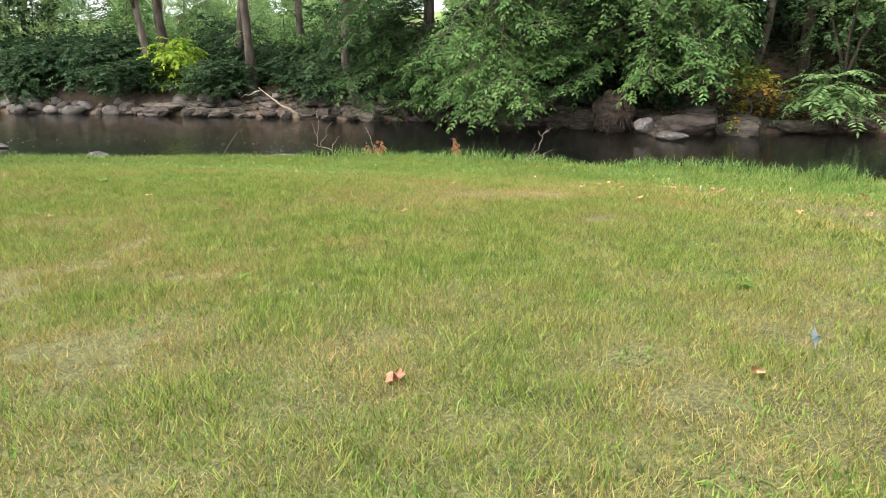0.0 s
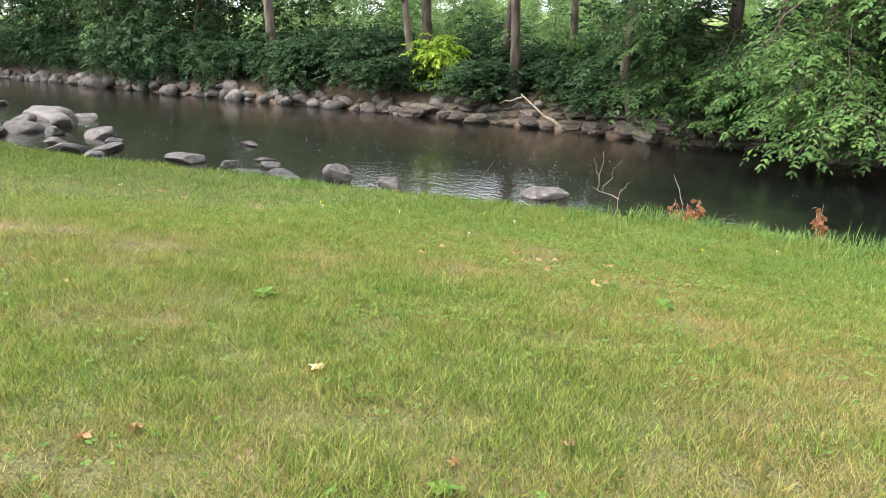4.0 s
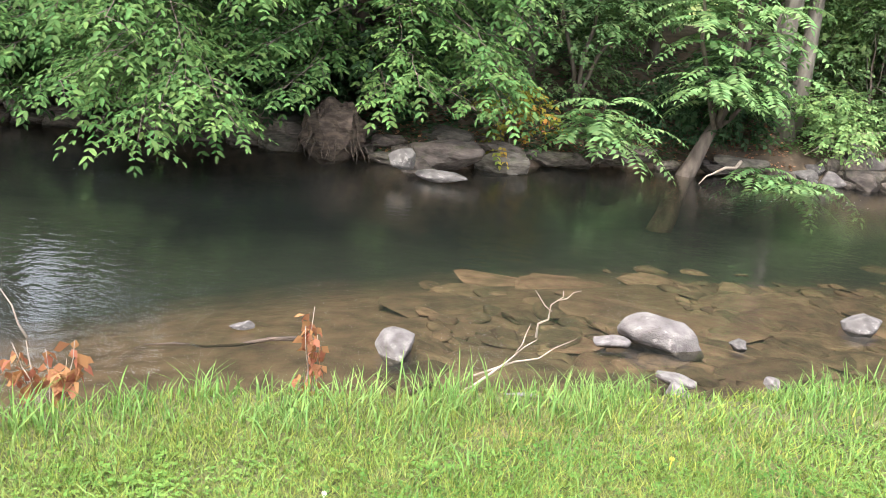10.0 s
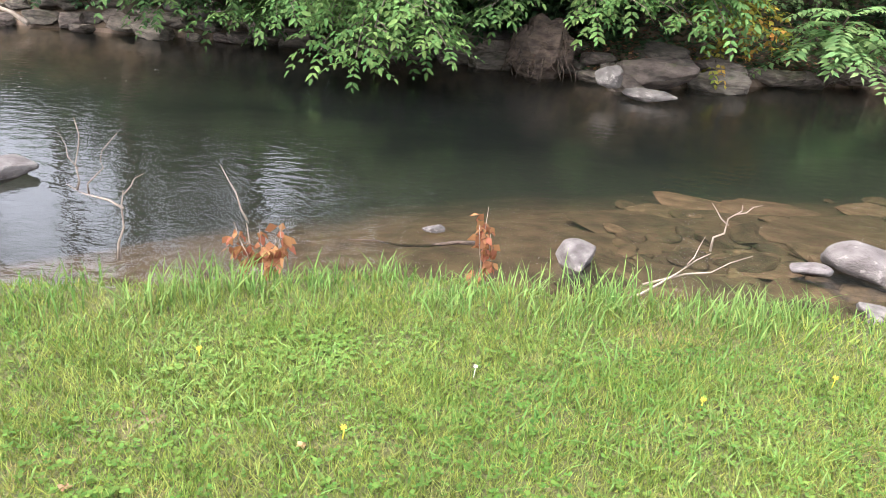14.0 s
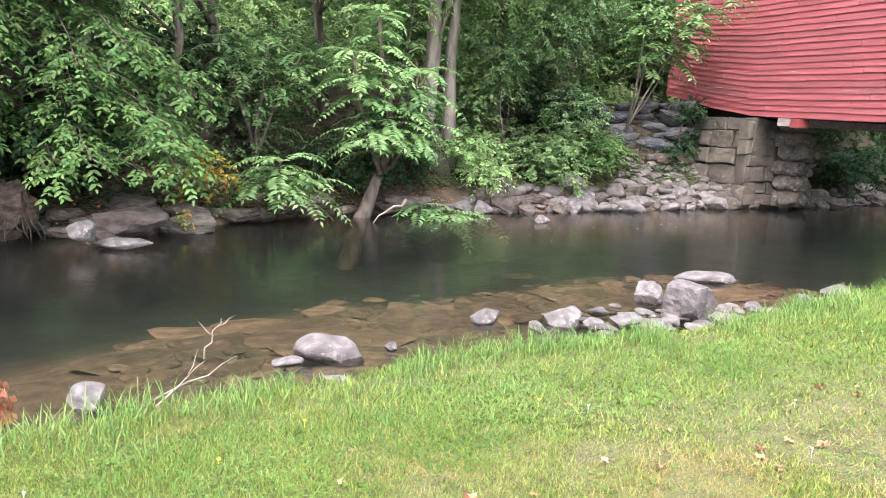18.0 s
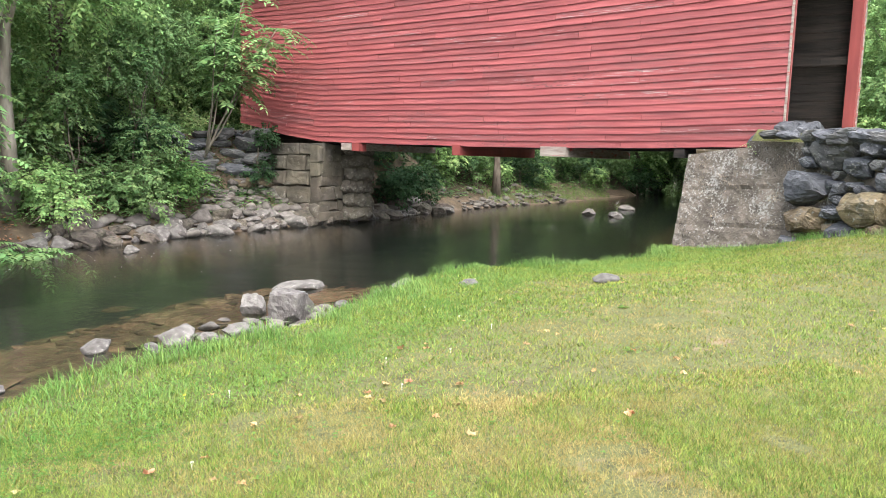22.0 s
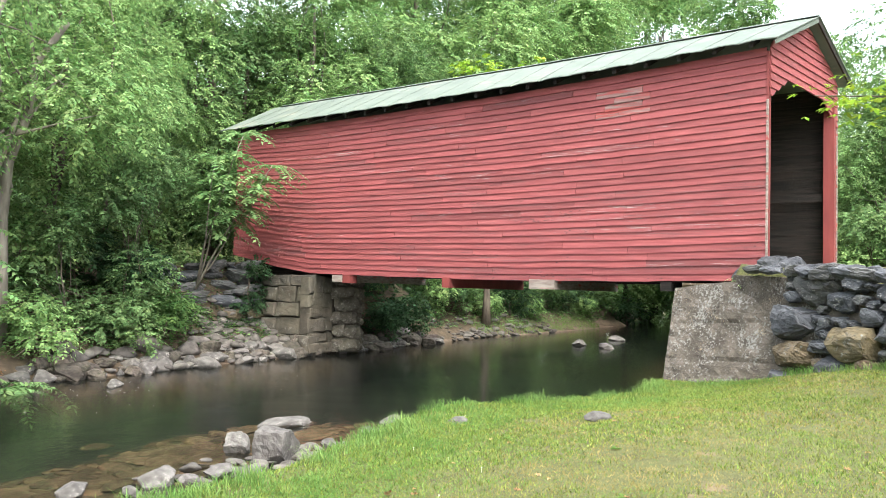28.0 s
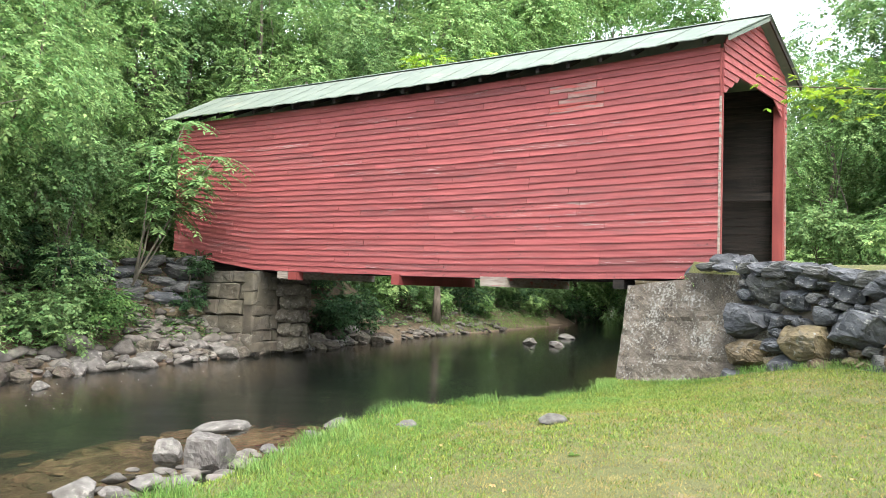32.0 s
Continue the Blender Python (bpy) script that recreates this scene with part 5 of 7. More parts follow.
def frond_plant(at, stems, material, per_stem=14, length=0.85, leaf=0.17, pairs=11, label="", seed=1, bark=None, name="sumac", group=""):
    """A plant with long feathered leaves in whorls at the tops of its stems."""
    r, rg = random.Random(seed), np.random.default_rng(seed)
    root = thing(name, at, label, "shrub", group)
    os_, ds = [], []
    for a, b, ra, whorl in stems:
        pts = bent(a, b, r, 0.08, 6)
        bm = bmesh.new()
        tube(bm, pts, [ra * (1 - 0.6 * i / 5) for i in range(6)], 7)
        n = int(per_stem * whorl)
        for i in range(n):
            f = 0.55 + 0.45 * (i + 0.5) / n
            q = Vector(pts[0]).lerp(Vector(pts[-1]), f) if f < 0.9 else Vector(pts[-1])
            an = i * 2.4 + r.uniform(-0.3, 0.3)
            os_.append(q)
            ds.append((math.cos(an), math.sin(an), r.uniform(0.05, 0.75)))
        part("stem", bm, bark or M_BARK, root)
    v = fronds(np.array(os_, float), np.array(ds, float), length, pairs, leaf, rg)
    leaf_part("frond", v, material, root, "long feathered green leaves")
    return root


def crown(rx, rz, n, r, z0, squash=1.0):
    out = []
    for _ in range(n):
        a, q = r.uniform(0, 6.283), r.uniform(0.1, 1) ** 0.6
        h = r.uniform(0, 1)
        w = math.sin(math.pi * (0.18 + 0.75 * h))
        s = r.uniform(0.30, 0.55) * rx
        out.append((math.cos(a) * rx * q * w, math.sin(a) * rx * q * w * squash, z0 + rz * h, s, s * squash, s * 0.7))
    return out


def gz(x, y):
    return float(ground(x, y))

# ---- the far bank, from upstream to the bridge ----
tr = random.Random(3)
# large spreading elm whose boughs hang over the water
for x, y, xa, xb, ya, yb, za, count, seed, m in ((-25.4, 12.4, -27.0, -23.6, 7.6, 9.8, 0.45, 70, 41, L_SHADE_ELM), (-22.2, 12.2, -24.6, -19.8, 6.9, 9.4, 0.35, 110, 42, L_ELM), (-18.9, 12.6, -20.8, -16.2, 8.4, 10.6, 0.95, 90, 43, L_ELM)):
    z0 = gz(x, y)
    tips = []
    for i in range(count):
        f = (i + tr.random()) / count
        tx, ty, tz = tr.uniform(xa, xb), tr.uniform(ya, yb) + 1.6 * f, za + tr.random() * 0.4 + 5.0 * f ** 1.3
        if -25.2 < tx < -22.3:
            # a low overhang, with open sky above it
            ty, tz = max(ty, 9.4 + tr.random()), min(tz, 1.25 + 0.6 * tr.random())
        tips.append((tx - x, ty - y, tz - z0))
    bough_tree((x, y, z0), 7.5, tips, m, 0.2, 0.135, "spreading elm with leafy boughs hanging over the water", seed=seed, group="elms hanging over the creek")
# their high crowns, added above the view to shade the boughs below
for i, (x, y) in enumerate(((-24.5, 11.5), (-21.5, 11.0), (-18.0, 11.8), (-15.6, 13.6))):
    r = random.Random(900 + i)
    tree((x, y + 1.2, gz(x, y + 1.2)), 10, [(r.uniform(-2.2, 2.2), r.uniform(-2.2, 2.0), r.uniform(4.6, 9.5), 1.3, 1.3, 0.7) for _ in range(22 if i < 2 else 15)], 2200 if i < 2 else 1100, L_SHADE_ELM if i < 2 else L_ELM, None, 0.16, 0.15, 0.55, 0.5, 5, 0.35, "added elm with a high unseen crown that shades the boughs", seed=910 + i, group="elms hanging over the creek", shell=0.35)
# added canopy, out of view, that keeps the bank upstream in shade
for x, y, seed in ((-28.6, 12.6, 951), (-27.0, 11.0, 952), (-36.0, 10.6, 953)):
    r = random.Random(seed)
    tree((x, y, gz(x, y)), 11, [(r.uniform(-2.6, 2.6), r.uniform(-2.4, 2.4), r.uniform(6.8, 10.5), 1.4, 1.4, 0.7) for _ in range(18)], 2200, L_SHADE_ELM, None, 0.15, 0.15, 0.55, 0.5, 5, 0.35, "added bank tree with a high unseen crown that shades the bank", seed=seed, group="trees upstream on the far bank", shell=0.35)
# two feathery shrubs and the leaning trunk
frond_plant((-14.5, 12.7, gz(-14.5, 12.7)), [((0, 0, -0.1), (-0.1, -1.2, 1.2), 0.04, 1.7), ((0, 0, -0.1), (0.5, -1.0, 0.8), 0.03, 1.1), ((0, 0, 0), (-0.45, -0.9, 0.85), 0.03, 1.1)], L_FROND, 13, 1.0, 0.2, 13, "low sumac with long feathered leaves arching to the water", 3)
frond_plant((-13.2, 12.2, gz(-13.2, 12.2) - 0.3), [((0, 0, 0), (1.25, 0.9, 2.5), 0.25, 0.01), ((1.2, 0.85, 2.3), (0.9, 0.5, 5.6), 0.10, 1.9), ((1.2, 0.85, 2.35), (0.2, 0.2, 4.8), 0.06, 1.5), ((1.2, 0.85, 2.35), (1.8, 0.4, 4.5), 0.06, 1.5), ((1.2, 0.85, 2.3), (1.0, 0.1, 3.7), 0.05, 1.4), ((1.15, 0.8, 2.2), (0.5, -0.2, 3.2), 0.05, 1.2), ((1.2, 0.85, 2.3), (1.7, 0.1, 3.3), 0.05, 1.2)], L_FROND, 17, 1.05, 0.2, 14,
            "leaning tree of heaven with bright feathered crown", 5)
frond_plant((-10.9, 13.0, gz(-10.9, 13.0)), [((0, 0, 0), (-0.4, -0.4, 0.9), 0.03, 1.2), ((0, 0, 0), (0.5, -0.5, 0.8), 0.03, 1.2), ((0, 0, 0), (1.1, -0.2, 0.7), 0.03, 1)], L_FROND, 12, 0.9, 0.2, 11, "low sumac with feathered leaves above the stones", 7)
frond_plant((-14.6, 14.5, gz(-14.6, 14.5)), [((0, 0, 0), (0.2, -0.4, 2.6), 0.06, 1.8), ((0, 0, 0), (-0.9, -0.3, 3.2), 0.05, 1.8), ((0, 0, 0), (1.0, -0.3, 2.4), 0.05, 1.5)], L_FROND, 14, 1.0, 0.2, 11, "tall sumac with feathered leaves behind the bank", 9)
frond_plant((-10.6, 16.2, gz(-10.6, 16.2)), [((0, 0, 0), (0.2, -0.4, 4.4), 0.07, 2), ((0, 0, 0), (-1.1, -0.3, 4.8), 0.06, 2), ((0, 0, 0), (1.2, -0.2, 4.0), 0.05, 1.5)], L_FROND, 14, 1.1, 0.22, 11, "tall sumac with feathered leaves behind the bank", 10)
# twin pale trunks
tree((-9.9, 15.0, gz(-9.9, 15)), 10, crown(3.6, 6.5, 20, random.Random(8), 4.5), 2300, L_LIGHT, M_LIGHTBARK, 0.2, 0.15, 0.5, 0.5, 5, 0.4, "twin-trunked tree with pale bark and light green leaves", seed=14,
     trunks=[((0, 0, -0.3), (0.35, 0.2, 9), 0.22, 0.1), ((0.25, 0, -0.1), (1.6, 0.3, 8), 0.18, 0.08)])
tree((-16.6, 14.2, gz(-16.6, 14.2)), 8, crown(2.4, 4.5, 12, random.Random(9), 3.6), 1100, L_DARK, None, 0.12, 0.13, 0.55, 0.45, 5, 0.35, "slender tree with dark leaves on the far bank", seed=15)
tree((-12.2, 18.0, gz(-12.2, 18)), 11, crown(3.0, 6.5, 14, random.Random(12), 4.2), 1500, L_MID, None, 0.15, 0.16, 0.5, 0.5, 5, 0.35, "tall tree with mid-green leaves on the far bank", seed=16)
# shrubs between the twin trunks and the abutment
for (x, y, w, h, m, n, seed, lab) in ((-7.6, 15.6, 1.5, 2.6, L_MID, 700, 21, "leafy maple shrub on the far bank"), (-5.4, 16.2, 1.7, 4.4, L_MID, 1000, 22, "leafy maple sapling beside the wing wall"), (-3.6, 18.6, 2.0, 4.6, L_MID, 900, 23, "leafy maple sapling behind the wing wall"),
                                     (-8.9, 14.4, 1.0, 0.9, L_LIGHT, 420, 24, "lime-green low shrub above the stones"), (-6.6, 14.7, 1.1, 1.0, L_MID, 500, 25, "ground ivy and low leaves above the stones"), (-5.0, 15.2, 1.0, 0.9, L_ELM, 420, 26, "ground ivy and low leaves above the stones"),
                                     (-16.3, 11.6, 0.85, 0.95, L_YELLOW, 120, 27, "shrub with yellow and orange leaves on the bank"), (-12.0, 14.2, 1.2, 1.3, L_DARK, 400, 29, "dark leafy shrub under the trees"),
                                     (-14.0, 15.6, 2.2, 2.0, L_MID, 700, 30, "leafy shrub under the trees"), (-17.6, 14.0, 1.6, 2.6, L_DARK, 700, 31, "dark leafy shrub under the trees"), (-0.8, 16.25, 0.55, 1.5, L_DARK, 330, 32, "ivy hanging over the wing wall")):
    r = random.Random(seed)
    zz = gz(x, y) if seed != 32 else 1.3
    tree((x, y, zz), h, crown(w, h, 9, r, 0.25), n, m, None, 0.04, 0.12 if m is not L_LIME else 0.09, 0.6, 0.32, 4, 0.3, lab, "shrub", seed, category="shrub", shell=0.3)
# big-leafed sapling with feathered leaves before the end of the bridge
frond_plant((-2.6, 16.9, gz(-2.6, 16.9)), [((0, 0, 0), (1.2, -2.0, 4.1), 0.04, 2.2), ((0, 0, 0), (1.3, -1.1, 3.7), 0.03, 2), ((0, 0, 0), (0.4, -1.4, 5.0), 0.03, 2), ((0, 0, 0), (-0.3, -1.0, 4.2), 0.03, 2), ((0, 0, 0), (0.3, -0.8, 3.0), 0.03, 2)], L_FROND, 15, 1.15, 0.22, 11, "tree of heaven reaching across the bridge's end", 12, M_LIGHTBARK)
# taller light crowns seen before the bridge's far end
tree((-7.0, 18.4, gz(-7, 18.4)), 12, crown(3.6, 7.5, 24, random.Random(17), 3.8), 2600, L_LIGHT, None, 0.18, 0.16, 0.45, 0.55, 5, 0.45, "tall box elder with light drooping leaves", seed=33)
tree((-3.6, 20.5, gz(-3.6, 20.5)), 12, crown(3.4, 7.5, 22, random.Random(18), 3.8), 2200, L_LIGHT, None, 0.18, 0.16, 0.45, 0.55, 5, 0.45, "tall box elder with light drooping leaves", seed=34)
# feathered crowns and a lime-green maple that show over the bridge's roof
zr = gz(7.6, 19.0)
frond_plant((7.6, 19.0, zr), [((0, 0, -0.2), (-0.4, -0.2, 11.3 - zr), 0.16, 2.2), ((-0.2, 0, 5.5), (1.3, -0.9, 10.6 - zr), 0.08, 2.0), ((-0.2, 0, 5.0), (-1.3, 0.5, 10.5 - zr), 0.08, 2.0), ((0, 0, 4.5), (0.4, -1.0, 9.8 - zr), 0.07, 2.0)], L_FROND, 15, 1.4, 0.26, 13, "tall tree of heaven rising behind the bridge", 61, M_LIGHTBARK)
zr = gz(13.0, 17.6)
tree((15.5, 16.9, gz(15.5, 16.9)), 14, [(tr.uniform(-2.0, 2.0), tr.uniform(-4.5, 0.0), 14.2 - zr + tr.uniform(-2.6, 0.6), 1.2, 1.2, 0.7) for _ in range(14)], 1300, L_LIME, None, 0.2, 0.2, 0.7, 0.6, 4, 0.4, "lime-green maple crown rising behind the bridge", seed=63)
# upstream: trunks with dark undergrowth
for (x, y, h, rad, z0, lean, n, m, seed, tr_r) in ((-42.2, 8.4, 13, 2.6, 8.0, 0.1, 2400, L_MID, 51, 0.2), (-31.8, 11.1, 13, 2.8, 6.8, -0.1, 2600, L_MID, 52, 0.17), (-33.6, 12.2, 14, 2.6, 7.5, 0.2, 2400, L_MID, 53, 0.17), (-37.4, 12.3, 14, 2.6, 7.5, 0.2, 2200, L_LIGHT, 54, 0.2),
                                                   (-31.0, 12.8, 13, 2.8, 7.5, 0.2, 2000, L_DARK, 55, 0.15), (-54.5, 8.2, 12, 4.0, 3.5, 1.5, 1800, L_DARK, 56, 0.24), (-57.5, 8.8, 12, 4.0, 3.2, 2.0, 1800, L_MID, 57, 0.24), (-48.5, 9.0, 12, 3.2, 2.8, 0.3, 1300, L_DARK, 58, 0.2), (-64, 8.5, 12, 4.4, 2.0, 0.5, 1800, L_MID, 59, 0.2), (-72, 6.0, 11, 4.8, 1.5, 0.5, 1900, L_LIGHT, 60, 0.2),
                                                   (-24.5, 15.5, 12, 3.0, 5.0, 0.2, 700, L_ELM, 62, 0.16), (-20.0, 16.5, 12, 3.0, 4.0, 0.2, 1100, L_MID, 63, 0.16)):
    tree((x, y, gz(x, y)), h, crown(rad, h - z0, 14, random.Random(seed), z0), n, m, None, 0.2, 0.17, 0.5, 0.55, 5, 0.35, "bank tree with a bare grey trunk and high crown" if z0 > 5 else "dense leafy tree upstream on the far bank", seed=seed,
         trunks=[((0, 0, -0.3), (lean, -0.3, h * 0.85), tr_r, tr_r * 0.4)], group="trees upstream on the far bank")
for i, (x, dd, h, rad, m) in enumerate(((-47, 1.5, 7, 2.8, L_DARK), (-50.5, 2.0, 8, 3.2, L_DARK), (-54, 1.6, 8, 3.2, L_MID), (-58, 2.2, 8, 3.4, L_DARK), (-62, 1.8, 8, 3.6, L_MID), (-67, 2.0, 8, 3.8, L_LIGHT), (-73, 2.0, 8, 4.2, L_LIGHT), (-52, 6, 10, 3.6, L_MID), (-60, 7, 10, 3.8, L_DARK), (-69, 7, 10, 4.2, L_MID), (-80, 2, 9, 4.6, L_LIGHT), (-46, 6, 9, 2.6, L_DARK), (-86, -6, 9, 5, L_MID), (-82, -16, 9, 5, L_DARK))):
    y = float(far_edge(x)) + dd
    tree((x, y, gz(x, y)), h, crown(rad, h, 16, random.Random(800 + i), 0.9), 900, m, None, 0.14, 0.27, 0.55, 0.75, 4, 0.35, "dense leafy tree crowding the bank upstream", seed=820 + i, group="dense trees upstream")
BUSH = []
# most undergrowth leaves are coloured dark in place of shade from above
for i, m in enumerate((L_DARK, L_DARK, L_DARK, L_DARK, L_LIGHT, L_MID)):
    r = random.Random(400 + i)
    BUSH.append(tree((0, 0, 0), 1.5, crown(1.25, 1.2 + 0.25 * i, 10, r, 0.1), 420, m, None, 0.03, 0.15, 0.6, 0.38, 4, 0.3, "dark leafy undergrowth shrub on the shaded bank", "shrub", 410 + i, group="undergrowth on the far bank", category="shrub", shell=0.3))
placed = [False] * 6


def bush(x, y, k):
    m = pose(x, y, gz(x, y) - 0.05, 0, 0, tr.uniform(0, 360))
    if placed[k]:
        f = 0.7 if -38 < x < -28 else 1.0
        copy_thing(BUSH[k], m).scale = (1, 1, f)
    else:
        placed[k] = True
        BUSH[k].matrix_basis = m


x = -70.0
while x < -17:
    for d0, d1, kinds in ((0.9, 1.4, (0, 1, 2)), (2.2, 3.2, (0, 1))) if x < -25 else ((0.9, 1.4, (0, 1, 2)), (2.2, 3.2, (0, 1, 3)), (4.0, 5.5, (0, 3, 4, 5)), (6.5, 8.5, (3, 4, 5))):
        xx = x + tr.uniform(-0.6, 0.6)
        bush(xx, float(far_edge(xx)) + tr.uniform(d0, d1), tr.choice(kinds))
    x += 1.5 if x > -50 else 2.4
for x, y, k in ((-16, 15.5, 3), (-13.2, 16.8, 5), (-11.2, 14.9, 0), (-8.2, 17.2, 4), (-6.2, 17.6, 3), (-4.6, 17.0, 0), (-12.4, 20, 4), (-9.2, 20.4, 5), (-15.5, 19, 4), (-18, 18.6, 5), (-21, 18.2, 5), (-3.0, 18.9, 4),
                (5.2, 16.6, 3), (6.6, 17.0, 4), (8.0, 17.2, 3), (9.6, 17.4, 5), (11.2, 17.6, 4), (13, 18, 3), (15, 17.6, 5), (17, 17.6, 4), (19.4, 17.4, 3), (22, 17.6, 4), (25, 18, 5), (28, 17.6, 3), (31, 18, 4), (34, 18, 5), (7, 18.6, 5), (10.4, 19.2, 4), (14, 19.6, 5), (5.6, 15.4, 0), (7.4, 15.8, 1), (37, 17, 3), (38, 14, 4), (39, 11, 5), (36, 9, 3),
                (7.5, 1.0, 4), (9.5, 2.2, 5), (12, 3.2, 4), (15, 4.2, 3), (10, -1.5, 5), (13, 0.2, 4), (17, 2.6, 5), (20, 4.4, 4), (24, 6.2, 5), (8.6, -4, 4), (11, -4.6, 5), (9.4, -7.4, 4), (12.5, -9, 5), (30, 7, 4), (27, 7.2, 3)):
    bush(x, y, k)
for x, y, k in ((-48.5, 23.3, 4), (-47.0, 25.4, 5), (-45.8, 27.4, 4), (-49.8, 21.5, 5), (-44.5, 29.0, 4), (-51.5, 26.5, 5), (-53, 29, 4)):
    bush(x, y, k)
tree((-34.9, 11.3, gz(-34.9, 11.3)), 2.4, [(0, -0.6, 1.15, 0.7, 0.6, 0.3), (0.5, -0.7, 0.95, 0.5, 0.5, 0.25), (-0.5, -0.6, 0.9, 0.5, 0.5, 0.25), (0.1, -0.8, 0.5, 0.4, 0.4, 0.4)], 150, L_LIME, None, 0.03, 0.2, 0.6, 0.45, 4, 0.4, "bright lime-green sapling on the shaded bank", "sapling", 71)
for i, (x, y, w, h, n) in enumerate(((-40, 12.5, 1.9, 1.5, 380), (-37.5, 15, 2.0, 1.4, 300), (-35.5, 13.6, 1.7, 1.2, 260), (-33.0, 14.6, 1.8, 1.3, 260), (-30.0, 13.4, 1.8, 1.3, 300), (-28.4, 12.6, 1.8, 1.6, 360), (-44, 11.5, 2.2, 2.8, 500), (-42.5, 14.5, 2.2, 2.6, 450))):
    tree((x, y, gz(x, y)), h + 1, crown(w, h, 10, random.Random(600 + i), 0.5), n, (L_LIGHT, L_ELM, L_DARK)[i % 3], None, 0.05, 0.15, 0.5, 0.5, 5, 0.4, "light green sapling behind the shaded bank", "sapling", 620 + i, group="saplings behind the far bank")
# the old tree with three stems on the lawn upstream
root = thing("lawn_tree", (-28.8, -4.95, gz(-28.8, -4.95)), "old tree with three fused grey stems on the lawn", "tree")
for at, top, ra, rb in (((-0.05, 0.42), (0.5, 1.7), 0.235, 0.16), ((0.15, -0.05), (-0.2, -0.35), 0.25, 0.19), ((-0.55, -0.30), (-1.1, -1.0), 0.22, 0.15)):
    bm = bmesh.new()
    axis = bent((*at, -0.25), (*top, 7), tr, 0.015, 12)
    rings = []
    for i, q in enumerate(axis):
        z = max(0.0, q.z)
        r0 = ra + (rb - ra) * i / 11 + 0.11 * math.exp(-z * 3.2)
        ring = []
        for k in range(22):
            an = 2 * math.pi * k / 22
            lobe = 1 + 0.30 * math.exp(-z * 2.6) * math.cos(5 * an + ra * 40) + 0.07 * noise.noise((math.cos(an) * 2.2, math.sin(an) * 2.2, q.z * 0.9)) + 0.035 * (k % 2)
            ring.append(bm.verts.new((q.x + math.cos(an) * r0 * lobe, q.y + math.sin(an) * r0 * lobe, q.z)))
        rings.append(ring)
    for p, q in zip(rings, rings[1:]):
        for k in range(22):
            bm.faces.new((p[k], p[(k + 1) % 22], q[(k + 1) % 22], q[k])).smooth = True
    part("stem", bm, M_TRUNK, root)
bm = bmesh.new()
tube(bm, bent((0.1, 0.75, 1.6), (1.2, 2.6, 5.5), tr, 0.03, 6), [0.17, 0.15, 0.13, 0.11, 0.09, 0.06], 10)
part("fork", bm, M_TRUNK, root)
p, u = lobe_points([(tr.uniform(-3, 3), tr.uniform(-3, 3), 7 + tr.uniform(0, 3), 1.5, 1.5, 1) for _ in range(12)], 900)
leaf_part("crown", sprays(p, u * (1, 1, 0.3), 0.6, 5, 0.18, 0.6, 55, 0.35), L_MID, root)

tree((-30.6, -6.45, gz(-30.6, -6.45)), 8, [(tr.uniform(-2, 2), tr.uniform(-2, 2), 6.5 + tr.uniform(0, 3), 1.3, 1.3, 0.9) for _ in range(8)], 500, L_MID, M_BARK, 0.24, 0.18, 0.6, 0.6, 5, 0.35, "brown-barked tree at the lawn's upstream end", seed=77)

# ---- woods: six kinds, copied ----
KINDS = []
for i, m in enumerate((L_LIGHT, L_LIGHT, L_LIGHT, L_MID, L_LIGHT, L_LIGHT)):
    r = random.Random(200 + i)
    h = 11 + i
    KINDS.append((tree((0, 0, 0), h, crown(3.2, h - 2.2, 28, r, 1.8), 3300, m, None, 0.2, 0.155, 0.55, 0.65, 6, 0.4, "tall leafy woodland tree on the hillside", "woodland_tree", 300 + i, group="woods beyond the creek"), 0))
first = [True] * len(KINDS)


def woods(x, y, s, k=None):
    k = tr.randrange(len(KINDS)) if k is None else k
    m = pose(x, y, gz(x, y) - 0.3, 0, 0, tr.uniform(0, 360))
    if first[k]:
        first[k] = False
        KINDS[k][0].matrix_basis = m
    else:
        copy_thing(KINDS[k][0], m).scale = (s, s, s)


for x, y in ((-24, 24), (-18, 26), (-12, 28), (-6, 27), (1, 27), (7, 25), (11, 29), (16, 25), (4, 33), (-2, 34), (-10, 36), (10, 37), (20, 32), (25, 27), (30, 31), (24, 40), (14, 45), (4, 45), (-8, 47), (32, 42), (38, 34), (44, 28), (40, 46), (26, 52), (10, 55), (-4, 58), (50, 40), (56, 30), (34, 60), (16, 66), (0, 70),
             (12, 20.5), (18, 20), (25, 21), (33, 21), (42, 20), (9, 22), (48, 14), (55, 8), (40, 6), (30, -2), (18, -3.5), (22, -8), (28, -12), (14, -13), (36, -6), (46, -4), (34, -18), (20, -20), (44, -16), (56, -10), (60, 0), (58, 18), (68, 26), (12.5, -6.5), (7, 21.5), (14, 22.5), (20, 24), (28, 24), (36, 26), (9, 31), (17, 30), (26, 34), (0, 24.5), (-4, 30), (21, 21), (30, 38), (12, 41), (2, 39), (19, 38), (37, 40), (48, 34), (22, 46), (8, 49), (45, 10), (50, 20), (26, -5), (32, 4),
             (-84, 52), (-74, 62), (-68, 22), (-80, 14), (-96, 44), (-78, -2), (-84, -14), (-90, 4), (-76, -24), (-92, 20), (-60, 72), (-104, 30), (-46, 78),
             # unseen trees behind the view, added for reflections and to close the scene
             (-30, -36), (-12, -38), (8, -34), (-50, -32), (26, -34)):
    woods(x, y, 1)
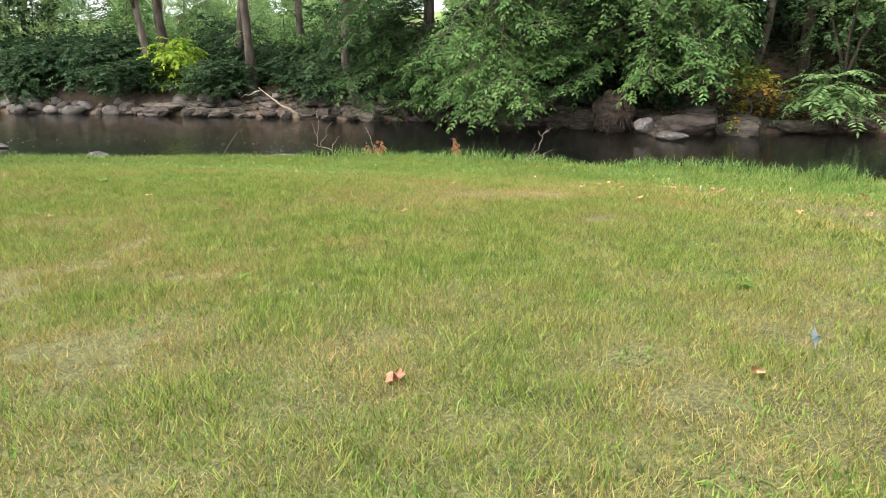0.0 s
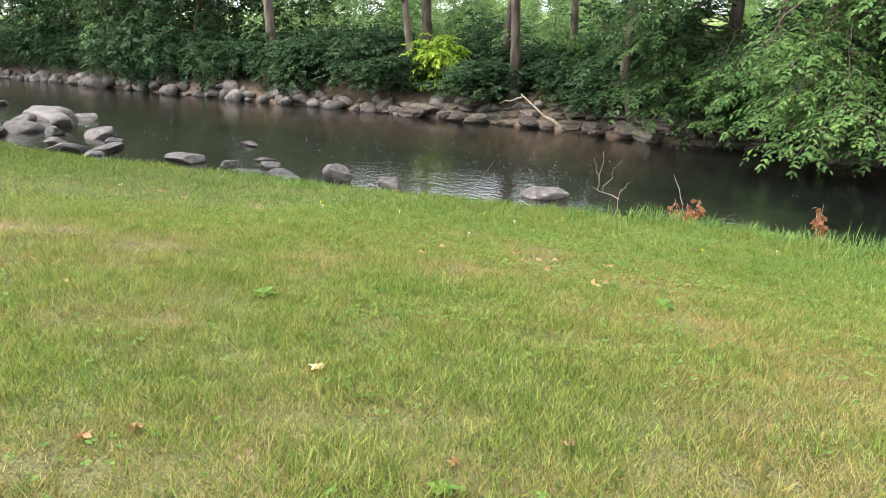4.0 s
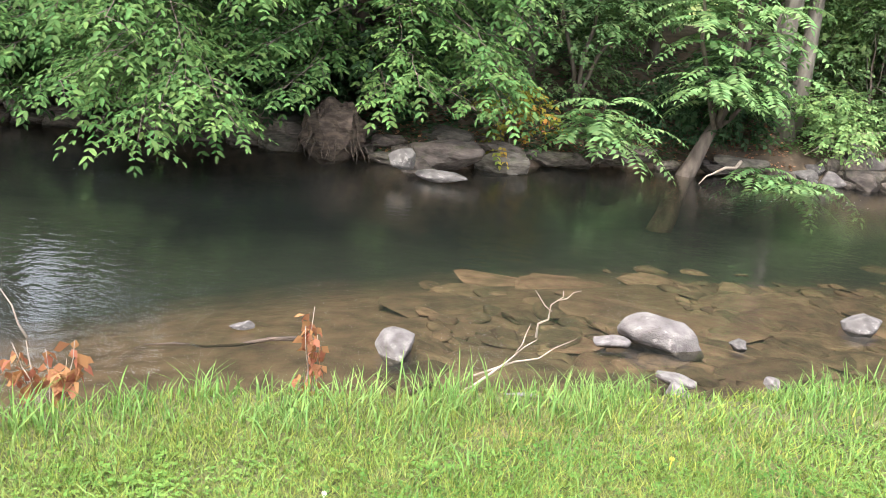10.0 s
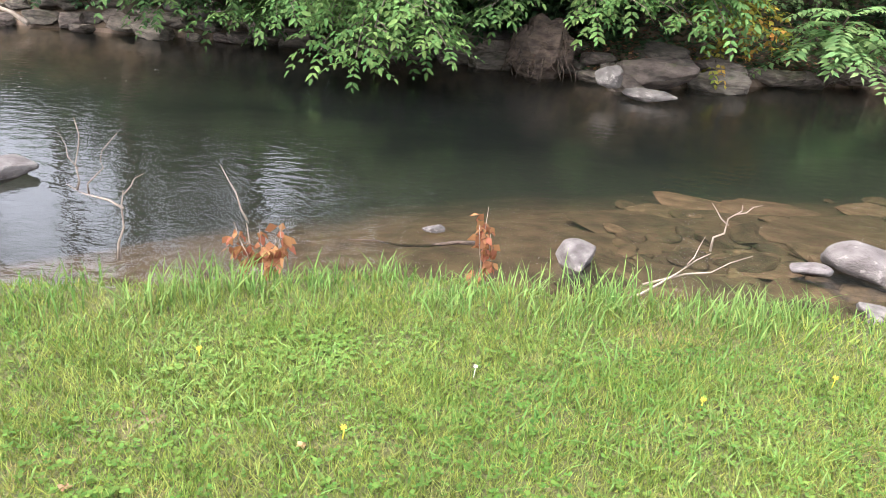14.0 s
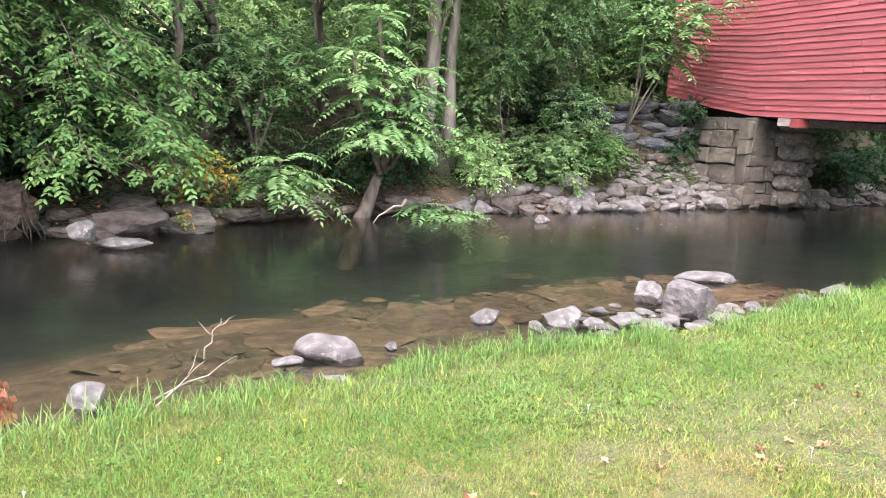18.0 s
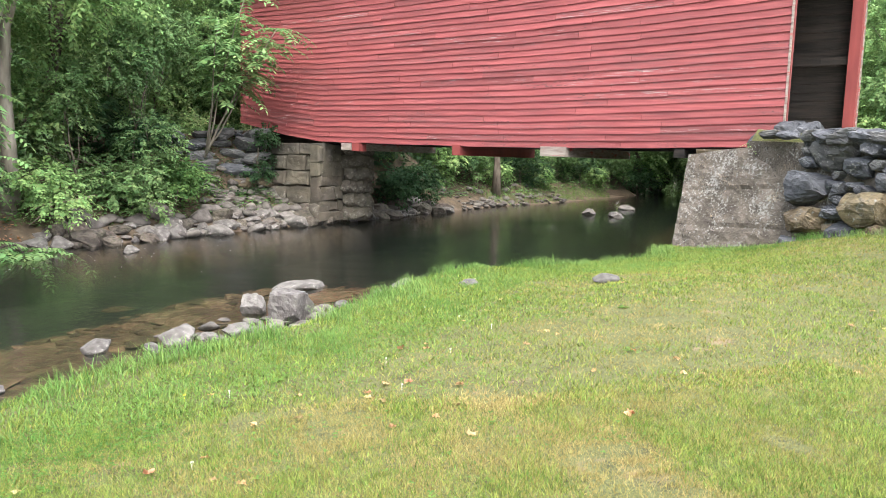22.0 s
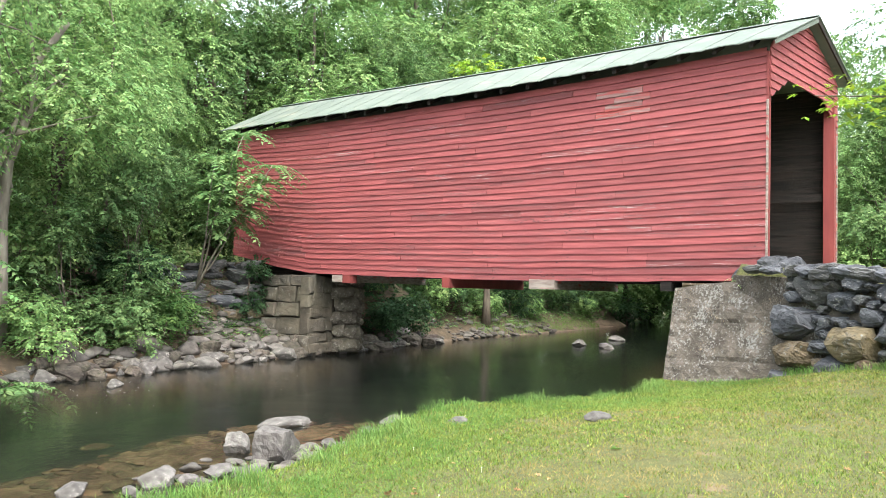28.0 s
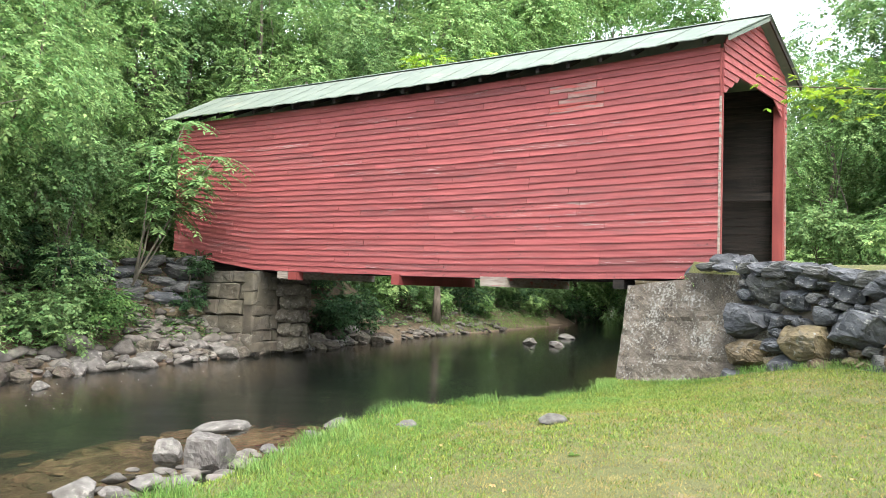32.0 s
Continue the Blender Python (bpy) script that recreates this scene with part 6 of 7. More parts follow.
for x, y, s in ((26, 6.3, 1.3), (34, 8.2, 1.5), (42, 10.5, 1.7), (14, -1.5, 0.72), (19, 1.5, 0.8), (24, 3.0, 0.9), (29, 3.5, 1.0), (35, 5, 1.1), (44, 8, 1.6), (40, 18.5, 1.8), (30, 20, 1.7), (24, 22, 1.7), (18, 23.5, 1.6), (12, 25, 1.6), (6, 27, 1.6), (34, 26, 1.9), (52, 14, 2.0), (48, 2, 1.1), (22, 30, 1.8), (0, 30, 1.6), (28, 12.5 + 18, 1.8), (17, -5, 1.4), (-8, 30, 1.5), (60, 20, 2.2), (56, 28, 2.1), (-78, 34, 0.45), (-70, 38, 0.45), (-62, 42, 0.42), (-54, 46, 0.42), (-46, 48, 0.42), (-38, 50, 0.42), (-66, 46, 0.45), (-50, 54, 0.45), (-30, 46, 0.42), (-58, 50, 0.42), (-42, 56, 0.45), (-34, 56, 0.45), (-74, 46, 0.6), (-82, 42, 0.6), (-57, 41, 0.5), (-54, 43.5, 0.45), (-60.5, 40, 0.5), (-50, 36, 0.4), (-63, 36, 0.45), (-46, 31, 0.36), (-66, 33, 0.5), (-58, 37, 0.5), (-72, 36, 0.55), (-64, 41, 0.55), (-53, 40, 0.5), (-49, 42, 0.5), (-44, 38, 0.45), (-76, 40, 0.6), (-69, 44, 0.6), (-60, 45, 0.6), (-40, 43, 0.45), (-36, 40, 0.45)):
    woods(x, y, s)
for x, y, s in ((54, 20.5, 2.3), (58, 23, 2.4), (64, 22, 2.5), (44, 22, 2.2), (48, 24.5, 2.3), (36, 22, 2.1)):
    woods(x, y, s, 5)
# maple bough that reaches into the view from a tree beside the road bank
mx, my = -7.6, -8.2
root = thing("maple_tree", (mx, my, gz(mx, my)), "maple with a bough of pointed yellow-green leaves", "tree")
bm = bmesh.new()
zb = gz(mx, my)
tube(bm, bent((0, 0, -0.3), (0.4, -0.3, 8), tr, 0.03, 7), [0.3, 0.24, 0.22, 0.2, 0.17, 0.13, 0.08], 10)
bough = bent((0.1, -0.1, 3.2), (-1.2, 6.0, 4.75 - zb), tr, 0.05, 8)
tube(bm, bough, [0.07, 0.055, 0.045, 0.034, 0.026, 0.018, 0.012, 0.006], 6)
part("trunk", bm, M_BARK, root)


def maple_leaves(o, size, rg):
    """Five-pointed leaves: three crossing blades each."""
    n = len(o)
    base = rg.uniform(0, 6.283, n)
    out = []
    for da, s in ((0, 1.0), (0.85, 0.82), (-0.85, 0.82), (1.9, 0.5), (-1.9, 0.5)):
        a = base + da
        ld = np.stack([np.cos(a), np.sin(a), rg.normal(-0.35, 0.2, n)], 1)
        ld = unit(ld)
        lw = unit(np.cross(ld, (0, 0, 1.0)))
        sc = (size * s * rg.uniform(0.8, 1.2, n))[:, None]
        out.append(np.stack([o, o + ld * sc * 0.5 + lw * sc * 0.2, o + ld * sc, o + ld * sc * 0.5 - lw * sc * 0.2], 1))
    return np.concatenate(out, 0).reshape(-1, 3)


rg = np.random.default_rng(77)
o = []
for i in range(330):
    f = rg.uniform(0.45, 1.0)
    k = min(6, int(f * 7))
    q = np.array(bough[k].lerp(bough[k + 1], f * 7 - k))
    o.append(q + rg.normal(0, 1, 3) * (0.42 * (1.12 - f) + 0.10, 0.42 * (1.12 - f) + 0.10, 0.36 * (1.15 - f) + 0.07))
leaf_part("bough_leaves", maple_leaves(np.array(o), 0.115, rg), L_LIME, root, "pointed yellow-green maple leaves")
p, u = lobe_points([(rg.uniform(-2, 2.5), rg.uniform(-3, 1.0), 5.5 + rg.uniform(0, 4), 1.5, 1.5, 1) for _ in range(12)], 700)
leaf_part("crown", sprays(p, u * (1, 1, 0.3), 0.6, 5, 0.16, 0.7, 55, 0.35), L_LIGHT, root)

# ---- roads ----
def road(name, line, width, label):
    """A strip laid on the ground along a line of points."""
    v, f = [], []
    pts = [Vector((*p, 0)) for p in line]
    dense = []
    for a, b in zip(pts, pts[1:]):
        n = max(2, int((b - a).length / 0.6))
        dense += [a.lerp(b, i / n) for i in range(n)]
    dense.append(pts[-1])
    for i, p in enumerate(dense):
        t = (dense[min(i + 1, len(dense) - 1)] - dense[max(0, i - 1)]).normalized()
        o = Vector((-t.y, t.x, 0)) * width / 2
        for k in range(7):
            q = p + o * (1 - k / 3)
            v.append((q.x, q.y, gz(q.x, q.y) + 0.012 + 0.02 * (1 - abs(k - 3) / 3)))
        if i:
            for k in range(6):
                b0 = 7 * i + k
                f.append((b0 - 7, b0, b0 + 1, b0 - 6))
    ob = link_mesh(name, v, f, M_GRAVEL, None, True)
    return tagged(ob, label, "road", kind="structure")


road("road_near", [(2.25, -1.1), (2.3, -4), (2.0, -9), (0.5, -18), (-6, -40)], 3.4, "pale gravel road leading onto the bridge")
road("road_far", [(2.2, 18.7), (1.2, 21), (-3, 23.2), (-12, 24.2), (-30, 25), (-60, 27)], 3.6, "pale gravel road behind the far bank")

# ---- the lawn's grass ----
GR = np.random.default_rng(19)
LINE = np.array([(-13, -7), (-14, -5.8), (-15, -5.2), (-16, -4.3), (-17, -3.6), (-17.6, -2.4), (-17.8, -1.4), (-17.4, -2.6), (-18.3, -3.5)])


def patch(x, y):
    """Slow patches over the lawn, about -1 to 1."""
    return (np.sin(x * 1.9 + 1.3 * np.sin(y * 1.1)) + np.sin(y * 2.3 + 1.7 * np.sin(x * 0.8 + 1)) + np.sin(x * 4.1 - y * 3.3) * 0.7 + np.sin(x * 7.3 + y * 6.1 + 2 * np.sin(y * 3)) * 0.5) / 3.2


def to_line(x, y):
    d = np.full(len(x), 1e9)
    for p in LINE:
        d = np.minimum(d, np.hypot(x - p[0], y - p[1]))
    return d


def blades(x, y, h, w, lean, material, name, label, category):
    n = len(x)
    z = ground(x, y) - 0.004
    a = GR.uniform(0, 6.283, n)
    b = GR.uniform(0, 6.283, n)
    s = np.stack([np.cos(a) * w, np.sin(a) * w, np.zeros(n)], 1)
    p = np.stack([x, y, z], 1)
    tip = p + np.stack([np.cos(b) * lean * h, np.sin(b) * lean * h, h], 1)
    v = np.stack([p - s, p + s, tip], 1).reshape(-1, 3)
    ob = new(name, array_mesh(name, v, np.arange(len(v)), 3, material))
    return tagged(ob, label, category, kind="stuff")


def lawn_points(n):
    x = GR.uniform(-34, -1.5, n)
    e = near_edge(x)
    y = e + 0.45 - GR.uniform(0, 1, n) * 11.5
    d = to_line(x, y)
    keep = GR.uniform(0, 1, n) < np.where(d < 3.0, 1.0, np.where(d < 6, 0.5, 0.5))
    keep &= ~((x > wall_x(y) - 0.3) & (y < 1.0))
    return x[keep], y[keep]


def close_points(n):
    """A denser sowing where the walk passes."""
    k = GR.integers(0, len(LINE) - 1, n)
    f = GR.uniform(0, 1, n)
    c = LINE[k] + (LINE[k + 1] - LINE[k]) * f[:, None]
    r, a = 3.4 * np.sqrt(GR.uniform(0, 1, n)), GR.uniform(0, 6.283, n)
    x, y = c[:, 0] + r * np.cos(a), c[:, 1] + r * np.sin(a)
    m = y < near_edge(x) + 0.3
    return x[m], y[m]


x, y = lawn_points(1500000)
x2, y2 = close_points(800000)
x, y = np.concatenate([x, x2]), np.concatenate([y, y2])
pt = patch(x, y) * 0.8 + 0.75 * patch(x * 3.3 + 5, y * 3.3)
dn = near_edge(x) - y
keep = (pt < 0.72) | (GR.uniform(0, 1, len(x)) < 0.28) | (dn < 1.2)
x, y, pt, dn = x[keep], y[keep], pt[keep], dn[keep]
dry = 0.52 * smooth(1.1, 2.1, dn) * smooth(4.6, 3.2, dn) * smooth(-19.5, -16.5, x) * smooth(-8.5, -12.5, x)
dry = dry + 0.16 * smooth(4.0, 5.5, dn) * smooth(-18, -15, x)
lush = 0.08 * smooth(-17, -20, x)
green = GR.uniform(-0.75, 0.9, len(x)) > pt * 1.1 - 0.95 * smooth(2.2, 0.6, dn) - 0.08 + dry - lush
far_d = to_line(x, y)
h = GR.uniform(0.014, 0.046, len(x)) * (1 + 0.35 * smooth(1.6, 0.2, dn)) * (1 + 0.45 * patch(x * 5.1 + 3, y * 5.1))
w = np.where(far_d < 3.0, 0.0023, np.where(far_d < 6, 0.0046, 0.0072)) * GR.uniform(0.7, 1.3, len(x))
ln = GR.uniform(0.1, 1.3, len(x))
g = green
blades(x[g], y[g], h[g], w[g], ln[g], L_GRASS, "lawn_grass", "short mown green grass", "grass")
g = ~green
blades(x[g], y[g], h[g] * 0.75, w[g] * 0.75, ln[g] * 1.1, L_STRAW, "dry_grass", "dry straw-coloured grass in worn patches", "grass")


def clover(n, reach=1.3):
    """Low three-leafed plants in clumps, thickest near the creek."""
    cx = GR.uniform(-30, -6, n)
    cd = np.abs(GR.normal(0, reach, n)) + 0.1
    keep = (cx < -16.8) | (cd < 1.1) | (GR.uniform(0, 1, n) < 0.2)
    cx, cd = cx[keep], cd[keep]
    n = len(cx)
    cy = near_edge(cx) - cd
    k = 26
    x = (cx[:, None] + GR.normal(0, 0.16, (n, k))).ravel()
    y = (cy[:, None] + GR.normal(0, 0.16, (n, k))).ravel()
    z = ground(x, y) + GR.uniform(0.008, 0.035, len(x))
    c = np.stack([x, y, z], 1)
    a0 = GR.uniform(0, 6.283, len(x))
    out = []
    for i in range(3):
        a = a0 + i * 2.094
        d = np.stack([np.cos(a), np.sin(a), GR.uniform(-0.1, 0.45, len(x))], 1)
        s = np.stack([-np.sin(a), np.cos(a), np.zeros(len(x))], 1)
        l = GR.uniform(0.008, 0.017, (len(x), 1))
        out.append(np.stack([c, c + d * l * 0.6 + s * l * 0.55, c + d * l * 1.15, c + d * l * 0.6 - s * l * 0.55], 1))
    v = np.concatenate(out).reshape(-1, 3)
    ob = new("clover", array_mesh("clover", v, np.arange(len(v)), 4, L_CLOVER))
    return tagged(ob, "low clover and weeds in the lawn", "clover", kind="stuff")


clover(950)
clover(800, 4.5)


def tall_grass(n, name, material, label, place, hmin, hmax, bend=0.5):
    """Arching blades in three joints each."""
    x, y = place(n)
    n = len(x)
    h = GR.uniform(hmin, hmax, n) * (0.75 + 0.5 * patch(x * 1.7, y * 1.7)) * np.interp(x, [-21, -18.5], [0.55, 1.0])
    z = ground(x, y) - 0.01
    a = GR.uniform(0, 6.283, n)
    lean = GR.uniform(0.15, 1.0, n) * bend
    dx, dy = np.cos(a) * lean, np.sin(a) * lean + 0.12
    sx, sy = -np.sin(a), np.cos(a)
    w = GR.uniform(0.0018, 0.0042, n)
    rows = []
    for f, wf in ((0, 0.8), (0.4, 1.0), (0.75, 0.7), (1.0, 0.05)):
        c = np.stack([x + dx * h * f * f, y + dy * h * f * f, z + h * (f - 0.35 * lean * f * f)], 1)
        s = np.stack([sx * w * wf, sy * w * wf, np.zeros(n)], 1)
        rows.append((c - s, c + s))
    quads = [np.stack([p[0], p[1], q[1], q[0]], 1) for p, q in zip(rows, rows[1:])]
    v = np.stack(quads, 1).reshape(-1, 3)
    ob = new(name, array_mesh(name, v, np.arange(len(v)), 4, material))
    return tagged(ob, label, "grass", kind="stuff")


def fringe(n):
    k = n // 16
    cx = np.where(GR.uniform(0, 1, k) < 0.9, GR.uniform(-23.5, -2.6, k), GR.uniform(-31, -23.5, k))
    cd = GR.normal(-0.22, 0.15, k)
    x = (cx[:, None] + GR.normal(0, 0.09, (k, 16))).ravel()
    y = near_edge(x) - (cd[:, None] + GR.normal(0, 0.07, (k, 16))).ravel()
    m = (ground(x, y) > 0.25) & (np.repeat(patch(cx * 2.1, cd + 3), 16) > -0.45)
    return x[m], y[m]


def verge(n):
    x = GR.uniform(-22, -2.6, n)
    y = near_edge(x) - np.abs(GR.normal(0.1, 0.6, n))
    return x, y


tall_grass(15000, "bank_grass", L_TALL, "long bright green grass along the creek's edge", fringe, 0.08, 0.26, 1.0)
tall_grass(36000, "verge_grass", L_TALL, "longer fresh grass near the creek's edge", verge, 0.03, 0.09, 1.3)


def far_grass(n):
    x = GR.uniform(14, 30, n)
    y = far_edge(x) + np.abs(GR.normal(0.6, 0.6, n))
    return x, y


tall_grass(5000, "far_grass", L_TALL, "grass on the bank beyond the bridge", far_grass, 0.2, 0.5, 0.6)


# ---- fallen leaves ----
def leaf_shape(seed, material, size):
    """A curled dry leaf with pointed lobes."""
    r = random.Random(seed)
    bm = bmesh.new()
    n = 15
    c = bm.verts.new((0, 0, 0.012))
    ring = []
    for i in range(n):
        a = 2 * math.pi * i / n
        d = size * (0.68 if i % 3 else 1.0) * r.uniform(0.7, 1.1) * (0.75 + 0.25 * math.cos(a))
        ring.append(bm.verts.new((math.cos(a) * d, math.sin(a) * d, abs(r.gauss(0, 0.012)) + 0.25 * d * (0.4 if i % 2 else 0.1))))
    for i in range(n):
        bm.faces.new((c, ring[i], ring[(i + 1) % n]))
    bmesh.ops.solidify(bm, geom=bm.faces[:], thickness=0.0015)
    me = bpy.data.meshes.new("fallen_leaf")
    bm.to_mesh(me)
    bm.free()
    me.materials.append(material)
    return me


M_TANLEAF = mat("dry_tan_leaf", (0.36, 0.23, 0.11), (0.50, 0.36, 0.19), scale=30, rough=0.8, bump=0.3, per_object=0.25, spread=0.02)
M_RUSTLEAF = mat("dry_rust_leaf", (0.40, 0.20, 0.10), (0.54, 0.32, 0.17), scale=30, rough=0.8, bump=0.3, per_object=0.25, spread=0.02)
LEAVES = [leaf_shape(i, M_RUSTLEAF if i % 3 == 0 else M_TANLEAF, 0.045 + 0.006 * (i % 4)) for i in range(8)]
lr = random.Random(4)


def fallen(x, y, k=None, s=1.0):
    k = lr.randrange(8) if k is None else k
    ob = new("fallen_leaf", LEAVES[k])
    ob.matrix_world = pose(x, y, gz(x, y) + 0.012, lr.uniform(-12, 12), lr.uniform(-12, 12), lr.uniform(0, 360)) @ Matrix.Diagonal((s, s, s, 1))
    return tagged(ob, "curled tan fallen leaf on the lawn" if k % 3 else "curled rust-brown fallen leaf on the lawn", "leaf", "fallen leaves on the lawn")


for x, y in ((-14.13, -5.37), (-13.24, -4.76), (-17.3, -4.4), (-15.1, -1.5), (-13.46, -2.09), (-21.79, -2.59), (-21.02, -3.01), (-19.96, -2.9), (-18.8, -2.06), (-18.59, -2.38), (-18.08, -1.34), (-18.26, -1.86), (-17.69, -1.84), (-20.32, -3.56), (-22.83, -2.82), (-23.89, -2.31), (-22.36, -2.6), (-17.51, -1.31),
             (-18.5, -1.71), (-18.34, -1.68), (-18.28, -1.58), (-20.51, -0.46), (-20.91, -0.9), (-19.83, -2.07), (-15.17, -0.33), (-16.14, -0.25), (-15.14, -1.01), (-15.88, -0.36), (-16.06, -0.85), (-14.58, -0.36), (-14.7, -0.59), (-14.21, -0.85), (-14.25, -0.45), (-13.19, 0.17), (-12.31, -0.52), (-12.91, -0.63), (-12.96, -1.57), (-14.67, -0.43), (-9.02, -3.07), (-21.5, -0.5), (-18.1, -1.27)):
    fallen(x, y, s=0.85)
for _ in range(85):
    x = lr.uniform(-28, -9)
    fallen(x, float(near_edge(x)) - lr.uniform(0.8, 6.5), s=lr.uniform(0.55, 0.95))
bm = bmesh.new()
c = bm.verts.new((0, 0, 0.02))
ring = []
for a, d in ((-0.3, 0.028), (0.1, 0.055), (0.35, 0.024), (0.8, 0.050), (1.1, 0.026), (1.5, 0.078), (1.8, 0.028), (2.3, 0.040), (2.7, 0.020), (3.3, 0.046), (3.9, 0.016), (4.6, 0.060), (5.1, 0.018)):
    ring.append(bm.verts.new((math.cos(a) * d, math.sin(a) * d * 0.5 + 0.2 * d * math.cos(3 * a), 0.02 + math.sin(a) * d * 0.6)))
for k in range(len(ring)):
    bm.faces.new((c, ring[k], ring[(k + 1) % len(ring)]))
bmesh.ops.solidify(bm, geom=bm.faces[:], thickness=0.0015)
M_PALELEAF = mat("silvery_leaf_underside", (0.22, 0.28, 0.29), (0.32, 0.38, 0.40), scale=20, rough=0.6, bump=0.2)
ob = part("silver_leaf", bm, M_PALELEAF)
ob.matrix_world = pose(-13.12, -4.46, gz(-13.12, -4.46) + 0.03, 10, 15, 55) @ Matrix.Diagonal((0.8, 0.8, 0.8, 1))
tagged(ob, "silvery white upturned leaf on the grass", "leaf")


# ---- dead twigs and withered plants at the creek's edge ----
def dead_branch(at, arms, label, material=None, name="dead_branch"):
    root = bmesh.new()
    for pts, r0 in arms:
        tube(root, pts, [r0 * (1 - 0.75 * i / (len(pts) - 1)) for i in range(len(pts))], 5)
    ob = part(name, root, material or M_TWIG)
    ob.location = at
    return tagged(ob, label, "branch")


def zig(a, b, n, amp, seed):
    r = random.Random(seed)
    a, b = Vector(a), Vector(b)
    return [a.lerp(b, i / n) + Vector((r.uniform(-amp, amp), r.uniform(-amp, amp), r.uniform(-amp, amp))) * (1 if 0 < i else 0) for i in range(n + 1)]


dead_branch((-20.3, 1.55, 0.3), [(zig((0, 0, -0.1), (0.05, 0.05, 0.34), 4, 0.02, 1), 0.011), (zig((0.04, 0.04, 0.22), (-0.38, 0.1, 0.28), 4, 0.02, 2), 0.008), (zig((-0.30, 0.08, 0.27), (-0.26, 0.1, 0.68), 5, 0.03, 3), 0.007), (zig((-0.22, 0.08, 0.26), (-0.05, 0.12, 0.62), 5, 0.03, 4), 0.006),
                                 (zig((0.04, 0.05, 0.3), (0.16, 0.08, 0.44), 3, 0.01, 5), 0.005), (zig((-0.28, 0.09, 0.4), (-0.4, 0.1, 0.6), 3, 0.02, 6), 0.004)], "bare forked dead branch standing at the water's edge")
dead_branch((-19.28, 1.35, 0.45), [(zig((0, 0, -0.1), (-0.1, 0.1, 0.18), 3, 0.01, 7), 0.008), (zig((-0.1, 0.1, 0.18), (-0.27, 0.15, 0.46), 4, 0.015, 8), 0.006)], "thin curved dead twig over the water")
dead_branch((-17.42, 1.75, 0.43), [(zig((0, 0, -0.05), (0.42, 0.1, 0.28), 5, 0.02, 9), 0.009), (zig((0.40, 0.1, 0.27), (0.5, 0.12, 0.54), 5, 0.025, 10), 0.007), (zig((0.1, 0.03, 0.06), (0.62, 0.1, 0.26), 5, 0.015, 11), 0.007), (zig((0.46, 0.1, 0.42), (0.36, 0.1, 0.52), 3, 0.01, 12), 0.004),
                                  (zig((0.48, 0.1, 0.48), (0.6, 0.1, 0.55), 3, 0.01, 13), 0.004), (zig((0.3, 0.05, 0.2), (0.36, 0.1, 0.34), 3, 0.01, 14), 0.004)], "pale dead branch leaning over the shallows")
dead_branch((-22.2, 1.1, 0.4), [(zig((0, 0, -0.1), (0.25, 0.2, 0.35), 4, 0.02, 15), 0.006)], "thin dead twig at the water's edge")
dead_branch((-18.7, 3.1, 0.0), [(zig((0.3, 0, 0.03), (-0.7, -0.25, -0.02), 5, 0.03, 16), 0.018)], "dark waterlogged stick in the shallows", M_ROOT)
dead_branch((-29.6, 9.9, 0.55), [(zig((1.2, -0.2, -0.4), (-0.3, -0.3, 0.35), 5, 0.04, 17), 0.05), (zig((-0.2, -0.3, 0.3), (-1.6, 0.2, 0.05), 5, 0.05, 18), 0.03)], "bleached driftwood bough on the bank stones")
dead_branch((-40.9, 7.9, 0.5), [(zig((0.4, 0, -0.4), (-0.4, 0.1, 0.9), 5, 0.03, 19), 0.045)], "pale dead pole leaning on the bank")
dead_branch((-7.8, 14.9, 1.0), [(zig((0.3, 0, 0.1), (-1.6, -0.5, -0.15), 5, 0.05, 20), 0.05), (zig((-1.0, -0.3, -0.05), (-1.9, -0.9, -0.5), 4, 0.05, 21), 0.03)], "bleached log lying on the bank stones")
dead_branch((-12.3, 12.4, 0.35), [(zig((0.6, -0.1, 0.1), (-0.3, -0.5, -0.3), 5, 0.05, 22), 0.04)], "pale root curving into the water")


def withered(at, spots, label, size=0.07):
    """A withered plant: thin stalks with hanging crumpled leaves."""
    root = thing("withered_plant", at, label, "plant")
    bm = bmesh.new()
    o = []
    for x, y, z in spots:
        tube(bm, zig((x * 0.3, y, -0.1), (x, y, z), 4, 0.01, int(abs(x * 90)) + 3), [0.005, 0.004, 0.003, 0.002, 0.002], 4)
        for _ in range(7):
            o.append((x + lr.gauss(0, 0.025), y + lr.gauss(0, 0.025), z - lr.uniform(0, 0.16)))
    part("stalk", bm, M_TWIG, root)
    o = np.array(o)
    d = np.stack([GR.normal(0, 0.5, len(o)), GR.normal(0, 0.5, len(o)), -np.ones(len(o))], 1)
    for k in range(len(o)):
        leaf_part("withered_leaf", sprays(o[k:k + 1], d[k:k + 1], 0.03, 1, size, 0.65, 40, 0.2, GR, 0.4), L_RUST, root, "crumpled orange-brown leaf")
    return root


withered((-19.12, 1.15, 0.52), [(-0.16, 0, 0.22), (-0.04, 0.02, 0.2), (0.1, 0, 0.27), (0.04, 0.03, 0.16), (-0.1, -0.03, 0.14)], "withered rust-coloured plant hanging over the bank")
withered((-18.13, 1.6, 0.38), [(-0.02, 0, 0.38), (0.03, 0.02, 0.32), (0.0, 0, 0.24), (0.04, 0, 0.14), (-0.05, 0, 0.1), (0.0, 0.02, 0.46)], "upright withered orange plant at the water's edge", 0.06)

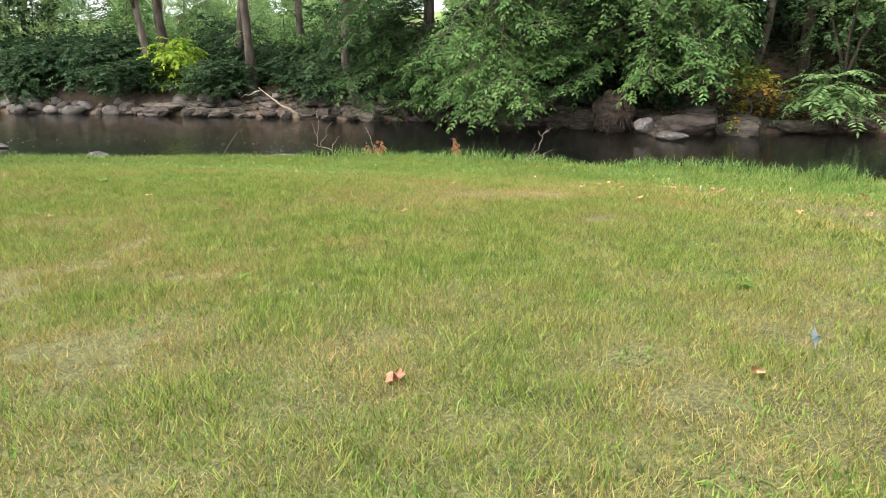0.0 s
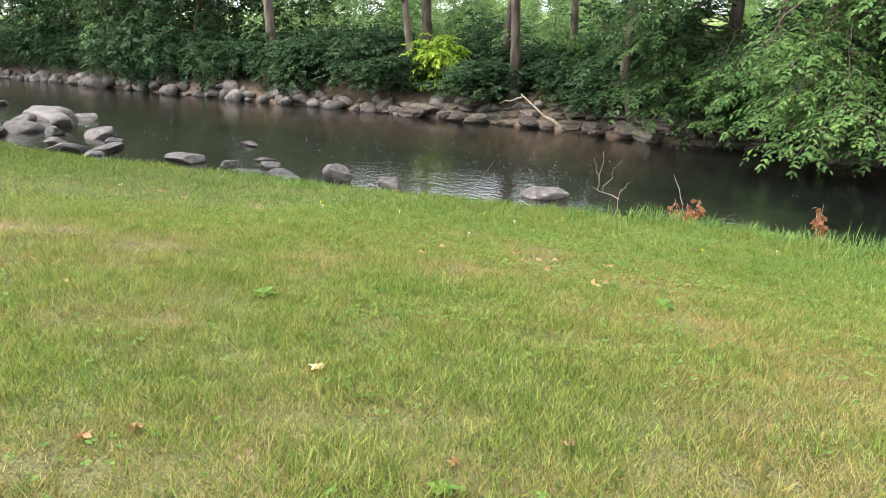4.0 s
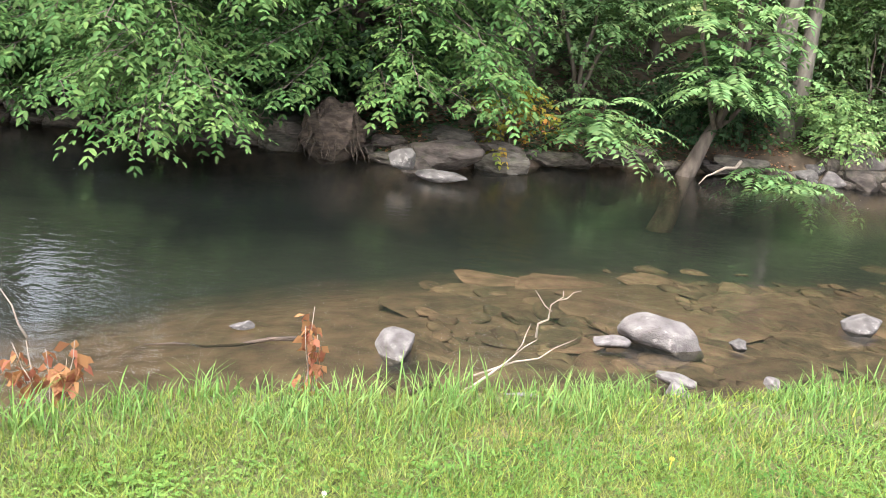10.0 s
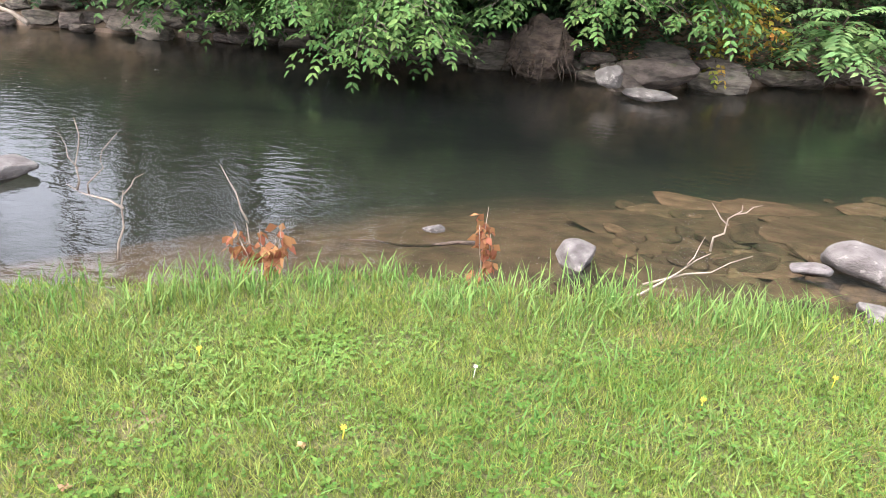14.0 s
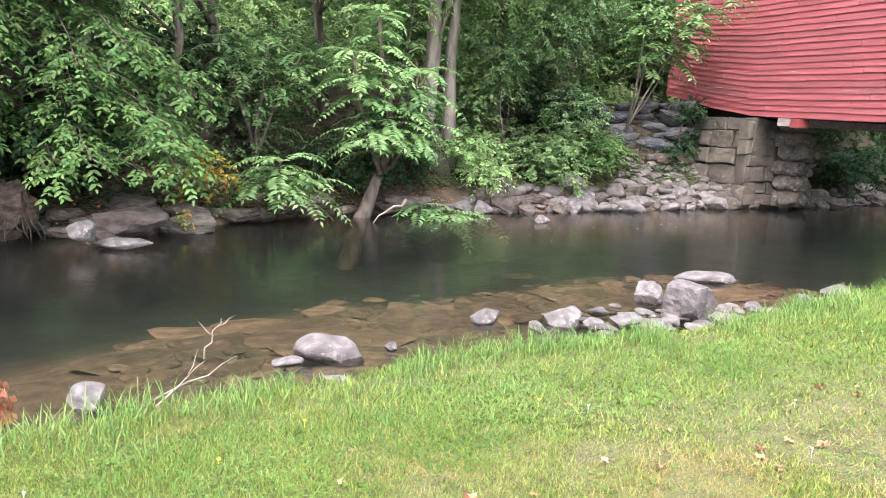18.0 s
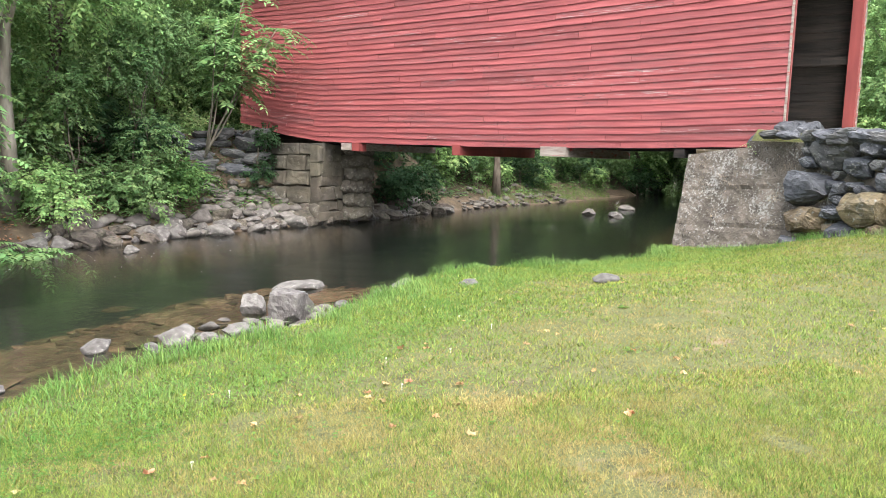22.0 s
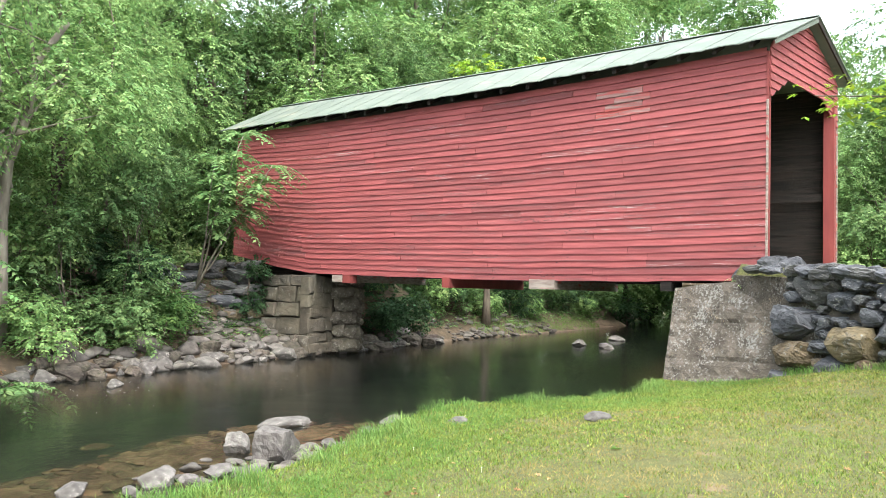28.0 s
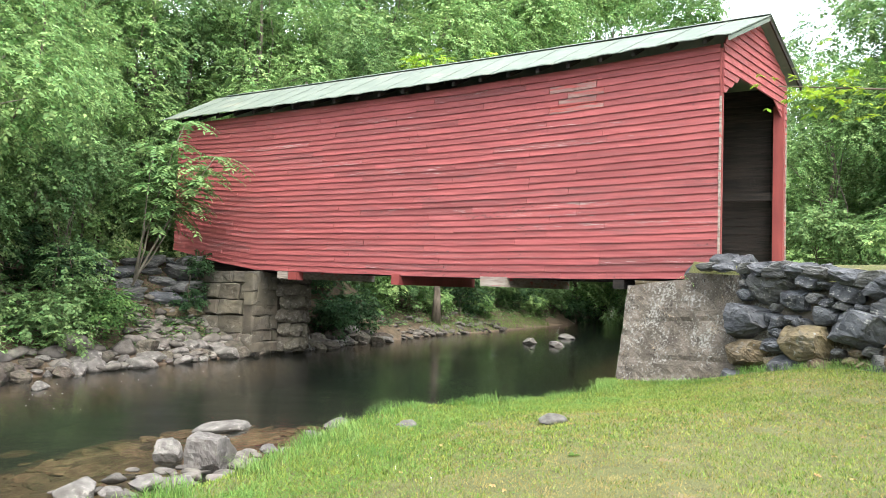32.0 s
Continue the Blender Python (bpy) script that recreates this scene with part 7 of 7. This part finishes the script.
# the eroded root mass under the elms
bm = bmesh.new()
bmesh.ops.create_icosphere(bm, subdivisions=4, radius=1.0)
for v in bm.verts:
    v.co *= 1 + 0.22 * noise.noise(v.co * 2.2) + 0.10 * noise.noise(v.co * 6)
    v.co = Vector((v.co.x * 0.52, v.co.y * 0.45, v.co.z * 0.52))
mass = thing("root_mass", (-19.2, 10.75, 0.42), "eroded brown root mass under the elm boughs", "roots")
part("earth", bm, M_ROOT, mass)
for k in range(16):
    a = -2.9 + k * 0.17
    bm = bmesh.new()
    tip = (0.62 * math.cos(a) + lr.uniform(-0.1, 0.1), 0.52 * math.sin(a), lr.uniform(-0.42, -0.25))
    tube(bm, zig((0.36 * math.cos(a), 0.3 * math.sin(a), lr.uniform(0.3, 0.42)), tip, 6, 0.04, 300 + k), [0.032, 0.03, 0.026, 0.022, 0.018, 0.013, 0.008], 6)
    part("root", bm, M_ROOT, mass)

# ---- creeping cover on the far bank ----
def ground_cover(n, x0, x1, d0, d1, name, material, label, size):
    x = GR.uniform(x0, x1, n)
    y = far_edge(x) + d0 + (d1 - d0) * GR.uniform(0, 1, n)
    m = ~((x > -0.6) & (x < 5.0) & (y < 19))
    x, y = x[m], y[m]
    n = len(x)
    c = np.stack([x, y, ground(x, y) + GR.uniform(0.02, 0.16, n)], 1)
    a = GR.uniform(0, 6.283, n)
    d = np.stack([np.cos(a), np.sin(a), GR.uniform(-0.5, 0.3, n)], 1)
    s = np.stack([-np.sin(a), np.cos(a), GR.normal(0, 0.25, n)], 1)
    l = size * GR.uniform(0.6, 1.3, (n, 1))
    v = np.stack([c, c + d * l * 0.5 + s * l * 0.4, c + d * l, c + d * l * 0.5 - s * l * 0.4], 1).reshape(-1, 3)
    ob = new(name, array_mesh(name, v, np.arange(len(v)), 4, material))
    return tagged(ob, label, "ground cover", kind="stuff")


ground_cover(15000, -11, 0.0, 0.7, 5.5, "ground_ivy", L_ELM, "creeping ivy and low leaves on the far bank", 0.09)
ground_cover(3500, -4.4, -0.4, 1.6, 3.4, "slope_ivy", L_DARK, "dark ivy creeping over the stony slope", 0.08)
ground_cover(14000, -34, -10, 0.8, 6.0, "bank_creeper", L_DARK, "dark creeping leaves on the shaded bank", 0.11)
ground_cover(9000, 4.6, 34, 0.8, 5.5, "bank_weeds", L_MID, "weeds on the bank beyond the bridge", 0.16)
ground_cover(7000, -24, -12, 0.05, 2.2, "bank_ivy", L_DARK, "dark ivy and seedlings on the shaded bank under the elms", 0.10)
ground_cover(2200, -18.5, -10, 0.15, 1.6, "leaf_litter", L_RUST, "rusty leaf litter on the bank's edge", 0.07)


# ---- flowers in the grass ----
def flower(x, y, material, size, label, name):
    bm = bmesh.new()
    tube(bm, [(0, 0, 0), (0.004, 0.002, 0.03), (0.006, 0.004, 0.06)], [0.0018, 0.0016, 0.0015], 4)
    for k in range(12):
        a = k * 0.524
        z = 0.062 + 0.006 * (k % 2)
        q = [(0.006, 0.004, z), (0.006 + size * math.cos(a - 0.2), 0.004 + size * math.sin(a - 0.2), z + 0.006), (0.006 + size * 1.15 * math.cos(a), 0.004 + size * 1.15 * math.sin(a), z + 0.002), (0.006 + size * math.cos(a + 0.2), 0.004 + size * math.sin(a + 0.2), z + 0.006)]
        bm.faces.new([bm.verts.new(v) for v in q])
    ob = part(name, bm, material)
    ob.location = (x, y, gz(x, y) - 0.022)
    return tagged(ob, label, "flower", "small flowers in the lawn")


fr_ = random.Random(9)
for x, d in ((-18.9, 0.35), (-18.2, 0.9), (-20.1, 0.5), (-17.1, 0.5), (-16.6, 0.25), (-19.6, 0.3), (-15.2, 0.7), (-21.2, 0.9)):
    flower(x, float(near_edge(x)) - d, M_PETALY, 0.010, "small yellow dandelion in the grass", "dandelion")
for _ in range(14):
    x = fr_.uniform(-21, -8)
    flower(x, float(near_edge(x)) - fr_.uniform(0.2, 2.2), M_PETALW, 0.008, "small white clover blossom in the grass", "clover_blossom")

# ---- broad-leafed weeds in the lawn ----
def weed(x, y, s, seed):
    rg = np.random.default_rng(seed)
    n = 9
    a = np.arange(n) * 2.4 + rg.uniform(0, 1)
    o = np.zeros((n, 3)) + (0, 0, 0.01)
    d = np.stack([np.cos(a), np.sin(a), rg.uniform(0.15, 0.7, n)], 1)
    s_ = unit(np.cross(d, (0, 0, 1.0)))
    l = (s * rg.uniform(0.6, 1.1, n))[:, None]
    v = np.stack([o, o + d * l * 0.55 + s_ * l * 0.26, o + d * l + np.array((0, 0, -0.3)) * l, o + d * l * 0.55 - s_ * l * 0.26], 1).reshape(-1, 3)
    ob = new("weed", array_mesh("weed", v, np.arange(len(v)), 4, L_CLOVER))
    ob.location = (x, y, gz(x, y))
    return tagged(ob, "dark green broad-leafed weed rosette in the lawn", "weed", "weeds in the lawn")


for i in range(40):
    x = fr_.uniform(-24, -9)
    weed(x, float(near_edge(x)) - fr_.uniform(0.3, 7.0), fr_.uniform(0.04, 0.075), 700 + i)


def tufts(n):
    """Centres of denser clumps of grass over the lawn."""
    k = n // 40
    cx = GR.uniform(-25, -8, k)
    cd = GR.uniform(0.4, 8.0, k)
    keep = (cx < -17) | (cd < 1.2) | (cd > 4.4) | (GR.uniform(0, 1, k) < 0.25)
    cx, cd = cx[keep], cd[keep]
    k = len(cx)
    cy = near_edge(cx) - cd
    x = (cx[:, None] + GR.normal(0, 0.07, (k, 40))).ravel()
    y = (cy[:, None] + GR.normal(0, 0.07, (k, 40))).ravel()
    return x, y


tall_grass(16000, "grass_tufts", L_TUFT, "denser dark green tufts in the mown lawn", tufts, 0.025, 0.055, 1.3)


def wall_foot(n):
    """Along the foot of the wing wall and the pier."""
    y = GR.uniform(-9, 1.5, n)
    x = wall_x(y) - np.abs(GR.normal(0.12, 0.16, n)) - np.where(y > -0.9, 0.75, 0.0)
    return x, y


tall_grass(5200, "wall_foot_grass", L_TALL, "uncut grass and weeds at the foot of the wall", wall_foot, 0.06, 0.24, 0.8)
# a fern rooted on the pier's top
frond_plant((-1.05, 0.2, 2.72), [((0, 0, 0), (0.0, -0.02, 0.10), 0.012, 1.0), ((0, 0, 0), (-0.05, 0.06, 0.08), 0.01, 0.8)], L_LIGHT, 12, 0.34, 0.07, 10, "small bright green fern rooted on top of the pier", 90, None, "fern")

# ---- brick house far behind the creek ----
hx, hy = -74.0, 47.0
hz = gz(hx, hy)
house = thing("house", (hx, hy, hz), "brick house with grey roof far behind the trees", "house")
house.rotation_euler = (0, 0, radians(-35))


def local(bm, name, material, parent=None, label=""):
    return part(name, bm, material, parent or house, label)


local(box(-3.4, 3.4, -3.2, 3.2, -0.5, 3.4), "wall", M_BRICK)
bm = bmesh.new()
hexa(bm, ((-3.8, -3.7, 3.4), (3.8, -3.7, 3.4), (3.8, 3.7, 3.4), (-3.8, 3.7, 3.4)), ((-3.8, -0.05, 5.2), (3.8, -0.05, 5.2), (3.8, 0.05, 5.2), (-3.8, 0.05, 5.2)))
local(bm, "roof", M_SHINGLE)
for x in (-2.2, 0.0, 2.2):
    w = local(box(x - 0.55, x + 0.55, -3.26, -3.19, 1.6, 3.2), "window", M_WHITETRIM)
    local(box(x - 0.45, x + 0.45, -3.28, -3.255, 1.7, 3.1), "pane", M_PANE, w)

# ---- flecks of foam drifting on the slow water ----
n = 230
fx = np.concatenate([GR.uniform(-37, -24, n), GR.uniform(-12, -4, 60)])
fy = np.where(fx < -20, 0.45 * near_edge(fx) + 0.55 * far_edge(fx) + GR.normal(0, 1.1, n + 60), far_edge(fx) - np.abs(GR.normal(2.5, 1.2, n + 60)))
fa = GR.uniform(0, 6.283, n + 60)
fs = GR.uniform(0.006, 0.016, n + 60)
ring = []
for k in range(6):
    a = fa + k * 1.047
    s = fs * GR.uniform(0.6, 1.2, n + 60)
    ring.append(np.stack([fx + np.cos(a) * s * 1.5, fy + np.sin(a) * s, np.full(n + 60, 0.006)], 1))
v = np.stack(ring, 1).reshape(-1, 3)
M_FOAM = mat("drifting_foam", (0.55, 0.55, 0.50), (0.72, 0.72, 0.66), scale=30, rough=0.8, bump=0.3)
ob = new("foam_flecks", array_mesh("foam_flecks", v, np.arange(len(v)), 6, M_FOAM))
tagged(ob, "small pale flecks of foam and petals drifting on the water", "foam", kind="stuff")
